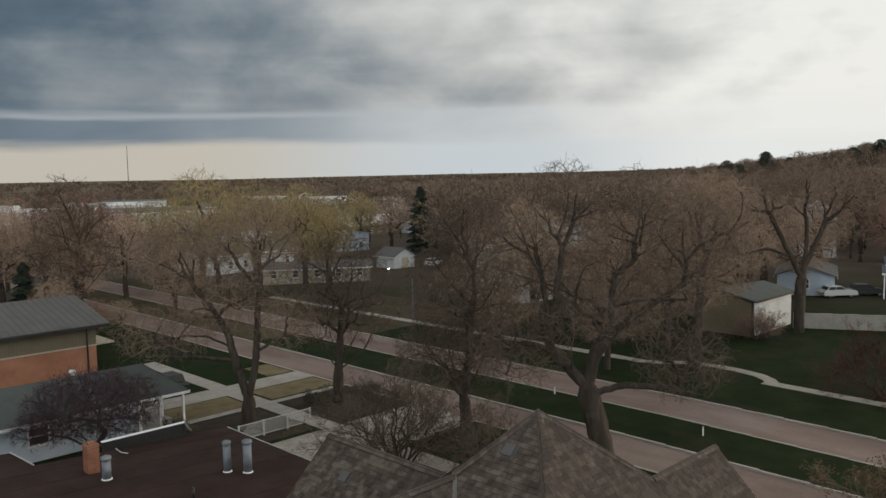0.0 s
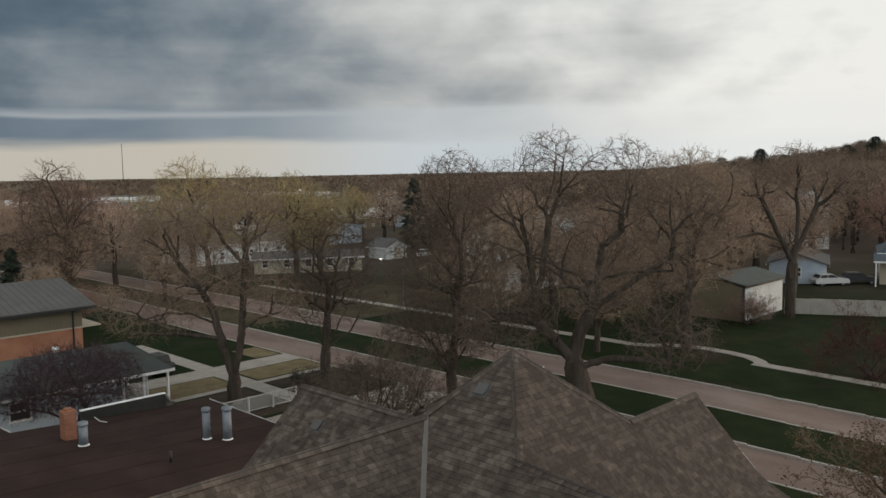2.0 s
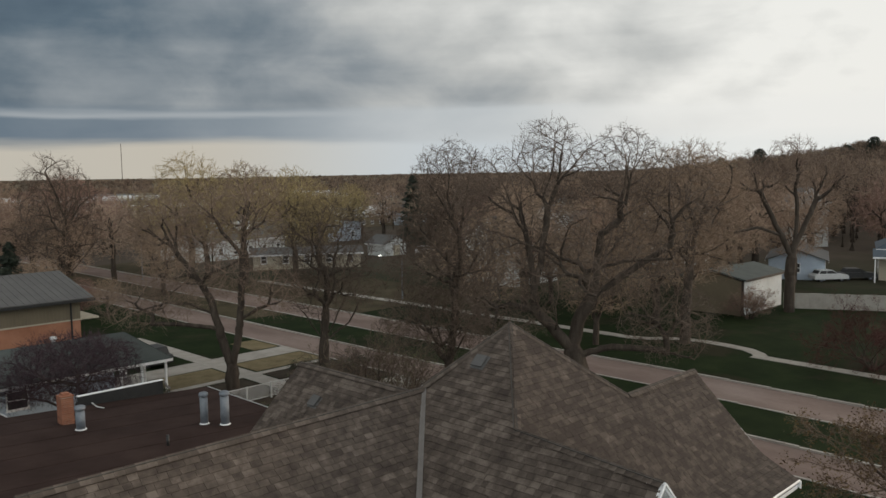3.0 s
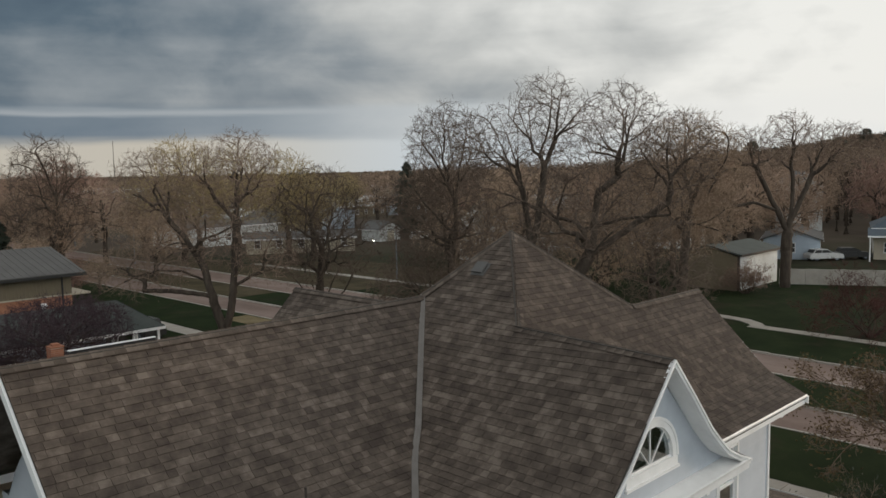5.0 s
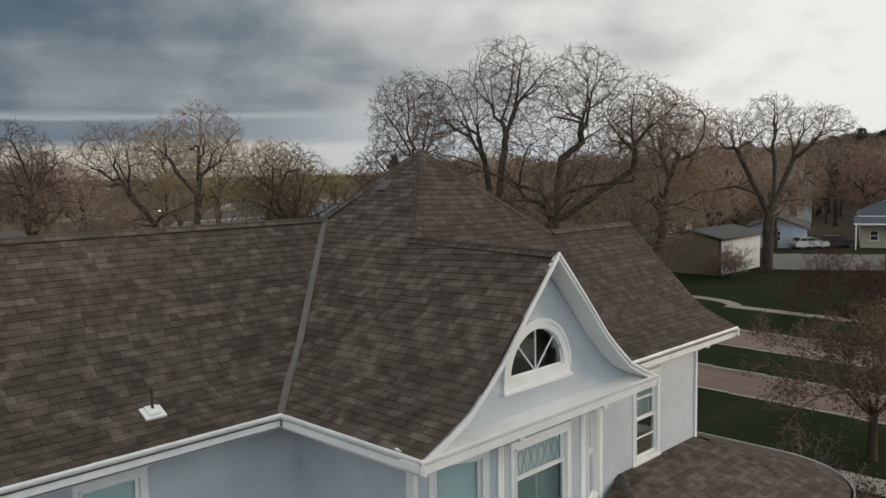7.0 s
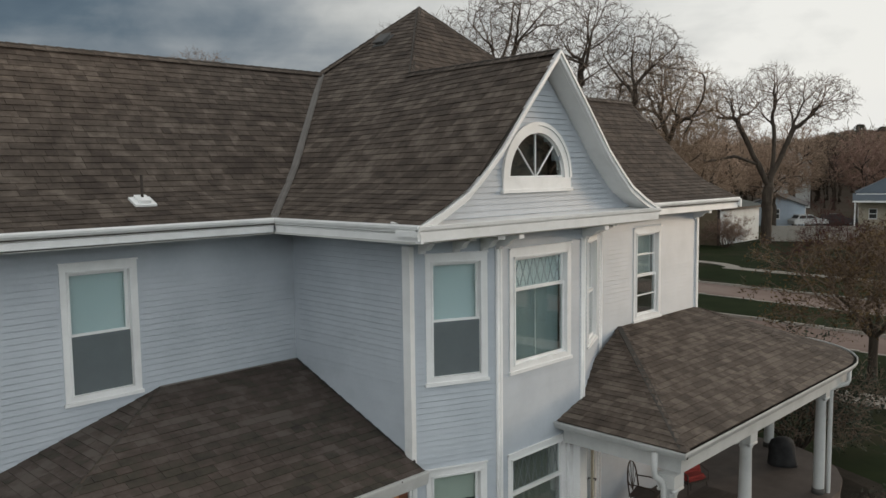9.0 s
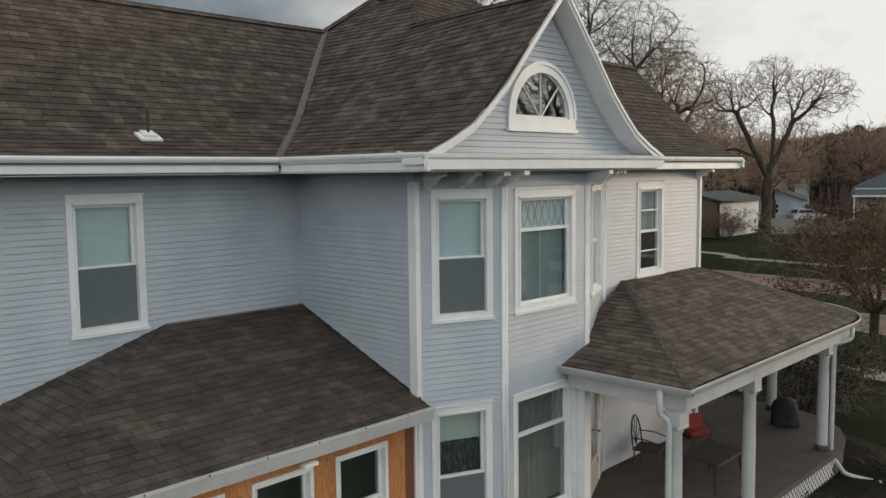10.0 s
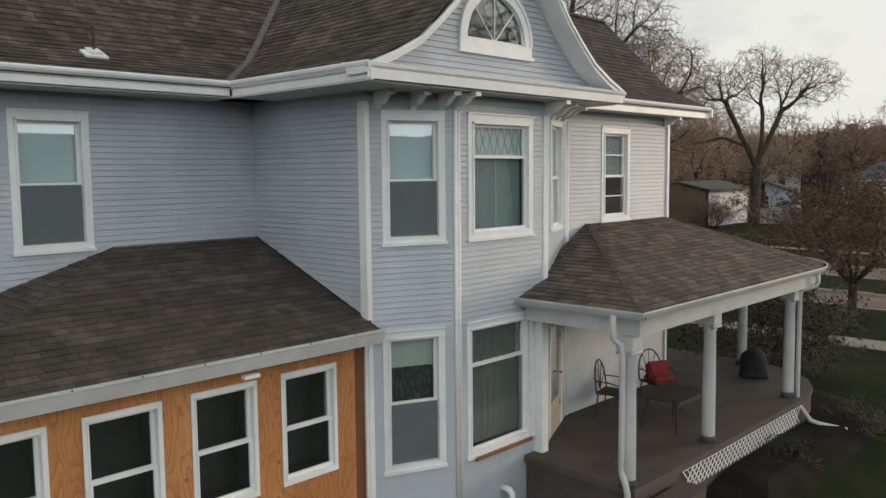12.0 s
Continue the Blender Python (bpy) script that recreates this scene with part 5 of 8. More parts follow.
downspout([(2.66, -5.38, 3.50), (2.66, -5.38, 3.22), (2.67, -5.39, 3.14), (2.73, -5.48, 3.05), (2.74, -5.50, 2.96), (2.74, -5.50, 1.20), (2.73, -5.51, 1.08), (2.66, -5.62, 0.94), (2.65, -5.66, 0.82), (2.64, -5.66, 0.08)])
downspout([(9.98, -5.79, 3.47), (9.98, -5.79, 3.27), (9.95, -5.77, 3.20), (9.72, -5.58, 3.13), (9.68, -5.54, 3.05), (9.68, -5.54, 0.72), (9.70, -5.62, 0.60), (9.76, -5.80, 0.34), (9.84, -5.95, 0.28), (10.05, -6.45, 0.20)])

# lattice skirt: crossed slats
lattice = ppart("lattice_frame", Geo().box(4.40, -5.66, 0.665, 9.62, -5.63, 0.70), TRIM)
k = 4.43
while k < 9.62:
    for s in (1, -1):
        x0, x1 = (k, k + 0.36) if s > 0 else (k + 0.36, k)
        if max(x0, x1) <= 9.62:
            y = -5.656 if s > 0 else -5.644
            d = 0.017
            ppart("lattice_slat", Geo().prism([(x0 - d, y, 0.30), (x0 + d, y, 0.30), (x1 + d, y, 0.665), (x1 - d, y, 0.665)], (0, 0.009, 0)), TRIM, parent=lattice)
    k += 0.15

# front door in the slanted face of the bay
o, u, n = E_[1], E_[2], E_[3]
g = Geo()
g.frame_box(o, u, Z, n, 0.32, 0.84, -0.05, 0.42, 3.08, 0.03)
g.frame_box(o, u, Z, n, 1.40, 0.84, -0.05, 1.50, 3.08, 0.03)
g.frame_box(o, u, Z, n, 0.42, 2.96, -0.05, 1.40, 3.08, 0.03)
door = hpart("door", g, TRIM, "cream front door with a tall glass pane")
leaf = Geo()
for q in ((0.42, 0.86, 0.54, 2.96), (1.28, 0.86, 1.40, 2.96), (0.54, 0.86, 1.28, 1.42), (0.54, 2.82, 1.28, 2.96)):
    leaf.frame_box(o, u, Z, n, q[0], q[1], -0.04, q[2], q[3], 0.0)
hpart("door_leaf", leaf, CREAM_WALL, parent=door)
hpart("pane", Geo().frame_box(o, u, Z, n, 0.54, 1.42, -0.025, 1.28, 2.82, -0.02), GLASS, parent=door).visible_shadow = False
hpart("curtain", Geo().frame_box(o, u, Z, n, 0.50, 1.40, -0.10, 1.32, 2.85, -0.095), LACE, parent=door)
hpart("handle", Geo().tube([o + u * 1.33 + Z * 1.85 + n * 0.0, o + u * 1.33 + Z * 1.85 + n * 0.05, o + u * 1.26 + Z * 1.85 + n * 0.055], 0.014, 8), BLACK, parent=door)
for z in (1.2, 2.5):
    hpart("hinge", Geo().frame_box(o, u, Z, n, 1.375, z, 0.0, 1.42, z + 0.1, 0.012), BLACK, parent=door)

# porch furniture
table = thing("porch_table", "low weathered wooden table on the porch", "table", (6.2, -4.55, FLOOR))
top = Geo()
for k in range(5):
    top.box(-0.62, -0.40 + k * 0.162, 0.58, 0.62, -0.40 + k * 0.162 + 0.152, 0.615)
part("tabletop", top, IRON, table)
part("apron", Geo().box(-0.55, -0.33, 0.50, 0.55, -0.30, 0.58).box(-0.55, 0.30, 0.50, 0.55, 0.33, 0.58), IRON, table)
for sx in (-0.52, 0.52):
    for sy in (-0.3, 0.3):
        part("leg", Geo().tube([(sx, sy, 0.55), (sx * 1.02, sy * 1.05, 0.3), (sx * 1.1, sy * 1.15, 0.0)], [0.035, 0.028, 0.022], 6), IRON, table)


def porch_chair(x, y, turn, cushioned):
    """A bent-metal garden chair with a fan back."""
    ob = thing("garden_chair", "dark metal garden chair with red cushions" if cushioned else "dark metal garden chair with a fan back", "chair", (x, y, FLOOR), "porch chairs")
    ob.rotation_euler = (0, 0, turn)
    part("seat", Geo().box(-0.28, -0.26, 0.40, 0.28, 0.27, 0.43), IRON, ob)
    back = Geo()
    arc = [(0.30 * math.cos(a), 0.27 + 0.10 * math.sin(a) * 0.6, 0.62 + 0.42 * math.sin(a)) for a in (math.pi * q / 10 for q in range(11))]
    back.tube([(0.30, 0.24, 0.42)] + arc + [(-0.30, 0.24, 0.42)], 0.016, 6)
    for q in range(1, 10, 2):
        back.tube([(0.0, 0.27, 0.44), arc[q]], 0.008, 5)
    part("backrest", back, IRON, ob)
    for sx in (-0.25, 0.25):
        part("armrest", Geo().tube([(sx * 1.15, 0.26, 0.66), (sx * 1.2, 0.0, 0.66), (sx * 1.15, -0.26, 0.60), (sx * 1.1, -0.26, 0.42)], 0.014, 6), IRON, ob)
        for sy in (-0.23, 0.23):
            part("leg", Geo().tube([(sx, sy, 0.41), (sx * 1.12, sy * 1.15, 0.0)], 0.015, 6), IRON, ob)
    if cushioned:
        for name, box, tilt in (("seat_cushion", (0.26, 0.25, 0.06), (0, -0.01, 0.49)), ("back_cushion", (0.27, 0.09, 0.19), (0.06, 0.10, 0.62))):
            bm = bmesh.new()
            bmesh.ops.create_cube(bm, size=2.0)
            bmesh.ops.scale(bm, vec=box, verts=bm.verts)
            bmesh.ops.bevel(bm, geom=bm.edges[:], offset=0.055, segments=3, affect="EDGES")
            if name == "back_cushion":
                for v in bm.verts:
                    v.co.z += 0.05 * math.sin(v.co.x * 9.0) - 0.5 * v.co.y
                bmesh.ops.rotate(bm, matrix=Matrix.Rotation(radians(-38), 3, "X") @ Matrix.Rotation(radians(14), 3, "Y"), verts=bm.verts)
            bmesh.ops.translate(bm, vec=tilt, verts=bm.verts)
            me = bpy.data.meshes.new(name)
            bm.to_mesh(me)
            bm.free()
            me.materials.append(RED_CLOTH)
            part(name, me, None, ob)
    return ob


porch_chair(7.45, -3.5, -0.35, True)
porch_chair(6.1, -3.25, 0.25, False)


def covered_grill(x, y):
    """A kettle grill under a grey cover."""
    ob = thing("grill", "grill under a creased grey cover at the porch end", "grill", (x, y, FLOOR))
    prof = [(0.0, 0.32), (0.08, 0.31), (0.28, 0.28), (0.42, 0.29), (0.54, 0.25), (0.62, 0.15), (0.65, 0.03)]
    g, sides = Geo(), 18
    for z, r in prof:
        g.v += [(r * (1 + 0.09 * math.sin(3 * a + z * 4) + 0.05 * math.sin(7 * a)) * math.cos(a), r * (1 + 0.09 * math.sin(3 * a + z * 4) + 0.05 * math.sin(7 * a)) * math.sin(a), z) for a in (2 * math.pi * k / sides for k in range(sides))]
    for i in range(len(prof) - 1):
        g.f += [(i * sides + k, i * sides + (k + 1) % sides, (i + 1) * sides + (k + 1) % sides, (i + 1) * sides + k) for k in range(sides)]
    g.f += [tuple(range(sides))[::-1], tuple(range((len(prof) - 1) * sides, len(prof) * sides))]
    part("cover", g, COVER, ob, smooth=True)


covered_grill(10.75, -4.15)


# ================= neighbouring buildings =================
def simple_window(parent, o, u, n, a0, a1, b0, b1, dark=None):
    """A far window: frame, two panes and a sill."""
    g = Geo()
    f = min(0.09, (a1 - a0) * 0.12)
    for q in ((a0, b0, a0 + f, b1), (a1 - f, b0, a1, b1), (a0 + f, b0, a1 - f, b0 + f), (a0 + f, b1 - f, a1 - f, b1), (a0 + f, (b0 + b1) / 2 - f / 2, a1 - f, (b0 + b1) / 2 + f / 2)):
        g.frame_box(o, u, Z, n, q[0], q[1], -0.02, q[2], q[3], 0.05)
    w = part("window", g, TRIM, parent)
    part("pane", Geo().frame_box(o, u, Z, n, a0 + f, b0 + f, 0.004, a1 - f, b1 - f, 0.012), BLACK if dark is None else dark, w)
    part("sill", Geo().frame_box(o, u, Z, n, a0 - 0.05, b0 - 0.05, -0.02, a1 + 0.05, b0, 0.08), TRIM, w)
    return w


def small_house(x, y, wide, deep, wall_h, rise, turn, wall_mat, roof_mat, label, name="neighbour_house", gable=True, windows=True, over=0.4, category="house"):
    """A house with walls, a gabled or hipped roof and windows; its ridge runs along its width."""
    ob = thing(name, label, category, (x, y, hill(x, y)))
    ob.rotation_euler = (0, 0, turn)
    w, d = wide / 2, deep / 2
    g = Geo()
    t = 0.2
    for q in ((-w, -d, w, -d + t), (-w, d - t, w, d), (-w, -d + t, -w + t, d - t), (w - t, -d + t, w, d - t)):
        g.box(q[0], q[1], -0.3, q[2], q[3], wall_h)
    if gable:
        for s in (-1, 1):
            g.prism([(s * w, -d, wall_h), (s * w, d, wall_h), (s * w, 0, wall_h + rise)], (-s * t, 0, 0))
    part("wall", g, wall_mat, ob)
    e = over
    drop = rise * e / d
    r = Geo()
    inset = 0 if gable else min(d, w) * 0.9
    for s in (-1, 1):
        n = Vector((0, s * rise, d)).normalized() * 0.12
        r.prism([(-w - e, s * (d + e), wall_h - drop), (w + e, s * (d + e), wall_h - drop), (w + e - inset, 0, wall_h + rise), (-w - e + inset, 0, wall_h + rise)][::s], n)
    if not gable:
        for s in (-1, 1):
            n = Vector((s * rise, 0, inset)).normalized() * 0.12
            r.prism([(s * (w + e), -d - e, wall_h - drop), (s * (w + e), d + e, wall_h - drop), (s * (w + e - inset), 0, wall_h + rise)], n)
    part("roof", r, roof_mat, ob)
    for s0, s1 in ((-d - e - 0.03, -d - e), (d + e, d + e + 0.03)):
        part("fascia", Geo().box(-w - e, s0, wall_h - drop - 0.14, w + e, s1, wall_h - drop + 0.12), TRIM, ob)
    if windows:
        storeys = max(1, int(wall_h / 2.7))
        for s in range(storeys):
            b0 = 0.9 + s * 2.7
            for k in range(max(1, int(wide / 3.2))):
                a = (k + 0.5) * wide / max(1, int(wide / 3.2)) - 0.5
                simple_window(ob, Vector((-w, -d, 0)), X, -Y, a, a + 1.0, b0, b0 + 1.35)
            for k in range(max(1, int(deep / 3.6))):
                a = (k + 0.5) * deep / max(1, int(deep / 3.6)) - 0.5
                simple_window(ob, Vector((-w, d, 0)), -Y, -X, a, a + 1.0, b0, b0 + 1.35)
    return ob


# brown low-roofed house behind
brown = thing("neighbour_house", "low house with a flat brown felt roof and metal flues", "house", (5, 22, 0))
BROWN_AT = Vector((5, 22, 0))


def bpart(name, geo, material, label="", smooth=False, parent=None):
    return part(name, Geo().add([Vector(p) - BROWN_AT for p in geo.v], geo.f), material, parent or brown, label, smooth)


def brown_z(x):
    return 3.98 + (10.6 - x) * 0.055


deck = [(10.6, 13.0), (10.6, 27.5), (0.9, 27.5), (0.7, 30.1), (-7.0, 30.1), (-7.0, 13.0)]
bpart("roof", Geo().prism([(x, y, brown_z(x)) for x, y in deck], (0, 0, -0.18)), BROWN_ROOF)
seams = Geo()
for k in range(8):
    y = 14.5 + 1.7 * k
    seams.prism([(10.55, y, brown_z(10.55) + 0.004), (10.55, y + 0.09, brown_z(10.55) + 0.004), (-6.9, y + 0.09, brown_z(-6.9) + 0.004), (-6.9, y, brown_z(-6.9) + 0.004)], (0, 0, 0.008))
bpart("roof_seam", seams, BROWN_ROOF)
bpart("wall", Geo().prism([(10.2, 13.4, 0), (10.2, 27.0, 0), (0.5, 27.0, 0), (0.5, 29.7, 0), (-6.6, 29.7, 0), (-6.6, 13.4, 0)], (0, 0, 3.85)), CREAM_WALL)
bpart("edge_trim", Geo().prism([(10.6, 13.0, 4.02), (10.6, 27.5, 4.02), (10.62, 27.5, 4.02), (10.62, 13.0, 4.02)], (0, 0, -0.08)), POST)
bpart("edge_trim", Geo().prism([(0.9, 27.5, 4.56), (0.7, 30.1, 4.57), (0.74, 30.1, 4.57), (0.94, 27.5, 4.56)], (0, 0, -0.06)), POST)
bpart("parapet", Geo().box(4.0, 27.45, 4.1, 8.15, 27.6, 4.80), BLACK, "black parapet with a white cap")
bpart("parapet_cap", Geo().box(3.97, 27.42, 4.80, 8.18, 27.63, 4.84), TRIM)
bpart("scupper", Geo().tube([(8.2, 27.4, 4.75), (8.3, 27.35, 4.5), (8.45, 27.3, 4.35)], 0.06, 8), FLASHING, smooth=True)
bpart("scupper", Geo().tube([(4.3, 26.7, 4.62), (4.5, 26.6, 4.40), (4.75, 26.4, 4.33)], 0.028, 8), POST, smooth=True)


def flue(x, y, h, r):
    z = brown_z(x)
    f = bpart("flue", Geo().tube([(x, y, z - 0.02), (x, y, z + h)], r, 14), GALV, "stained galvanised flue", True)
    bpart("flue_cap", Geo().tube([(x, y, z + h + 0.03), (x, y, z + h + 0.07), (x, y, z + h + 0.10), (x, y, z + h + 0.20), (x, y, z + h + 0.24)], [r * 0.8, r * 1.15, r * 1.2, r * 1.15, r * 0.7], 14), GALV, parent=f, smooth=True)
    bpart("flashing_collar", Geo().tube([(x, y, z), (x, y, z + 0.05)], [r * 1.3, r * 1.1], 14), TRIM, parent=f, smooth=True)


flue(6.96, 21.15, 1.18, 0.17)
flue(7.60, 20.5, 1.25, 0.19)
flue(2.60, 23.6, 0.80, 0.19)
bpart("vent_pipe", Geo().tube([(4.3, 19.2, 4.2), (4.3, 19.2, 4.75)], 0.06, 10), BLACK, smooth=True)
chimney = bpart("chimney", Geo().box(2.27, 24.72, 4.2, 2.75, 25.2, 5.62), CONCRETE)
rows = 16
for k in range(rows):
    z0 = 4.3 + k * 0.081
    for j in range(3):
        off = 0.12 if k % 2 else 0.0
        a0, a1 = max(2.25, 2.25 + j * 0.26 - off), min(2.77, 2.25 + (j + 1) * 0.26 - off - 0.012)
        if a1 - a0 > 0.03:
            bpart("brick", Geo().box(a0, 24.70, z0, a1, 24.73, z0 + 0.068), RED_BRICK, parent=chimney)
            bpart("brick", Geo().box(2.25, 24.73 + (a0 - 2.25), z0, 2.28, 24.73 + (a1 - 2.25), z0 + 0.068), RED_BRICK, parent=chimney)
            bpart("brick", Geo().box(2.74, 24.73 + (a0 - 2.25), z0, 2.77, 24.73 + (a1 - 2.25), z0 + 0.068), RED_BRICK, parent=chimney)
bpart("chimney_crown", Geo().box(2.23, 24.68, 5.62, 2.79, 25.24, 5.68).box(2.36, 24.81, 5.68, 2.66, 25.11, 5.78), RED_BRICK, parent=chimney)

# white lattice fence beside the drive
fence = thing("lattice_fence", "white diagonal lattice fence panel beside the driveway", "fence", (15.9, 35.5, 0))
for k in range(4):
    part("post", Geo().box(k * 1.87 - 0.05, -0.05, 0, k * 1.87 + 0.05, 0.05, 1.10), POST, fence)
for z in (0.12, 1.02):
    part("rail", Geo().box(0.05, -0.025, z, 5.56, 0.025, z + 0.05), POST, fence)
for k in range(48):
    for s in (1, -1):
        x0 = k * 0.115
        x1 = x0 + 0.84
        if x1 < 5.6:
            a, b = (x0, x1) if s > 0 else (x1, x0)
            part("slat", Geo().prism([(a - 0.012, 0.012 * s, 0.18), (a + 0.012, 0.012 * s, 0.18), (b + 0.012, 0.012 * s, 1.02), (b - 0.012, 0.012 * s, 1.02)], (0, 0.008, 0)), POST, fence)

# grey-green roofed house with a porch
green = thing("neighbour_house", "long pale house with a grey-green roof and an end porch", "house", (0, 44.5, 0))
part("wall", Geo().box(-22, -2.9, 0, 11.6, 2.9, 2.75), BLUE_WALL, green)
r = Geo()
for s in (-1, 1):
    n = Vector((0, s * 1.5, 3.6)).normalized() * 0.1
    r.prism([(-22.4, s * 3.6, 2.58), (15.3, s * 3.6, 2.58), (13.6, 0, 4.15), (-22.4, 0, 4.15)][::s], n)
r.prism([(15.3, -3.6, 2.58), (15.3, 3.6, 2.58), (13.6, 0, 4.15)], Vector((0.07, 0, 0.1)))
part("roof", r, GREEN_ROOF, green)
part("fascia", Geo().box(-22.4, -3.68, 2.46, 15.35, -3.62, 2.64).box(15.32, -3.6, 2.46, 15.4, 3.6, 2.64), TRIM, green)
for x, y in ((15.0, -3.3), (13.3, -3.3), (11.9, -3.3), (15.0, 0.0), (15.0, 3.2)):
    part("post", Geo().box(x - 0.07, y - 0.07, 0.1, x + 0.07, y + 0.07, 2.55), TRIM, green)
part("porch_deck", Geo().box(11.6, -3.5, 0, 15.2, 3.4, 0.14), CONCRETE, green)
part("vent_cap", Geo().tube([(9.1, 0.5, 3.8), (9.1, 0.5, 4.3), (9.1, 0.5, 4.35), (9.1, 0.5, 4.52)], [0.12, 0.12, 0.24, 0.2], 12), TRIM, green, smooth=True)
for a in (6, 14, 20, 27):
    simple_window(green, Vector((-22, -2.9, 0)), X, -Y, a, a + 1.3, 1.0, 2.2)

# brick building with a ribbed metal gable band
brick_hall = thing("brick_hall", "orange brick building with tan ribbed siding and a grey metal roof", "building", (0, 66, 0))
part("wall", Geo().box(-30, -3.9, 0, 17.4, 9, 2.55), ORANGE_BRICK, brick_hall)
part("upper_wall", Geo().box(-30, -3.94, 2.55, 17.4, 9, 4.25), TAN_PANEL, brick_hall)
rib = Geo().box(-0.035, -0.03, 2.62, 0.035, 0.0, 4.2).mesh("siding_rib", TAN_PANEL)
for k in range(120):
    ob = part("siding_rib", rib, None, brick_hall)
    ob.location = (17.2 - k * 0.3, -3.94, 0)
part("band", Geo().box(-30, -4.0, 2.48, 17.5, -3.9, 2.60), CREAM_WALL, brick_hall)
part("roof", Geo().prism([(-31, -4.9, 4.35), (18.3, -4.9, 4.35), (18.3, 3.0, 6.1), (-31, 3.0, 6.1)], (0, -0.05, 0.16)).prism([(-31, 10.5, 4.4), (18.3, 10.5, 4.4), (18.3, 3.0, 6.1), (-31, 3.0, 6.1)][::-1], (0, 0.05, 0.16)), GREY_ROOF, brick_hall)
ribs = Geo().prism([(-0.03, -4.92, 4.50), (0.03, -4.92, 4.50), (0.03, 2.95, 6.25), (-0.03, 2.95, 6.25)], (0, 0, 0.05)).mesh("roof_rib", GREY_ROOF)
for k in range(70):
    ob = part("roof_rib", ribs, None, brick_hall)
    ob.location = (18.0 - k * 0.6, 0, 0)
part("fascia", Geo().box(-31, -4.98, 4.2, 18.35, -4.9, 4.45).box(18.3, -4.9, 4.2, 18.4, 10.4, 4.45), BLACK, brick_hall)
part("downpipe", Geo().tube([(16.6, -4.0, 4.2), (16.6, -4.0, 0.1)], 0.08, 8), BLACK, brick_hall)
part("upper_wall", Geo().prism([(17.42, -3.9, 4.25), (17.42, 9, 4.25), (17.42, 3.0, 5.9)], (-0.2, 0, 0)), TAN_PANEL, brick_hall)
part("door_canopy", Geo().box(17.4, -3.0, 2.3, 19.4, 1.0, 2.45), CREAM_WALL, brick_hall)

# across the street: garage, low wall, blue-roofed house, others
garage = thing("garage", "white block garage with a low grey roof behind a bare tree", "garage", (74, 30, 0))
part("wall", Geo().box(-4.8, -4.5, -0.2, 4.7, 2.0, 3.55), WHITE_WALL, garage)
part("roof", Geo().prism([(-5.1, -4.9, 3.6), (5.0, -4.9, 3.6), (5.0, -1.25, 4.4), (-5.1, -1.25, 4.4)], (0, 0, 0.14)).prism([(-5.1, -1.25, 4.4), (5.0, -1.25, 4.4), (5.0, 2.4, 3.6), (-5.1, 2.4, 3.6)], (0, 0, 0.14)), GREEN_ROOF, garage)
# The left wall's shade is given by the darker tan material.
part("side_wall", Geo().prism([(-4.84, -4.5, 0), (-4.84, 2.0, 0), (-4.84, 2.0, 3.5), (-4.84, -1.25, 4.3), (-4.84, -4.5, 3.5)], (-0.05, 0, 0)), TAN_PANEL, garage)
part("corner_post", Geo().box(-4.95, -4.62, 0, -4.75, -4.42, 3.6), IRON, garage)
part("fascia", Geo().box(-5.1, -4.96, 3.5, 5.0, -4.9, 3.72), IRON, garage)
wallx = thing("garden_wall", "low pale block wall at the edge of the lawn", "wall", (79, 20, 0))
for k in range(9):
    part("panel", Geo().box(-5.0 + k * 1.3, -0.1, 0, -5.0 + k * 1.3 + 1.28, 0.1, 1.65 - 0.03 * (k % 2)), CONCRETE, wallx)
wallx.rotation_euler = (0, 0, radians(-62))
blue = small_house(112.5, 19.2, 13, 10, 4.3, 2.2, radians(-72), CREAM_WALL, BLUE_ROOF, "tan house with a two-tier hipped blue metal roof", gable=False)
part("porch_roof", Geo().prism([(-7.3, -8.0, 3.3), (7.3, -8.0, 3.3), (7.3, -5.0, 4.1), (-7.3, -5.0, 4.1)], (0, 0, 0.1)), BLUE_ROOF, blue)
part("fascia", Geo().box(-7.3, -8.06, 3.14, 7.3, -8.0, 3.36), TRIM, blue)
for x in (-7.0, -2.4, 2.4, 7.0):
    part("post", Geo().box(x - 0.08, -7.9, 0, x + 0.08, -7.74, 3.3), TRIM, blue)
small_house(106, 34.5, 13, 7, 2.7, 1.3, radians(20), BLUE_WALL, GREY_ROOF, "pale blue house among bare trees")
small_house(149.5, 50.6, 6, 7, 8.6, 2.6, radians(40), WHITE_WALL, GREY_ROOF, "tall white house behind bare trees")
small_house(217, 119, 7, 8, 8.6, 5.0, radians(45), WHITE_WALL, GREY_ROOF, "white gabled house on the slope")
for x, y, high, turn in ((97, 66, 5.6, 15), (112, 84, 5.8, 40), (124, 66, 5.6, 5), (140, 101, 6.0, 30), (128, 118, 5.6, 20), (158, 84, 6.2, 35), (108, 55, 3.0, 0)):
    small_house(x, y, 9, 8, high, 2.8, radians(turn), WHITE_WALL, GREY_ROOF, "white gabled house behind bare trees")
small_house(75, 61, 9, 9, 6.0, 3.0, radians(0), WHITE_WALL, GREY_ROOF, "two-storey white house behind street trees")
shed = small_house(89.0, 103, 5.0, 5.0, 2.3, 1.3, radians(90), WHITE_WALL, GREY_ROOF, "small white gabled shed on a lawn", name="shed", windows=False, category="shed")
part("door", Geo().box(-2.56, -1.0, 0, -2.5, 0.6, 1.9), CREAM_WALL, shed)
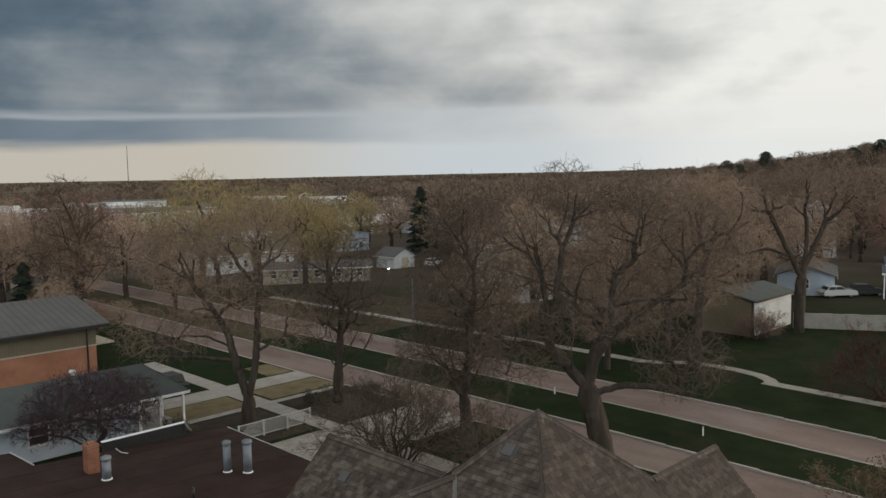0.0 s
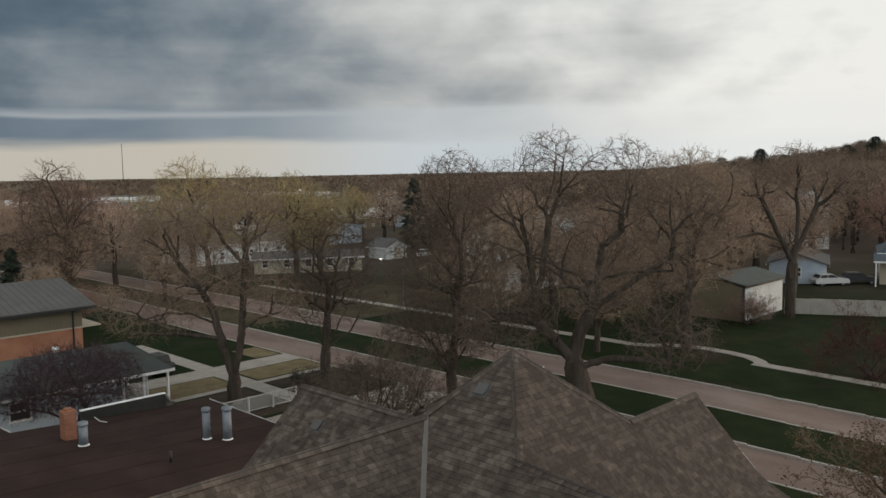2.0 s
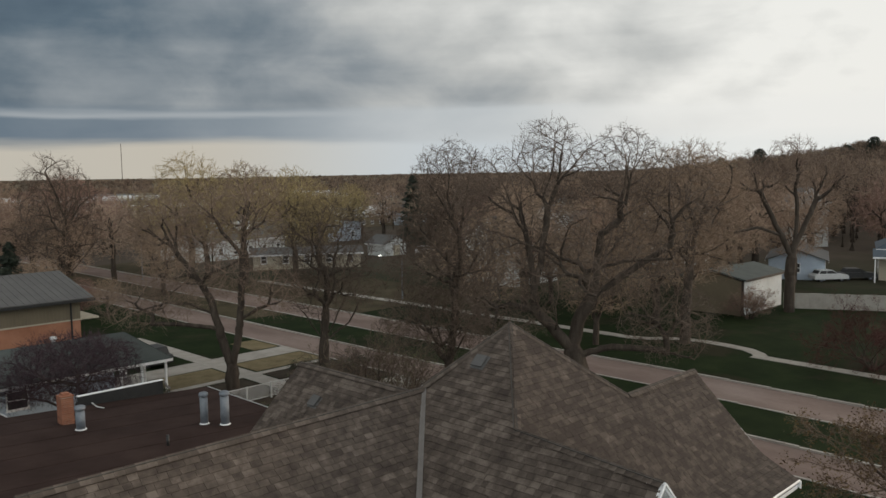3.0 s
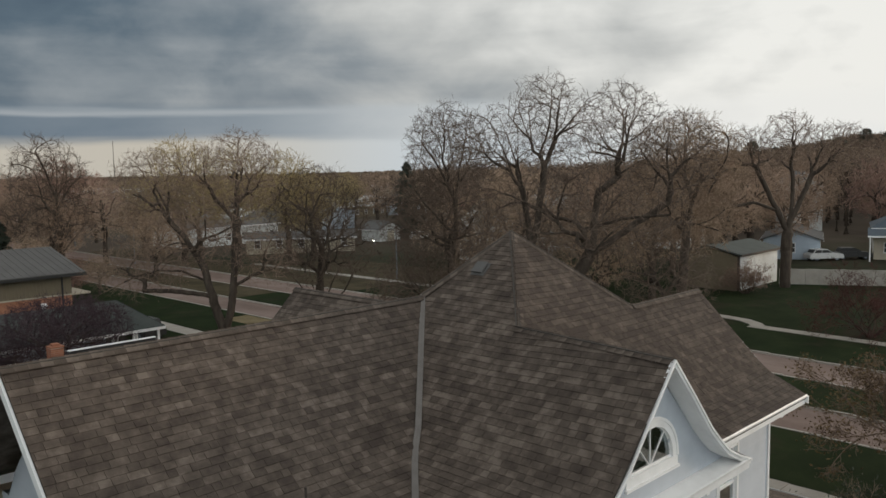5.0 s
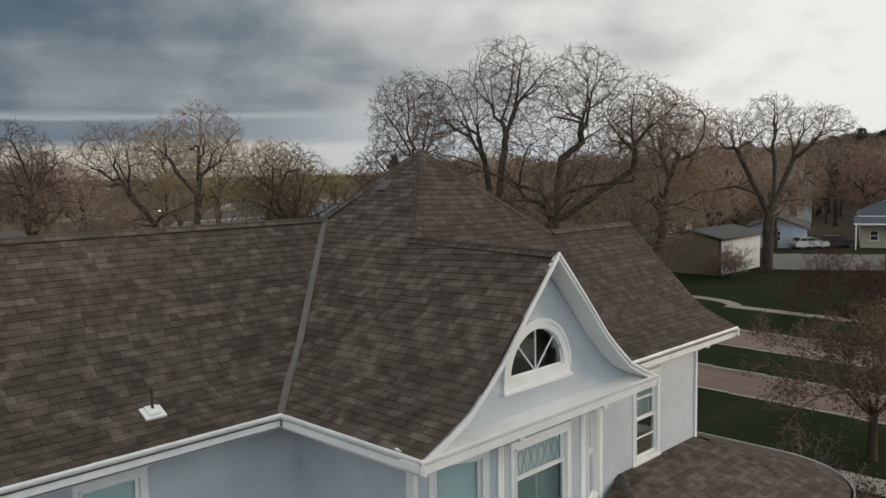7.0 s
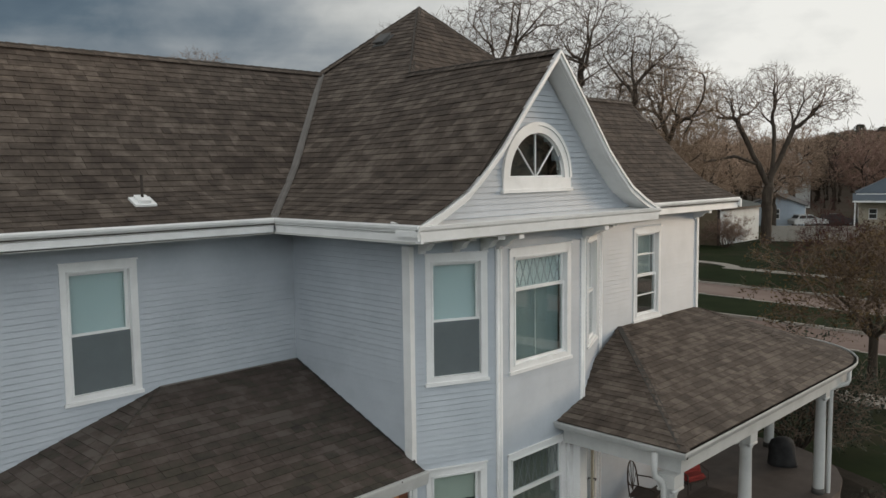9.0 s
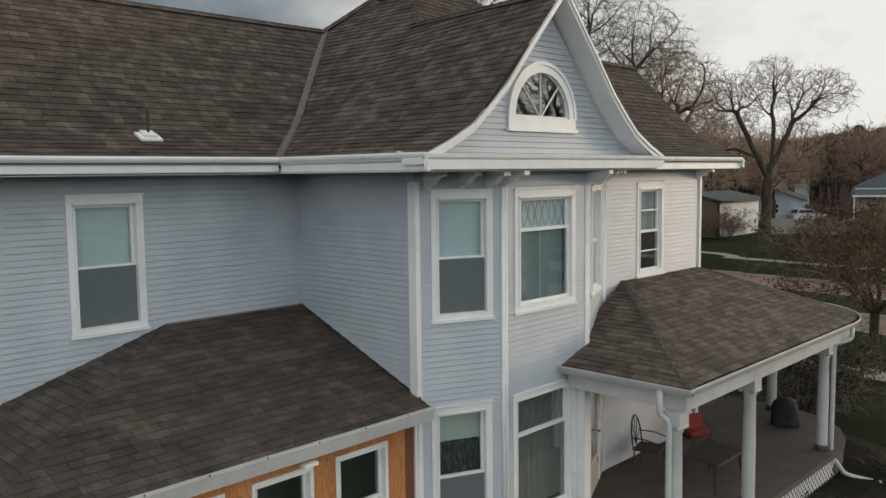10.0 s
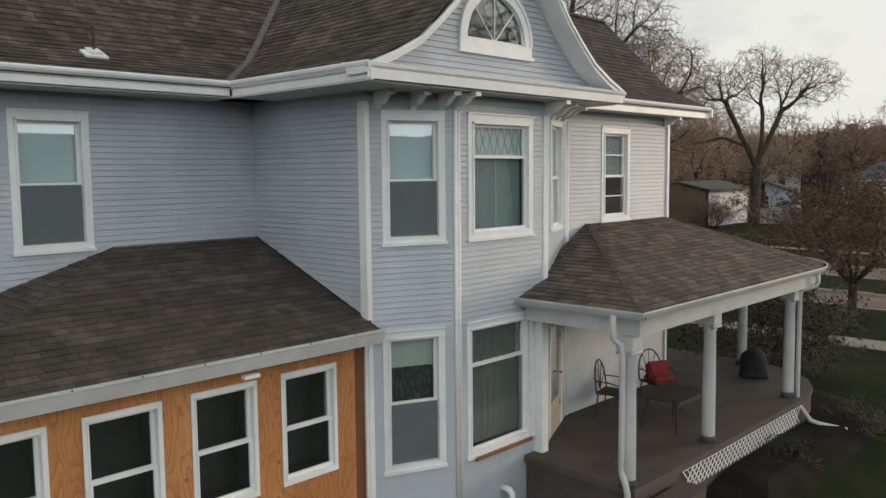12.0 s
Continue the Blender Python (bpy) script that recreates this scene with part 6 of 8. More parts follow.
lng = small_house(67.5, 98, 17, 5, 2.4, 0.8, radians(-35), CREAM_WALL, GREY_ROOF, "long low tan outbuilding", windows=True)


def car(x, y, turn, paint, label):
    """A parked car: body, cabin, wheels."""
    ob = thing("car", label, "car", (x, y, hill(x, y)))
    ob.rotation_euler = (0, 0, turn)
    side = [(-2.3, 0.35), (-2.35, 0.8), (-2.2, 0.98), (-0.9, 1.05), (1.0, 1.05), (2.1, 0.92), (2.3, 0.7), (2.3, 0.35)]
    part("body", Geo().prism([(a, -0.88, b) for a, b in side], (0, 1.76, 0)), paint, ob)
    cab = [(-1.9, 1.0), (-1.55, 1.5), (0.1, 1.52), (0.95, 1.04)]
    part("cabin", Geo().prism([(a, -0.78, b) for a, b in cab], (0, 1.56, 0)), paint, ob)
    part("windscreen", Geo().prism([(0.22, -0.68, 1.47), (0.90, -0.72, 1.09), (0.90, 0.72, 1.09), (0.22, 0.68, 1.47)], (0.012, 0, 0.02)), BLACK, ob)
    part("rear_window", Geo().prism([(-1.60, -0.68, 1.45), (-1.86, -0.72, 1.09), (-1.86, 0.72, 1.09), (-1.60, 0.68, 1.45)], (-0.02, 0, 0.012)), BLACK, ob)
    for edge, out in ((-0.78, -0.012), (0.78, 0.012)):
        for pane in (((-1.72, 1.08), (-1.48, 1.45), (-0.72, 1.46), (-0.72, 1.08)), ((-0.64, 1.08), (-0.64, 1.46), (0.08, 1.47), (0.76, 1.08))):
            part("side_window", Geo().prism([(a, edge, b) for a, b in pane], (0, out, 0)), BLACK, ob)
    for wy in (-0.62, 0.62):
        part("headlight", Geo().box(2.26, wy - 0.16, 0.66, 2.33, wy + 0.16, 0.80), GALV, ob)
    part("roof", Geo().prism([(-1.6, -0.74, 1.49), (-1.5, -0.74, 1.55), (0.05, -0.74, 1.56), (0.2, -0.74, 1.5)], (0, 1.48, 0)), paint, ob)
    for wx in (-1.45, 1.4):
        for wy in (-0.86, 0.70):
            wheel = part("wheel", Geo().tube([(wx, wy, 0.33), (wx, wy + 0.2, 0.33)], 0.33, 16), RUBBER, ob)
            part("rim", Geo().tube([(wx, wy - 0.01, 0.33), (wx, wy + 0.21, 0.33)], 0.19, 12), GALV, wheel)
    return ob


car(101.0, 28.5, radians(-40), CAR_WHITE, "white car parked between houses")
car(104.8, 26.2, radians(-50), BLACK, "dark car parked between houses")
car(94, 98, radians(20), CAR_WHITE, "white car beside a shed")
car(18.5, 51.3, radians(92), BLACK, "black car parked on a driveway")

# far town: pale sheds, shops and houses between the trees
town = random.Random(8)
for k in range(64):
    az = radians(town.uniform(44, 75) if k < 34 else town.uniform(46, 60))
    dist = town.uniform(230, 520) if k < 34 else town.uniform(150, 330)
    if dist < 165 and az > radians(63):
        dist += 60
    if dist < 230 and radians(46) < az < radians(54):
        dist += 110
    x, y = math.cos(az) * dist - 10, math.sin(az) * dist - 10
    small_house(x, y, town.uniform(9, 26), town.uniform(8, 14), town.choice((3.0, 3.4, 4.2)), town.uniform(0.8, 2.6), radians(town.choice((0, 90, 5, 85))),
                town.choice((WHITE_WALL, WHITE_WALL, CREAM_WALL, BLUE_WALL, TAN_PANEL)), town.choice((GREY_ROOF, WHITE_WALL, BROWN_ROOF, GREY_ROOF)),
                town.choice(("pale low building in the far town", "white house in the far town", "low commercial building in the far town")), windows=dist < 300)
for k in range(12):
    az, dist = radians(56 + 1.7 * k), town.uniform(290, 430)
    small_house(math.cos(az) * dist - 10, math.sin(az) * dist - 10, town.uniform(22, 46), 14, town.uniform(6.0, 9.0), 0.7, az - math.pi / 2, town.choice((WHITE_WALL, WHITE_WALL, CREAM_WALL)), town.choice((WHITE_WALL, GREY_ROOF)), "long pale commercial building in the far town", windows=False, category="building")
for k in range(44):
    az, dist = radians(town.uniform(41, 75)), town.uniform(240, 620)
    small_house(math.cos(az) * dist - 10, math.sin(az) * dist - 10, town.uniform(8, 16), town.uniform(7, 10), town.choice((3.0, 4.4, 5.6)), town.uniform(1.6, 2.8), radians(town.uniform(0, 90)), town.choice((WHITE_WALL, WHITE_WALL, CREAM_WALL)), town.choice((GREY_ROOF, WHITE_WALL, GREY_ROOF)), "pale gabled house among the far trees", windows=False)
for k in range(12):
    az = radians(town.uniform(25, 44))
    dist = town.uniform(150, 420)
    x, y = math.cos(az) * dist - 10, math.sin(az) * dist - 10
    small_house(x, y, town.uniform(8, 11), town.uniform(8, 10), town.choice((3.0, 5.6)), town.uniform(2.0, 3.2), radians(town.uniform(0, 90)), town.choice((WHITE_WALL, CREAM_WALL, BLUE_WALL)), town.choice((GREY_ROOF, BROWN_ROOF)), "house among bare trees on the slope", windows=dist < 300)


def street_lamp(x, y, h=6.0):
    z = hill(x, y)
    ob = thing("street_lamp", "lit street lamp on a slim pole", "street lamp", (x, y, z), "street lamps")
    part("pole", Geo().tube([(0, 0, -0.1), (0, 0, h), (-0.3, -0.3, h + 0.3), (-0.9, -0.9, h + 0.35)], [0.1, 0.07, 0.05, 0.04], 8), GALV, ob)
    part("lamp_head", Geo().box(-1.15, -1.15, h + 0.24, -0.8, -0.8, h + 0.38), GALV, ob)
    part("bulb", Geo().box(-1.12, -1.12, h + 0.14, -0.83, -0.83, h + 0.235), LAMP, ob)


for x, y, h in ((82.6, 97.4, 0.6), (34, 150, 6), (24, 131, 5), (48, 140, 6), (62, 128, 5), (30, 210, 7), (60, 230, 7), (16, 190, 7), (80, 240, 8), (150, 190, 6), (52, 175, 6), (70, 300, 8), (40, 260, 7)):
    street_lamp(x, y, h)
for x, y in ((37.3, 14.2), (38.8, 27.4)):
    marker = thing("marker_post", "short white marker post on the grass strip", "post", (x, y, hill(x, y)), "marker posts")
    part("post", Geo().tube([(0, 0, -0.1), (0, 0, 0.62)], 0.05, 8), TRIM, marker)
    part("cap", Geo().tube([(0, 0, 0.62), (0, 0, 0.68)], [0.06, 0.02], 8), GALV, marker)
for x, y, h in ((54.3, 60.5, 5.0), (42.6, 104.3, 5.4)):
    pole = thing("utility_pole", "thin pale bare pole beside the street", "pole", (x, y, hill(x, y)), "utility poles")
    part("pole", Geo().tube([(0, 0, -0.2), (0, 0, h)], [0.09, 0.06], 8), GALV, pole)
mast = thing("radio_mast", "thin radio mast on the far plain", "mast", (994, 2278, 0))
part("mast_pole", Geo().tube([(0, 0, 0), (0, 0, 108)], [1.1, 0.7], 4), IRON, mast)


# ================= trees =================
class Wood:
    """Grows limbs as chains of tapered segments: thick ones for the trunk mesh, thin ones for the crown."""

    def __init__(self, seed, split=0.045, twig=0.012, rise=0.05, wander=0.2, fork=(28, 56), shrink=0.72, dense=1.0, least=0.017, spray=1.0):
        self.rng = random.Random(seed)
        self.split, self.twig, self.rise, self.wander, self.fork, self.shrink, self.dense, self.least, self.spray = split, twig, rise, wander, fork, shrink, dense, least, spray
        self.thick, self.thin, self.hair = [], [], []

    def bent(self, d, degrees):
        side = d.orthogonal().normalized()
        side.rotate(Matrix.Rotation(self.rng.uniform(0, 2 * math.pi), 3, d))
        return (d * math.cos(radians(degrees)) + side * math.sin(radians(degrees))).normalized()

    def twigs(self, p, d, r, many):
        """Sprays of fine shoots."""
        rng, t = self.rng, self.twig
        for _ in range(many):
            e = self.bent(d, rng.uniform(10, 62))
            e = (e + Z * self.rise * 0.4).normalized()
            n = rng.uniform(0.4, 1.0) * self.spray
            mid = p + e * n * 0.5
            self.hair.append((p, t, mid, t * 0.8))
            for k in range(3):
                f = self.bent(e, rng.uniform(8, 48))
                at = p + e * n * (0.5 if k < 2 else 0.28)
                self.hair.append((at, t * 0.75, at + f * n * rng.uniform(0.35, 0.65), t * 0.4))

    def limb(self, p, d, length, r, depth=0):
        """One limb, its side shoots and its forks."""
        rng = self.rng
        steps = max(2, int(length / 0.8)) if r > 0.05 else 2
        p, d = Vector(p), Vector(d).normalized()
        end = r * 0.80
        for k in range(steps):
            q = p + d * (length / steps)
            ra, rb = r + (end - r) * k / steps, r + (end - r) * (k + 1) / steps
            (self.thick if ra > self.split else self.thin).append((p, ra, q, rb))
            p = q
            d = (d + Vector((rng.gauss(0, 1), rng.gauss(0, 1), rng.gauss(0, 0.8))) * self.wander * 0.62 + Z * (self.rise if depth < 4 else self.rise * 0.2)).normalized()
            if depth > 0 and r > self.least * 1.5 and k < steps - 1 and rng.random() < 0.55 * self.dense:
                self.limb(p, self.bent(d, rng.uniform(35, 65)), length * rng.uniform(0.45, 0.7), rb * rng.uniform(0.35, 0.5), depth + 2)
            elif depth > 1 and rng.random() < 0.75 * self.dense:
                self.twigs(p, d, rb, 2)
        if end < self.least or depth > 11:
            self.twigs(p, d, end, max(1, round(4.5 * self.dense)))
            return
        first = rng.uniform(*self.fork)
        self.limb(p, self.bent(d, first * 0.55), length * rng.uniform(0.70, 0.92), end * rng.uniform(0.80, 0.92), depth + 1)
        self.limb(p, self.bent(d, first), length * rng.uniform(0.58, 0.82), end * rng.uniform(0.62, 0.78), depth + 1)
        if rng.random() < 0.35:
            self.limb(p, self.bent(d, first * 1.2), length * rng.uniform(0.5, 0.7), end * rng.uniform(0.45, 0.6), depth + 2)

    def bole(self, path, radii):
        """A given run of trunk."""
        for (a, ra), (b, rb) in zip(zip(path, radii), zip(path[1:], radii[1:])):
            self.thick.append((Vector(a), ra, Vector(b), rb))


def tubes(segments, sides):
    """All segments as open tapered prisms, in arrays."""
    if not segments:
        return Geo().mesh("empty", BARK)
    a = np.array([s[0] for s in segments], dtype=float)
    b = np.array([s[2] for s in segments], dtype=float)
    ra, rb = np.array([s[1] for s in segments]), np.array([s[3] for s in segments])
    d = b - a
    long = np.linalg.norm(d, axis=1, keepdims=True)
    d = d / np.maximum(long, 1e-6)
    a = a - d * np.minimum(ra[:, None] * 0.5, 0.09)
    b = b + d * np.minimum(rb[:, None] * 0.4, 0.07)
    other = np.where(np.abs(d[:, 2:3]) < 0.9, np.array([[0.0, 0.0, 1.0]]), np.array([[1.0, 0.0, 0.0]]))
    u = np.cross(d, other)
    u /= np.maximum(np.linalg.norm(u, axis=1, keepdims=True), 1e-6)
    w = np.cross(d, u)
    ang = 2 * np.pi * np.arange(sides) / sides
    ring = u[:, None, :] * np.cos(ang)[None, :, None] + w[:, None, :] * np.sin(ang)[None, :, None]
    lo, hi = a[:, None, :] + ring * ra[:, None, None], b[:, None, :] + ring * rb[:, None, None]
    verts = np.concatenate([lo, hi], axis=1).reshape(-1, 3)
    base = (np.arange(len(a)) * 2 * sides)[:, None]
    k = np.arange(sides)
    quad = np.stack([k, (k + 1) % sides, (k + 1) % sides + sides, k + sides], axis=1)
    faces = (base[:, :, None] + quad[None]).reshape(-1, 4)
    return verts, faces


def blades(a, b, half, rng):
    """Fine shoots as slender three-cornered blades turned every way, from roots a to tips b."""
    d = b - a
    u = np.cross(d, rng.normal(0, 1, d.shape))
    u /= np.maximum(np.linalg.norm(u, axis=1, keepdims=True), 1e-6)
    w = np.reshape(half, (-1, 1)) * np.ones((len(a), 1))
    verts = np.stack([a - u * w, a + u * w, b], axis=1).reshape(-1, 3)
    return verts, np.arange(len(a) * 3).reshape(-1, 3)


def triangles(faces):
    return np.concatenate([faces[:, (0, 1, 2)], faces[:, (0, 2, 3)]])


def crown_mesh(wood):
    """Branches as tubes and shoots as blades, in one mesh."""
    v, f = tubes(wood.thin, 3)
    f = triangles(f)
    if len(wood.hair):
        rng = np.random.default_rng(1)
        a, b = np.array([s[0] for s in wood.hair], dtype=float), np.array([s[2] for s in wood.hair], dtype=float)
        w, g = blades(a, b, np.array([s[1] for s in wood.hair]), rng)
        v, f = np.concatenate([v, w]), np.concatenate([f, g + len(v)])
    return v, f


def quick_mesh(name, verts, faces, material, smooth=False):
    """A mesh of quads or triangles straight from arrays."""
    me = bpy.data.meshes.new(name)
    n = faces.shape[1]
    me.vertices.add(len(verts))
    me.vertices.foreach_set("co", np.asarray(verts, dtype=np.float32).ravel())
    me.loops.add(faces.size)
    me.loops.foreach_set("vertex_index", faces.astype(np.int32).ravel())
    me.polygons.add(len(faces))
    me.polygons.foreach_set("loop_start", np.arange(0, faces.size, n, dtype=np.int32))
    me.polygons.foreach_set("use_smooth", np.full(len(faces), smooth))
    me.materials.append(material)
    me.update(calc_edges=True)
    return me


def leaves(wood, count, size, seed, low=0.0):
    """Small bent leaf quads among the twigs."""
    rng = np.random.default_rng(seed)
    ends = np.array([s[2] for s in wood.hair], dtype=float)
    ends = ends[ends[:, 2] > low]
    p = ends[rng.integers(0, len(ends), count)] + rng.normal(0, size * 1.5, (count, 3))
    u, w = rng.normal(0, 1, (count, 3)), rng.normal(0, 1, (count, 3))
    u /= np.linalg.norm(u, axis=1, keepdims=True)
    w -= u * np.sum(u * w, axis=1, keepdims=True)
    w /= np.linalg.norm(w, axis=1, keepdims=True)
    s = size * rng.uniform(0.5, 1.2, (count, 1))
    verts = np.stack([p - u * s, p + w * s * 0.45, p + u * s, p - w * s * 0.45], axis=1).reshape(-1, 3)
    return verts, np.arange(count * 4).reshape(-1, 4)


def plant(name, wood, at, label, bark=None, twig=None, group="", leaf=None, category="tree"):
    """A tree as a thing: trunk and crown."""
    tree = thing(name, label, category, at, group)
    if wood.thick:
        part("trunk", quick_mesh("trunk", *tubes(wood.thick, 7), bark or BARK, True), None, tree)
    part("crown", quick_mesh("crown", *crown_mesh(wood), twig or TWIG), None, tree)
    if leaf:
        part("foliage", quick_mesh("foliage", *leaf[0], leaf[1]), None, tree)
    return tree


RIGHT, DEEP = Vector((0.707, -0.707, 0)), Vector((0.707, 0.707, 0))


def spot(r, d, u):
    return RIGHT * r + DEEP * d + Z * u


def unit(a):
    return a / np.maximum(np.linalg.norm(a, axis=1, keepdims=True), 1e-6)


class Crown:
    """A bare tree that grows into its crown: branches reach step by step for points strewn through the lobes, thicken by what they carry and end in sprays of shoots."""

    def __init__(self, seed, stems, lobes, count, base, tip=0.010, split=0.045, step=0.33, kill=0.32, sprays=2, spray=0.55, shoot=0.010, droop=0.0, rise=0.12, low=2.0, sides=7, fine=3, limbs=60):
        rng = np.random.default_rng(seed)
        self.rng, self.sides = rng, sides
        pos, up = [], []
        for stem in stems:
            pts = [np.array(p, dtype=float) for p in stem]
            near = -1
            if pos:
                near = int(np.argmin([np.linalg.norm(q - pts[0]) for q in pos]))
                pts = pts[1:]
            for p in pts:
                last = pos[near] if near >= 0 else p
                n = max(1, round(float(np.linalg.norm(p - last)) / step))
                for k in range(1, n + 1):
                    pos.append(last + (p - last) * k / n + rng.normal(0, 0.025, 3) * (near >= 0))
                    up.append(near)
                    near = len(pos) - 1
        first_stem = sum(max(1, round(float(np.linalg.norm(np.array(q, dtype=float) - np.array(p, dtype=float))) / step)) for p, q in zip(stems[0], stems[0][1:]))
        right, deep = np.array(RIGHT), np.array(DEEP)
        aim = [np.array((0.0, 0.0, 1.0)) if u < 0 else (p - pos[u]) / max(float(np.linalg.norm(p - pos[u])), 1e-3) for p, u in zip(pos, up)]
        focus = np.array((0, 0, low - 7.0))

        def run_to(near, goal):
            """A nearly straight branch from a node to a place; returns its last node."""
            start = pos[near]
            n = max(1, round(float(np.linalg.norm(goal - start)) / step))
            bow = rng.normal(0, 0.05, 3) * float(np.linalg.norm(goal - start))
            for k in range(1, n + 1):
                t = k / n
                p = start + (goal - start) * t + bow * 4 * t * (1 - t) + rng.normal(0, 0.02, 3)
                aim.append((p - pos[near]) / max(float(np.linalg.norm(p - pos[near])), 1e-3))
                pos.append(p)
                up.append(near)
                near = len(pos) - 1
            return near

        def fan(near, ends):
            """Limbs part early and spread in forks towards the ends."""
            if len(ends) == 1:
                run_to(near, pos[near] + (ends[0] - pos[near]) * 0.9)
                return
            gap = ends.mean(axis=0) - pos[near]
            near = run_to(near, pos[near] + gap * rng.uniform(0.16, 0.32) + rng.normal(0, 0.04, 3) * float(np.linalg.norm(gap)))
            spread = unit(ends - pos[near])
            spread = spread - spread.mean(axis=0)
            along = spread @ np.linalg.svd(spread, full_matrices=False)[2][0]
            left = along <= np.quantile(along, rng.uniform(0.35, 0.6))
            if left.all() or not left.any():
                left = np.arange(len(ends)) < len(ends) // 2
            fan(near, ends[left])
            fan(near, ends[~left])

        for c, size, share in lobes:
            c = np.array(c, dtype=float)
            n = max(4, min(26, round(limbs * share)))
            q = unit(rng.normal(0, 1, (n, 3)) + np.array((0, 0, 0.55))) * rng.uniform(0.75, 1.0, (n, 1))
            ends = c + q[:, :1] * size[0] * right + q[:, 1:2] * size[1] * deep + q[:, 2:] * np.array((0, 0, size[2]))
            ends = ends[ends[:, 2] > low]
            have = np.array(pos)
            cost = np.linalg.norm(have - (c - np.array((0, 0, 0.8 * size[2]))), axis=1) + np.where(have[:, 2] < low * 0.75, 50.0, 0.0)
            fan(int(cost.argmin()), ends)
        # branches between the limbs, then the fine wood
        for share_of, gap in ((0.07, 1.0), (1.0, kill)):
            goals = []
            for c, size, share in lobes:
                n = max(4, int(count * share * share_of))
                q = unit(rng.normal(0, 1, (n, 3))) * rng.random((n, 1)) ** 0.36
                goals.append(np.array(c, dtype=float) + q[:, :1] * size[0] * right + q[:, 1:2] * size[1] * deep + q[:, 2:] * np.array((0, 0, size[2])))
            goals = np.concatenate(goals)
            goals = goals[goals[:, 2] > low]
            have = np.array(pos)
            near, dist = np.zeros(len(goals), dtype=int), np.full(len(goals), 1e6)
            for lo in range(0, len(pos), 400):
                far = np.where(have[None, lo:lo + 400, 2] < low, 1e6, np.linalg.norm(goals[:, None] - have[None, lo:lo + 400], axis=2))
                closer = far.min(axis=1) < dist
                near, dist = np.where(closer, lo + far.argmin(axis=1), near), np.minimum(dist, far.min(axis=1))
            live = dist > gap
            goals, near, dist = goals[live], near[live], dist[live]
            for _ in range(60):
                if not len(goals):
                    break
                where = np.array(pos)
                pull = np.zeros((len(pos), 3))
                np.add.at(pull, near, unit(goals - where[near]))
                grow = np.unique(near)
                way = unit(unit(pull[grow]) + 0.35 * np.array(aim)[grow] + 0.3 * unit(where[grow] - focus) + rng.normal(0, 0.10, (len(grow), 3)) + np.array((0, 0, rise)))
                fresh = where[grow] + way * step
                first = len(pos)
                pos += list(fresh)
                aim += list(way)
                up += [int(k) for k in grow]
                new_far = np.linalg.norm(goals[:, None] - fresh[None], axis=2)
                better = new_far.min(axis=1) < dist
                near = np.where(better, first + new_far.argmin(axis=1), near)
                dist = np.where(better, new_far.min(axis=1), dist)
                keep = (dist > gap) & (better | (rng.random(len(goals)) < 0.85))
                goals, near, dist = goals[keep], near[keep], dist[keep]
        n = len(pos)
        have, up = np.array(pos), np.array(up)
        load = np.ones(n)
        carried = np.zeros(n)
        for k in range(n - 1, 0, -1):
            load[k] = max(carried[k], 1.0)
            carried[up[k]] += load[k]
        load[0] = max(carried[0], 2.0)
        rad = tip * load ** (math.log(base / tip) / math.log(load[0]))
        rad[:first_stem] *= 1.2
        self.thick, self.thin = [], []
        for k in range(1, n):
            u = up[k]
            (self.thick if rad[k] > split else self.thin).append((have[u], min(rad[u], rad[k] * 1.3), have[k], rad[k]))
        self.thick.append((have[0] - np.array((0, 0, 0.25)), base * 1.35, have[0] + np.array((0, 0, 0.6)), base * 0.99))
        # shoots along the outer branches
        outer = np.flatnonzero((rad < tip * 2.6) & (np.arange(n) > 0))
        p = np.repeat(have[outer], sprays, axis=0)
        along = np.repeat(unit(have[outer] - have[up[outer]]), sprays, axis=0)
        d = unit(along + rng.normal(0, 0.55, p.shape) + np.array((0, 0, 0.08 - droop)))
        size = spray * rng.uniform(0.45, 1.2, (len(p), 1))
        roots, tops, half = [p], [p + d * size], [np.full(len(p), shoot)]
        for many, kept, wild, width in ((fine, 0.6, 0.5, 0.8),):
            src, e, s0 = np.repeat(p, many, axis=0), np.repeat(d, many, axis=0), np.repeat(size, many, axis=0)
            src = src + e * s0 * rng.uniform(0.15, 0.8, (len(src), 1))
            f = unit(e + rng.normal(0, wild, e.shape) + np.array((0, 0, -droop)))
            roots.append(src)
            tops.append(src + f * s0 * kept * rng.uniform(0.6, 1.25, (len(src), 1)))
            half.append(np.full(len(src), shoot * width))
        self.a, self.b, self.half = np.concatenate(roots), np.concatenate(tops), np.concatenate(half)

    def trunk_mesh(self):
        return tubes(self.thick, self.sides)

    def crown_mesh(self):
        v, f = tubes(self.thin, 3)
        w, g = blades(self.a, self.b, self.half, self.rng)
        return np.concatenate([v, w]), np.concatenate([triangles(f), g + len(v)])


def raise_tree(name, tree, at, label, bark, twig, group=""):
    ob = thing(name, label, "tree", at, group)
    part("trunk", quick_mesh("trunk", *tree.trunk_mesh(), bark, True), None, ob)
    part("crown", quick_mesh("crown", *tree.crown_mesh(), twig), None, ob)
    return ob


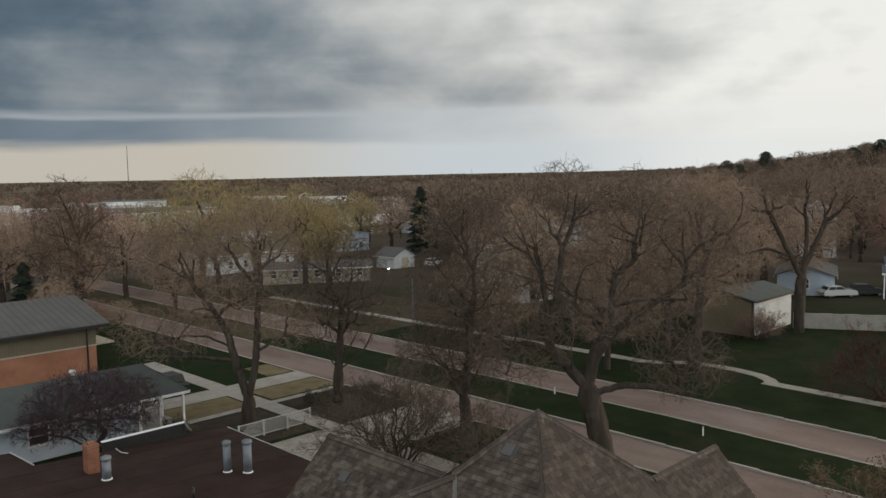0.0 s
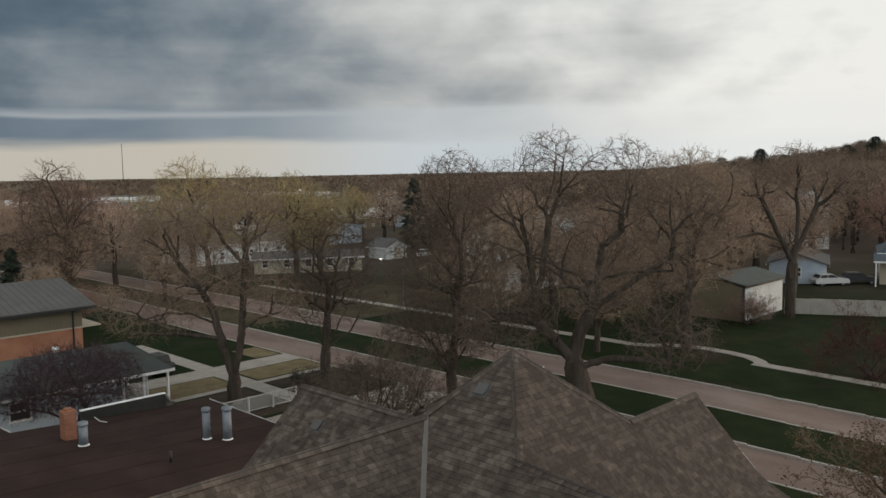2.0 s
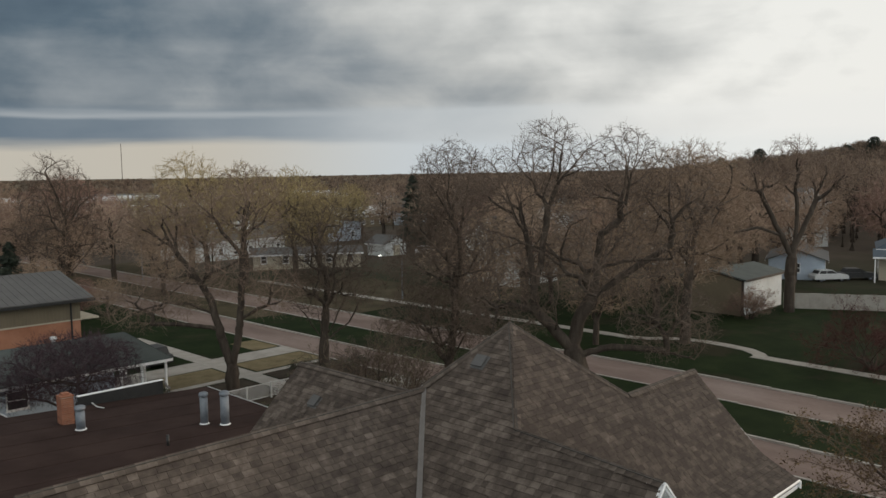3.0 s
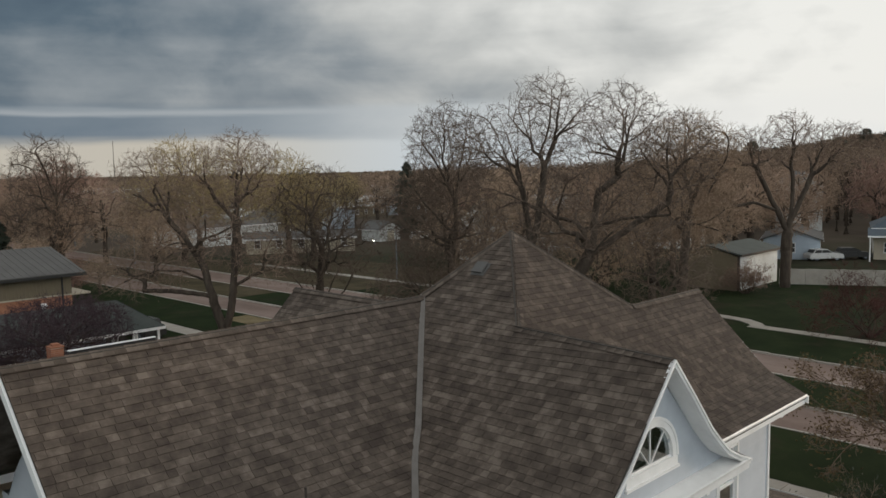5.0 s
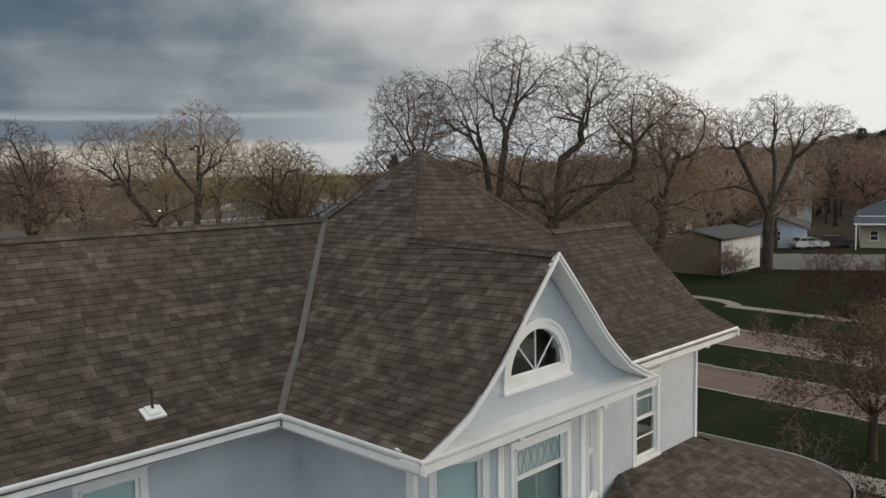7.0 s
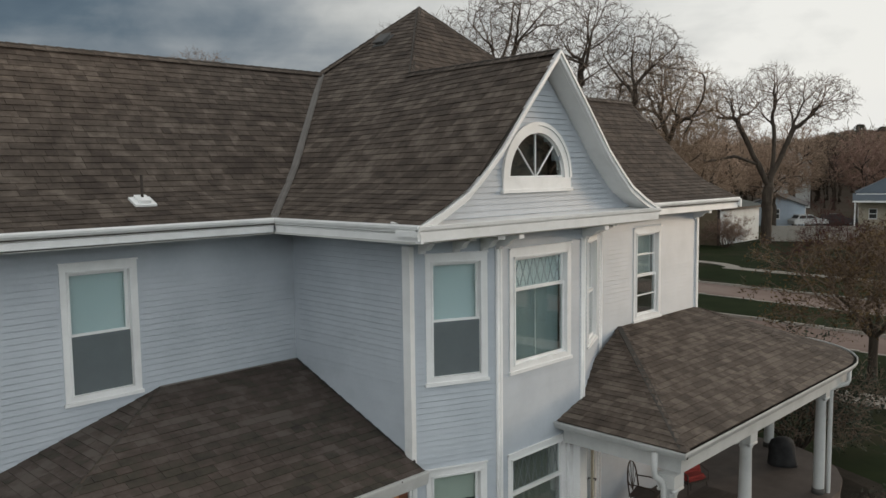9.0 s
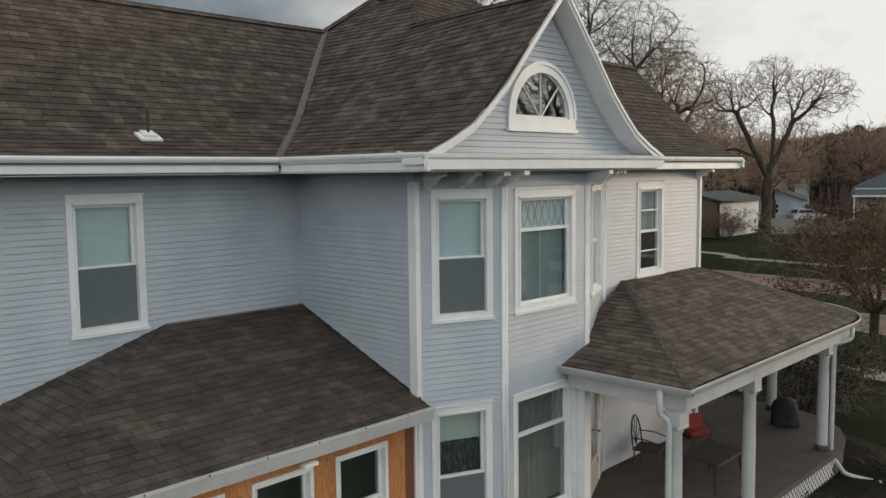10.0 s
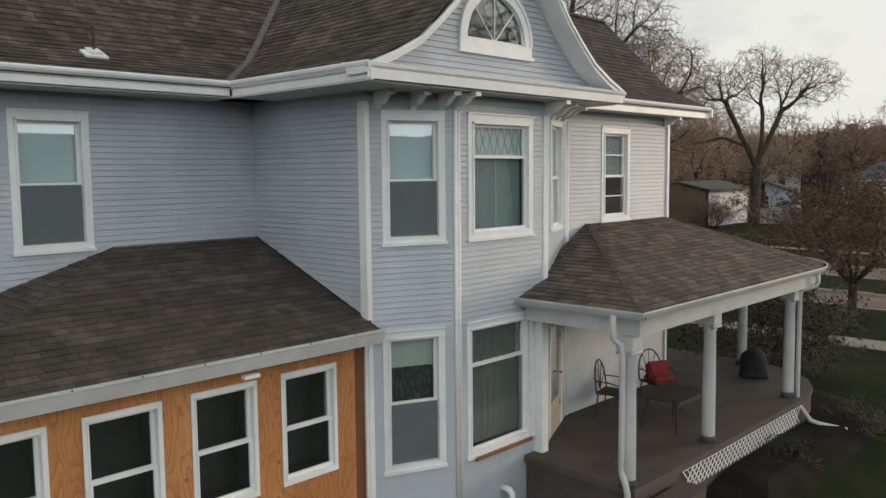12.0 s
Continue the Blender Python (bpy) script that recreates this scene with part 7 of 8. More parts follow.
# two-stemmed tree on the verge
raise_tree("street_tree", Crown(11, [
    [spot(0, 0, 0), spot(0.05, 0, 1.8)],
    [spot(0.05, 0, 1.8), spot(0.55, 0.1, 4.2), spot(0.8, 0.2, 7.0), spot(0.95, 0.2, 10.0)],
    [spot(0.05, 0, 1.8), spot(-0.7, 0, 4.2), spot(-1.3, 0.1, 6.6), spot(-2.5, 0.1, 8.6)],
    [spot(-1.1, 0.1, 5.4), spot(-2.8, 0.2, 6.3), spot(-4.4, 0.1, 6.4), spot(-6.0, 0, 5.9), spot(-8.2, -0.3, 4.9)],
    [spot(-0.7, 0, 4.4), spot(-2.6, -0.6, 5.0), spot(-5.0, -1.0, 5.2)],
    [spot(0.9, 0.2, 9.8), spot(-0.4, 0.3, 11.2)],
    [spot(0.6, 0.1, 5.0), spot(1.9, 0.3, 5.9), spot(3.5, 0.2, 6.4)]],
    [(spot(1.5, 0, 12.6), (2.9, 2.9, 3.1), 0.27), (spot(-4.5, 0, 11.8), (2.9, 2.8, 2.7), 0.24), (spot(-1.3, 0, 12.6), (1.8, 2.6, 1.9), 0.08), (spot(-1.2, 0, 8.8), (4.6, 4.4, 2.4), 0.13), (spot(-5.4, -0.2, 6.5), (3.8, 3.0, 1.9), 0.19), (spot(2.8, 0, 7.2), (2.5, 2.4, 1.9), 0.09)],
    6000, 0.40, low=3.9, droop=0.03), (18.3, 38.2, 0), "tall bare two-stemmed tree beside the driveway", BARK, TWIG)
# fan of stems
raise_tree("street_tree", Crown(23, [
    [spot(0, 0, 0), spot(0, 0, 1.2), spot(0.05, 0, 2.4)],
    [spot(0.05, 0, 2.4), spot(-1.2, 0.1, 4.2), spot(-2.4, 0.2, 5.8)],
    [spot(0.05, 0, 2.4), spot(-0.4, -0.3, 5.0), spot(-0.9, -0.5, 8.0)],
    [spot(0.05, 0, 2.4), spot(0.2, 0.3, 5.2), spot(0.4, 0.6, 8.6)],
    [spot(0.05, 0, 2.4), spot(1.1, -0.2, 4.4), spot(2.1, -0.4, 6.4)],
    [spot(0.05, 0, 2.4), spot(1.9, 0.3, 3.8), spot(3.2, 0.4, 6.2)]],
    [(spot(0.2, 0, 9.3), (4.0, 3.9, 4.0), 0.7), (spot(0.4, 0, 6.6), (4.5, 4.2, 2.6), 0.3)], 4000, 0.34, low=3.3), (26.2, 38.3, 0), "bare tree with a fan of stems on the verge", BARK, TWIG_GREY)
# very large maple
raise_tree("street_tree", Crown(37, [
    [spot(0.2, 0, 0), spot(0.1, 0, 1.2), spot(-0.3, 0, 3.2), spot(-0.8, 0, 5.0)],
    [spot(-0.8, 0, 5.0), spot(-2.8, 0.1, 7.3), spot(-3.0, 0.2, 9.3)],
    [spot(-2.9, 0.1, 8.4), spot(-2.4, 0.2, 10.4), spot(-2.2, 0.1, 12.4)],
    [spot(-0.8, 0, 5.0), spot(-0.4, 0.2, 6.6), spot(0.5, 0.2, 8.2), spot(0.7, 0.3, 10.4), spot(1.0, 0.2, 12.2)],
    [spot(0.8, 0.3, 11.4), spot(2.7, -0.2, 12.9), spot(4.6, -0.4, 14.0)],
    [spot(0.4, 0.2, 8.0), spot(2.6, 0.4, 9.4), spot(4.8, 0.4, 10.8)],
    [spot(-0.3, 0.1, 4.6), spot(1.4, -0.4, 5.2), spot(4.0, -0.8, 5.1), spot(5.8, -1.0, 4.6)],
    [spot(0.1, 0.1, 7.4), spot(0.8, 2.0, 8.6), spot(1.2, 3.6, 9.8)],
    [spot(-2.8, 0.1, 7.2), spot(-4.2, 0.2, 7.6), spot(-5.8, 0.2, 7.2)],
    [spot(-1.6, 0, 6.0), spot(-1.9, -1.8, 7.0), spot(-2.2, -3.4, 8.0)]],
    [(spot(-2.0, 0, 14.8), (2.6, 2.6, 3.0), 0.16), (spot(1.9, 0, 14.5), (2.6, 2.6, 2.9), 0.16), (spot(5.0, 0, 13.2), (2.7, 2.5, 2.5), 0.12), (spot(-5.1, 0.4, 13.2), (2.2, 2.2, 3.0), 0.11), (spot(0.2, 0, 10.2), (5.8, 5.6, 2.6), 0.20), (spot(-4.6, 0, 7.4), (3.0, 2.8, 2.3), 0.12), (spot(4.4, -0.6, 6.6), (2.8, 2.6, 2.2), 0.13)],
    9500, 0.54, low=3.8, droop=0.05), (27.2, 15.2, 0), "very large bare maple forking above its trunk", BARK, TWIG_GREY)
# dense many-stemmed tree with drooping lower twigs
raise_tree("street_tree", Crown(41, [
    [spot(0, 0, 0), spot(0.1, 0, 1.2), spot(0, 0, 2.6)],
    [spot(0, 0, 2.6), spot(-0.9, 0.3, 5.4), spot(-1.2, 0.3, 9.0)],
    [spot(0, 0, 2.6), spot(0.5, -0.2, 6.4), spot(0.8, 0, 10.0)],
    [spot(0, 0, 2.6), spot(1.3, 0.4, 5.0), spot(2.4, 0.5, 7.6)],
    [spot(0, 0, 2.6), spot(-1.6, -0.4, 4.4), spot(-2.8, -0.5, 6.4)]],
    [(spot(0.3, 0, 13.8), (2.7, 2.6, 3.2), 0.26), (spot(-0.2, 0, 9.6), (4.0, 4.0, 3.4), 0.38), (spot(-0.6, 0, 5.6), (3.9, 3.6, 2.5), 0.36)],
    8000, 0.32, sprays=3, droop=0.16, low=2.8), (26.8, 25.6, 0), "dark bare tree with drooping twigs on the verge", BARK, TWIG_GREY)
# tall spreading tree by the garage
raise_tree("garden_tree", Crown(53, [
    [spot(0, 0, 0), spot(0, 0, 2.5), spot(0.1, 0, 5.2), spot(0.3, 0, 6.6)],
    [spot(0.1, 0, 5.8), spot(-1.2, 0, 8.4), spot(-2.9, 0, 11.8)],
    [spot(0.3, 0, 6.6), spot(0.7, 0.2, 9.0), spot(0.7, 0.2, 11.6)],
    [spot(0.3, 0, 6.6), spot(2.3, 0.3, 10.6)],
    [spot(-1.0, 0, 8.0), spot(-3.6, -0.4, 8.9), spot(-7.4, -0.5, 8.2)]],
    [(spot(-4.0, 0, 13.6), (3.4, 3.4, 3.0), 0.30), (spot(0.2, 0, 15.2), (3.0, 3.0, 2.9), 0.26), (spot(5.0, 0, 14.2), (3.7, 3.4, 2.7), 0.31), (spot(-6.6, -0.3, 8.8), (2.6, 2.2, 1.3), 0.13)], 4200, 0.46, tip=0.015, split=0.06, step=0.45, kill=0.45, spray=0.7, shoot=0.014, low=6.4), (74.6, 23.0, 0), "tall bare spreading tree beside a white garage", BARK, TWIG)
raise_tree("garden_tree", Crown(67, [
    [spot(0, 0, 0), spot(0, 0, 2.4), spot(0.1, 0, 4.6)],
    [spot(0.1, 0, 4.6), spot(-1.4, 0.3, 7.2)],
    [spot(0.1, 0, 4.6), spot(0.5, 0, 8.6)],
    [spot(0.1, 0, 4.6), spot(1.8, -0.3, 8.0)]],
    [(spot(0.2, 0, 12.6), (5.2, 5.0, 4.6), 0.75), (spot(0.2, 0, 8.4), (5.0, 4.8, 2.6), 0.25)], 4600, 0.38, tip=0.015, split=0.06, step=0.45, kill=0.45, sprays=3, spray=0.7, shoot=0.013, low=4.8), (53.4, 23.3, 0), "bare brown tree ringed by the far footpath", BARK, TWIG_TAN)

# broad dark tree on the strip between the carriageways
raise_tree("street_tree", Crown(91, [
    [spot(0, 0, 0), spot(-0.1, 0, 1.8)],
    [spot(-0.1, 0, 1.8), spot(-1.6, 0.2, 4.4), spot(-3.2, 0.2, 6.6)],
    [spot(-0.1, 0, 1.8), spot(0.3, 0, 5.0), spot(0.4, 0, 8.0)],
    [spot(-0.1, 0, 1.8), spot(1.9, 0.2, 4.6), spot(3.4, 0.2, 6.8)]],
    [(spot(-3.8, 0, 9.2), (5.2, 4.8, 4.2), 0.4), (spot(0.6, 0, 11.0), (4.4, 4.4, 4.2), 0.3), (spot(4.8, 0, 9.0), (5.0, 4.4, 4.0), 0.3)],
    3400, 0.66, tip=0.030, split=0.08, step=0.6, kill=0.6, sprays=4, spray=1.0, shoot=0.026, low=2.8), (36.8, 117.0, 0), "broad dark bare tree on the median", BARK, TWIG_RED)

# small leafing tree in the front garden
small = Wood(71, twig=0.010, rise=0.05, wander=0.2, dense=1.0, least=0.011, spray=0.6)
small.bole([(0, 0, -0.1), (0, 0, 0.7), (0.03, 0, 1.4)], [0.16, 0.12, 0.13])
for k in range(8):
    a = k * 0.8
    small.limb((0.03, 0, 1.35), Vector((math.cos(a) * 0.85, math.sin(a) * 0.85, 0.85 if k % 2 else 1.3)), 1.15, 0.062, 2)
blossom = plant("ornamental_tree", small, (24.6, -2.0, -0.3), "small ornamental tree with rust-coloured leaf buds", BARK, TWIG, leaf=(leaves(small, 7500, 0.06, 5, 1.2), LEAF))
blossom.scale = (1.35, 1.35, 1.2)

# low dark plum behind the brown roof
raise_tree("plum_tree", Crown(84, [
    [spot(0, 0, 0), spot(0.1, 0, 1.0), spot(0, 0, 2.0)],
    [spot(0, 0, 2.0), spot(-1.2, 0, 3.4), spot(-2.2, 0, 4.4)],
    [spot(0, 0, 2.0), spot(0.8, 0.2, 3.6), spot(1.4, 0.2, 5.0)],
    [spot(0, 0, 2.0), spot(-1.6, 0.2, 2.7), spot(-3.4, 0, 3.1)]],
    [(spot(0, 0, 4.7), (3.8, 3.6, 1.9), 0.85), (spot(-3.0, 0, 3.3), (1.8, 1.8, 0.8), 0.15)], 4200, 0.17, tip=0.008, split=0.03, kill=0.3, sprays=5, spray=0.55, shoot=0.009, low=2.4), (7.4, 37.3, -0.75), "low spreading purple-twigged plum tree", BARK, TWIG_PLUM)

# small garden plants near the house
def shrub(name, seed, at, label, stems, tall, wide, mat, bark=None, leaf=None, least=0.008, category="shrub"):
    w = Wood(seed, split=0.03, twig=0.008, rise=0.10, wander=0.22, dense=1.0, least=least, spray=0.55)
    for k in range(stems):
        a = k * 2.4
        w.limb((0.12 * math.cos(a), 0.12 * math.sin(a), -0.05), Vector((math.cos(a) * wide, math.sin(a) * wide, 1)), tall * 0.30, 0.028 * tall / 2.2, 3)
    return plant(name, w, at, label, bark or BARK, mat, leaf=(leaves(w, leaf[1], leaf[2], seed, 0.3), leaf[0]) if leaf else None, category=category)


shrub("budding_shrub", 81, (18.6, 23.0, 0), "large loose grey shrub with sparse pale buds", 10, 6.0, 0.75, TWIG_GREY, leaf=(LEAF_GREEN, 3000, 0.045))
shrub("budding_shrub", 82, (21.0, 26.0, 0), "large loose grey shrub with sparse pale buds", 8, 5.6, 0.8, TWIG_GREY, leaf=(LEAF_GREEN, 1500, 0.045))
shrub("budding_shrub", 83, (22.6, 19.5, 0), "tall twiggy shrub behind the house", 8, 4.4, 0.7, TWIG_GREY, leaf=(LEAF_GREEN, 900, 0.05))
shrub("plum_tree", 85, (54.5, 8.6, -0.15), "dark red-twigged ornamental plum on the lawn", 12, 5.0, 1.1, TWIG_WINE, leaf=(TWIG_WINE, 7000, 0.06))
shrub("low_bush", 86, (25.0, 38.9, 0), "low dark bush at the foot of a tree", 10, 1.5, 1.4, TWIG, leaf=(NEEDLE, 2500, 0.05))
shrub("low_bush", 87, (28.2, 37.4, 0), "low dark bush beside the road", 10, 1.6, 1.3, TWIG, leaf=(NEEDLE, 2500, 0.05))
shrub("low_bush", 88, (13.4, 39.6, 0), "clipped evergreen bush by a porch", 9, 1.5, 1.0, TWIG, leaf=(NEEDLE, 3000, 0.05))
shrub("porch_bush", 89, (14.3, -3.1, 0), "dark dense bush beside the porch corner", 14, 3.0, 0.7, TWIG, leaf=(NEEDLE, 6000, 0.06))
shrub("porch_bush", 90, (11.0, -6.6, 0), "low dead stems in the mulch bed", 9, 0.8, 1.2, TWIG, leaf=(NEEDLE, 900, 0.03))
shrub("porch_bush", 91, (7.6, -6.2, 0), "low dead stems under the porch lattice", 9, 0.6, 1.3, TWIG, leaf=(NEEDLE, 700, 0.03))
shrub("garden_shrub", 92, (68.1, 24.3, -0.1), "dense brown bare shrub beside the white garage", 14, 3.4, 0.9, TWIG, leaf=(TWIG_RED, 2500, 0.07))


def conifer(x, y, tall, wide, seed, label, rounded=False):
    """A spruce: trunk and drooping tiers of small needle sprays."""
    rng = np.random.default_rng(seed)
    ob = thing("conifer", label, "tree", (x, y, hill(x, y)))
    part("trunk", Geo().tube([(0, 0, -0.2), (0, 0, tall * 0.95)], [tall * 0.018, 0.03], 7), BARK, ob)
    n = int(900 + tall * 160)
    z = tall * (0.05 + 0.95 * rng.random(n) ** 1.25)
    reach = wide * (1 - z / tall) ** 0.55 * (0.75 + 0.25 * np.sin(z * 5.0 + seed)) * rng.uniform(0.35, 1.0, n)
    a = rng.uniform(0, 2 * np.pi, n)
    if rounded:
        lump = 0.8 + 0.2 * np.sin(3 * a + z * 0.5 + seed)
        reach = wide * np.sqrt(np.maximum(1 - (1.9 * z / tall - 0.95) ** 2, 0.02)) * lump * rng.uniform(0.2, 1.0, n) ** 0.6
    p = np.stack([np.cos(a) * reach, np.sin(a) * reach, z - reach * 0.22], axis=1)
    out = np.stack([np.cos(a), np.sin(a), np.full(n, -0.3)], axis=1)
    side = np.stack([-np.sin(a), np.cos(a), rng.normal(0, 0.3, n)], axis=1)
    s = (0.10 + 0.035 * tall) * rng.uniform(0.6, 1.3, (n, 1))
    verts = np.stack([p - out * s, p + side * s * 0.5 - np.array([0, 0, 0.06]), p + out * s, p - side * s * 0.5 - np.array([0, 0, 0.06])], axis=1).reshape(-1, 3)
    part("foliage", quick_mesh("foliage", verts, np.arange(n * 4).reshape(-1, 4), NEEDLE), None, ob)
    return ob


conifer(107, 115, 14.5, 4.2, 2, "tall dark spruce beyond the street")
conifer(110, 109, 9.0, 3.0, 3, "dark spruce beyond the street")
conifer(21.0, 92, 7.6, 2.7, 4, "dense dark evergreen behind the brick building")
conifer(17.5, 95, 6.6, 2.8, 5, "dense dark evergreen behind the brick building")
for k, (az, dist, tall, wide) in enumerate(((28.2, 520, 15, 5.5), (27.3, 540, 13, 5.5), (26.2, 530, 19, 9.0), (25.4, 560, 14, 6.5), (23.8, 540, 22, 8.5), (22.4, 560, 15, 7.0), (18.7, 540, 17, 9.0), (17.2, 560, 20, 8.5), (33.0, 620, 12, 6.0), (37.5, 640, 12, 6.0), (16.0, 560, 16, 7.0))):
    conifer(math.cos(radians(az)) * dist - 11, math.sin(radians(az)) * dist - 11, tall * 0.8, wide * 0.75, 20 + k, "round dark evergreen on the skyline", True)

# street and garden trees of the middle distance: a few grown kinds, set out singly
KINDS = []
for seed, tall, wide, thick, fork, bark, twig, label in (
        (101, 14.5, 5.6, 0.40, 3.6, BARK, TWIG_HAZED, "bare brown tree in a garden"),
        (102, 13.5, 6.0, 0.38, 3.0, BARK, TWIG_TAN, "bare tan-twigged tree in a garden"),
        (103, 16.0, 5.4, 0.38, 4.2, BARK, TWIG_GREEN, "tree in yellow-green bud"),
        (104, 12.0, 5.2, 0.33, 2.8, BARK, TWIG_RED, "bare reddish tree in a garden"),
        (105, 16.5, 6.4, 0.48, 4.4, BARK, TWIG_HAZED, "tall bare tree in a garden"),
        (106, 15.0, 5.2, 0.36, 4.0, BARK, TWIG_GREEN, "spreading tree in faint green bud")):
    rng = random.Random(seed)
    stems = [[spot(0, 0, 0), spot(0.1, 0, fork)]]
    for k in range(4):
        a = 1.57 * k + rng.uniform(-0.5, 0.5)
        lean = rng.uniform(0.15, 0.5)
        stems.append([spot(0.1, 0, fork), spot(math.cos(a) * lean * 2.6, math.sin(a) * lean * 2.6, fork + 2.4), spot(math.cos(a) * lean * wide * 1.1, math.sin(a) * lean * wide * 1.1, fork + (tall - fork) * rng.uniform(0.28, 0.42))])
    half = (tall - fork) / 2
    lobes = [(spot(0, 0, fork + half * 1.05), (wide * 0.9, wide * 0.9, half * 0.95), 0.7), (spot(rng.uniform(-2, 2), rng.uniform(-2, 2), fork + half * 0.75), (wide, wide, half * 0.6), 0.3)]
    KINDS.append((Crown(seed, stems, lobes, 1100, thick, tip=0.024, split=0.075, step=0.6, kill=0.65, sprays=3, spray=1.0, shoot=0.022, low=fork + 0.6, sides=5, limbs=26), bark, twig, label, {}))


def set_tree(kind, x, y, size, turn):
    tree, bark, twig, label, made = KINDS[kind]
    if "first" not in made:
        made["first"] = raise_tree("garden_tree", tree, (x, y, hill(x, y)), label, bark, twig, "garden trees")
        made["first"].scale = (size, size, size)
        return
    ob = copy_thing(made["first"], pose(x, y, hill(x, y), 0, 0, turn))
    ob.scale = (size, size, size * random.Random(x * 7 + y).uniform(0.9, 1.08))


yard = random.Random(17)
for y in (30, 41, 97, 112):
    set_tree(yard.choice((0, 4, 1)), 48.2 + yard.uniform(-1, 1), y + yard.uniform(-3, 3), yard.uniform(0.55, 0.8), yard.uniform(0, 360))
for ring in range(7):
    for k in range(23):
        az, dist = radians(12 + 64 * (k + yard.uniform(0.0, 1.0)) / 23), 80 + 17 * (ring + yard.random())
        x, y = -11 + math.cos(az) * dist, -11 + math.sin(az) * dist
        clear = az < radians(20) and dist < 150 or az < radians(33) and dist < 98 or radians(44.8) < az < radians(51) and dist < 150 or az > radians(54) and (yard.random() < 0.5 or dist > 125) or az > radians(66) or yard.random() < 0.34
        if clear or (x < 48 and y < 75) or (66 < x < 84 and 5 < y < 37) or 27 < x < 47 and y < 125 or radians(46) < az < radians(50.5) and dist < 172 or (78 < x < 98 and 8 < y < 28):
            continue
        kind = yard.choice((2, 5, 1, 2, 0, 5)) if az > radians(50) else yard.choice((0, 1, 0, 3, 4))
        set_tree(kind, x, y, yard.uniform(0.68, 0.95), yard.uniform(0, 360))
for kind, x, y, size in ((2, 47.9, 99.3, 1.12), (2, 49.3, 87.0, 1.0), (5, 57.8, 87.3, 1.0), (0, 22, 104, 0.9), (3, 14, 110, 0.9), (1, 19.5, 78, 0.5), (4, 26, 88, 0.6), (1, 60, 30, 0.9), (0, 64, 38, 0.95), (1, 57, 44, 0.95), (4, 88, 40, 1.0), (0, 120, 38, 1.0), (3, 128, 30, 1.1), (1, 80, 3, 0.8), (0, 104, 42, 1.0), (4, 134, 22, 1.2)):
    set_tree(kind, x, y, size, yard.uniform(0, 360))
# trees along the street to the north
for kind, x, y, size in ((1, 36.8, 86, 0.62), (0, 37.0, 101, 0.8), (4, 26.6, 101, 0.75), (3, 27.4, 113, 0.85), (1, 46.8, 108, 0.85), (0, 37, 121, 0.9), (3, 29.5, 127, 0.95), (1, 44, 134, 0.95), (4, 35, 142, 0.9), (3, 22.5, 75.5, 0.30), (3, 24.2, 79.5, 0.36), (1, 26.0, 77.0, 0.33), (0, 40, 160, 0.9), (3, 56, 150, 0.9), (1, 66, 142, 0.9), (4, 30, 172, 0.8), (0, 52, 168, 0.8)):
    set_tree(kind, x, y, size, yard.uniform(0, 360))
# dark many-limbed tree behind the brick building
raise_tree("street_tree", Crown(141, [
    [spot(0, 0, 0), spot(0, 0, 2.6)],
    [spot(0, 0, 2.6), spot(-1.3, 0, 6.0), spot(-1.6, 0.3, 10.0)],
    [spot(0, 0, 2.6), spot(0.9, 0.2, 6.5), spot(2.4, 0.2, 11.0)],
    [spot(0, 0, 2.6), spot(-2.6, 0.4, 5.6), spot(-4.4, 0.4, 7.0)],
    [spot(0, 0, 2.6), spot(2.6, -0.4, 5.2), spot(4.6, -0.4, 7.6)]],
    [(spot(0, 0, 11.0), (4.8, 4.6, 6.4), 0.7), (spot(0, 0, 8.0), (6.2, 5.0, 3.2), 0.3)], 1500, 0.42, tip=0.022, split=0.075, step=0.55, kill=0.6, sprays=3, spray=1.0, shoot=0.019, low=4.0, sides=5, limbs=26), (25.2, 88, 0), "dark bare many-limbed tree behind a brick building", BARK, TWIG_GREY)
# neighbours' trees that the gable pane mirrors
for kind, x, y, size in ((4, 26.4, -22.0, 1.05), (0, 20.5, -24.5, 0.95), (1, 26.8, -33.0, 1.0)):
    set_tree(kind, x, y, size, 40 * kind)


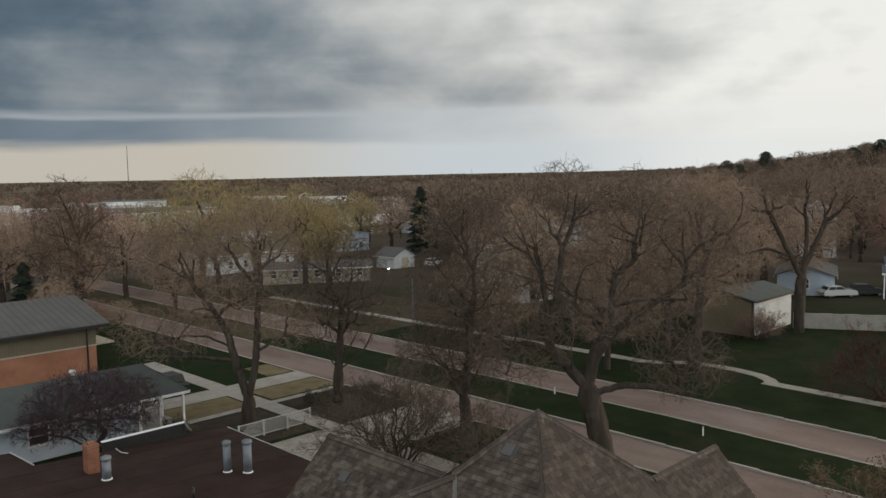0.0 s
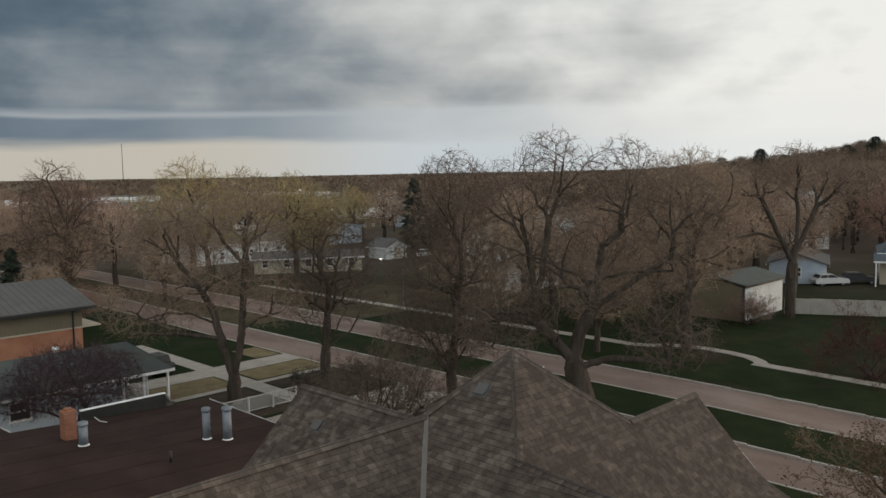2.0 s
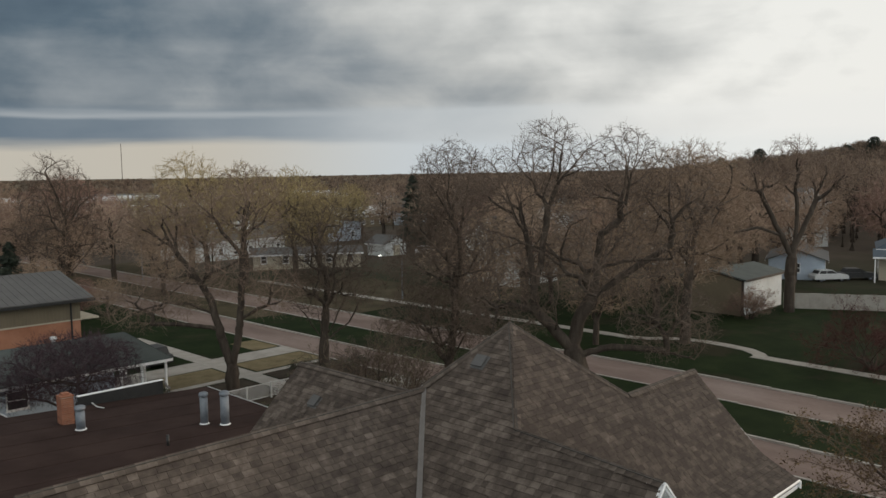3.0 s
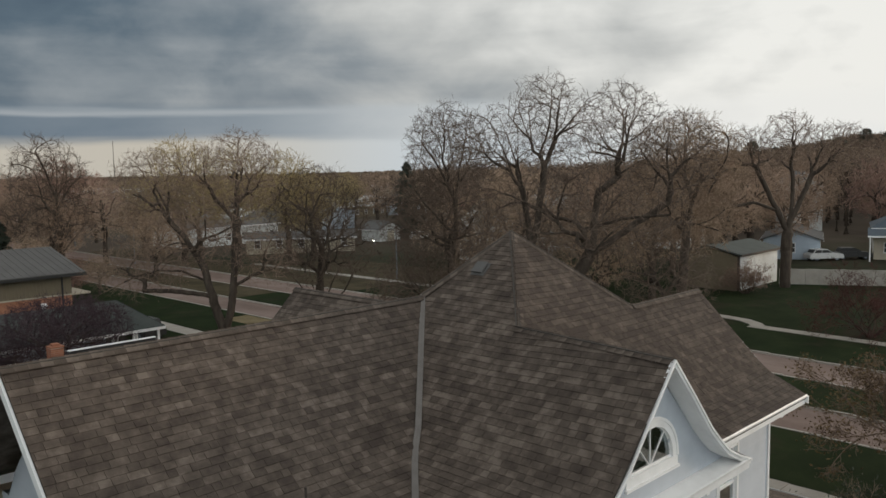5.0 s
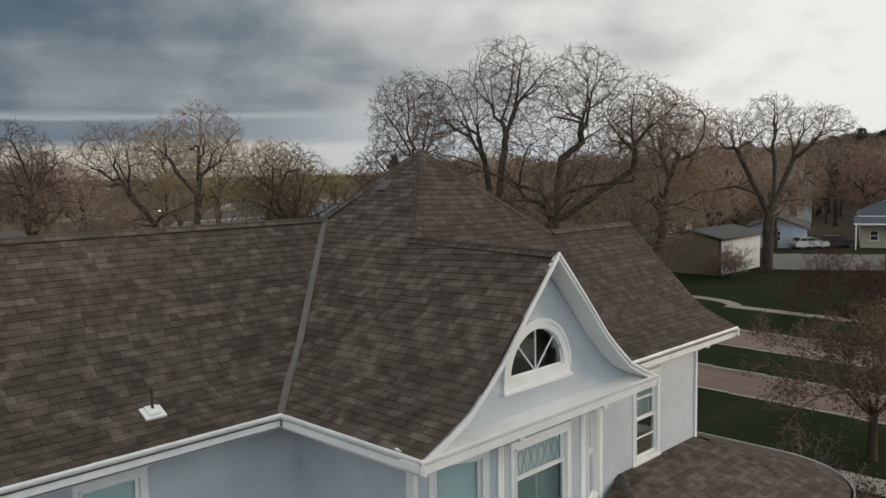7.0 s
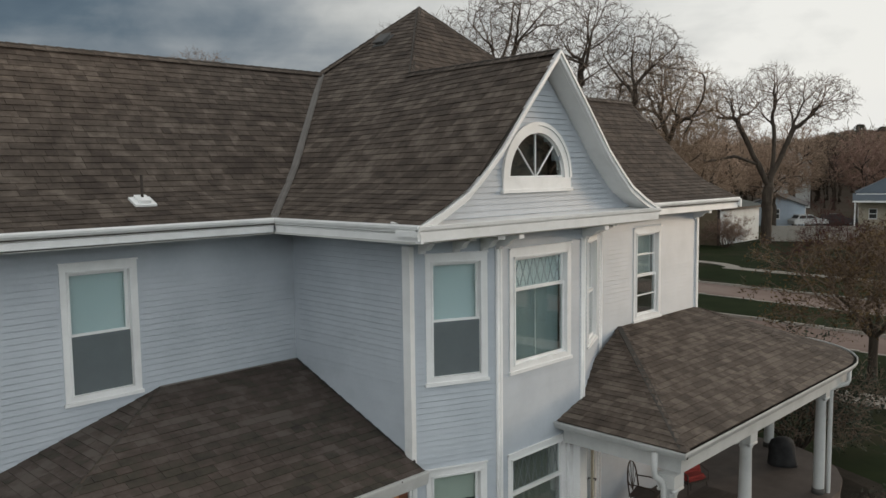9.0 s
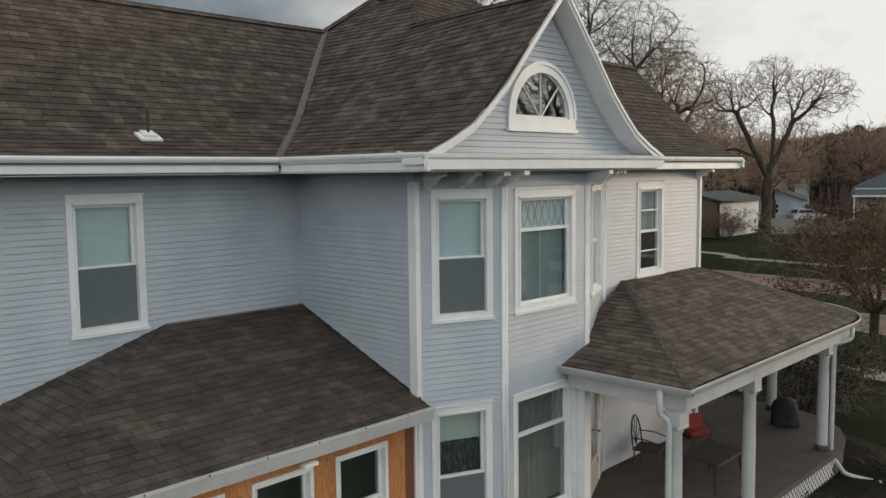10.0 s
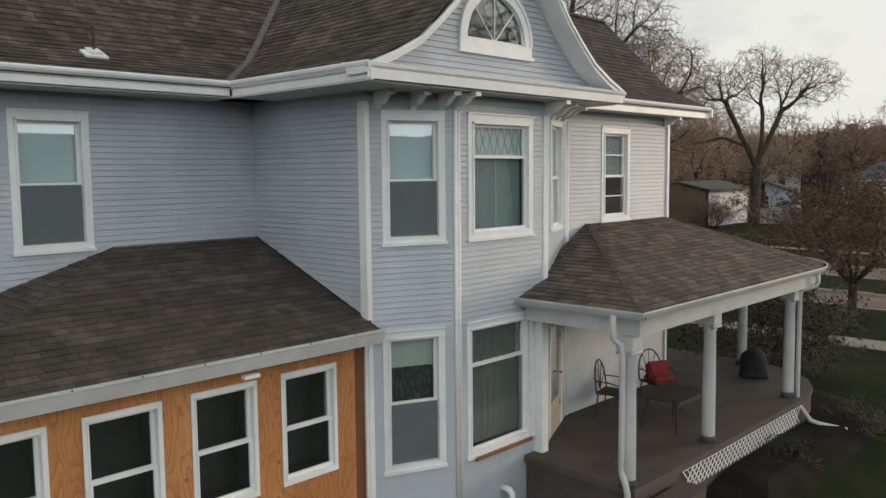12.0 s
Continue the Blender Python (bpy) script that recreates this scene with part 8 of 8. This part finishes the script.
# the far woods, joined
def far_wood(name, label, seed, count, az0, az1, near, deep, twig_mat, tall=(9, 14), clumps=260, shoots=3, half=0.05, length=1.5, gaps=0.0):
    """Many bare trees in one mesh: trunks, limbs and clumps of shoots; gaps thins them into groves."""
    rng = np.random.default_rng(seed)
    forms = []
    for k in range(6):
        tree = Crown(seed * 10 + k, [[(0, 0, -1.0), (0, 0, 1.4), (0.1, 0, 2.8)]], [((0, 0, 7.4), (4.4, 4.4, 4.0), 1.0)], clumps, 0.30, tip=half, split=9.0, step=0.9, kill=1.1, sprays=shoots, spray=length, shoot=half, low=2.6, fine=1, limbs=14)
        wood = tree.thin
        a, b = np.array([w[0] for w in wood]), np.array([w[2] for w in wood])
        v0, f0 = blades(a - unit(b - a) * 0.1, b + unit(b - a) * 0.9, np.array([w[3] for w in wood]) * 1.2, rng)
        v1, f1 = blades(tree.a, tree.b, tree.half, rng)
        forms.append((np.concatenate([v0, v1]), np.concatenate([f0, f1 + len(v0)]), np.concatenate([np.zeros(len(f0)), np.ones(len(f1))])))
    vs, fs, kinds, base, done = [], [], [], 0, 0
    while done < count:
        az, dist = radians(rng.uniform(az0, az1)), near + (deep - near) * rng.random() ** 0.75
        x, y = -11 + math.cos(az) * dist, -11 + math.sin(az) * dist
        done += 1
        if gaps and noise.noise((x / 70, y / 70, seed)) < gaps - 0.5:
            continue
        v, f, look_of = forms[rng.integers(0, 6)]
        kinds.append(look_of)
        s, a = rng.uniform(*tall) / 11.0, rng.uniform(0, 6.28)
        c, q = math.cos(a), math.sin(a)
        wide = rng.uniform(0.95, 1.3)
        vs.append(np.stack([(v[:, 0] * c - v[:, 1] * q) * s * wide + x, (v[:, 0] * q + v[:, 1] * c) * s * wide + y, v[:, 2] * s + hill(x, y)], axis=1))
        fs.append(f + base)
        base += len(v)
    me = quick_mesh(name, np.concatenate(vs), np.concatenate(fs), BARK)
    me.materials.append(twig_mat)
    me.polygons.foreach_set("material_index", np.concatenate(kinds).astype(np.int32))
    ob = new(name, me)
    return tagged(ob, label, "woods", kind="stuff")


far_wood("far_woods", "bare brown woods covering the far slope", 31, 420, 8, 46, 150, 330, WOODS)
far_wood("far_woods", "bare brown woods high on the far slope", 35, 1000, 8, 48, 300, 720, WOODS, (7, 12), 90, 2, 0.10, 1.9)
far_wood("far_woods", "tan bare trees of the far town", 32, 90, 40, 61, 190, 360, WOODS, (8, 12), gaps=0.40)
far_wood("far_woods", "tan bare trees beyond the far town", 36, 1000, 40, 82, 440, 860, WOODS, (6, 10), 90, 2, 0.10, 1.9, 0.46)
far_wood("far_woods", "trees in faint green bud in the far town", 33, 30, 50, 66, 170, 320, TWIG_GREEN, (9, 12))
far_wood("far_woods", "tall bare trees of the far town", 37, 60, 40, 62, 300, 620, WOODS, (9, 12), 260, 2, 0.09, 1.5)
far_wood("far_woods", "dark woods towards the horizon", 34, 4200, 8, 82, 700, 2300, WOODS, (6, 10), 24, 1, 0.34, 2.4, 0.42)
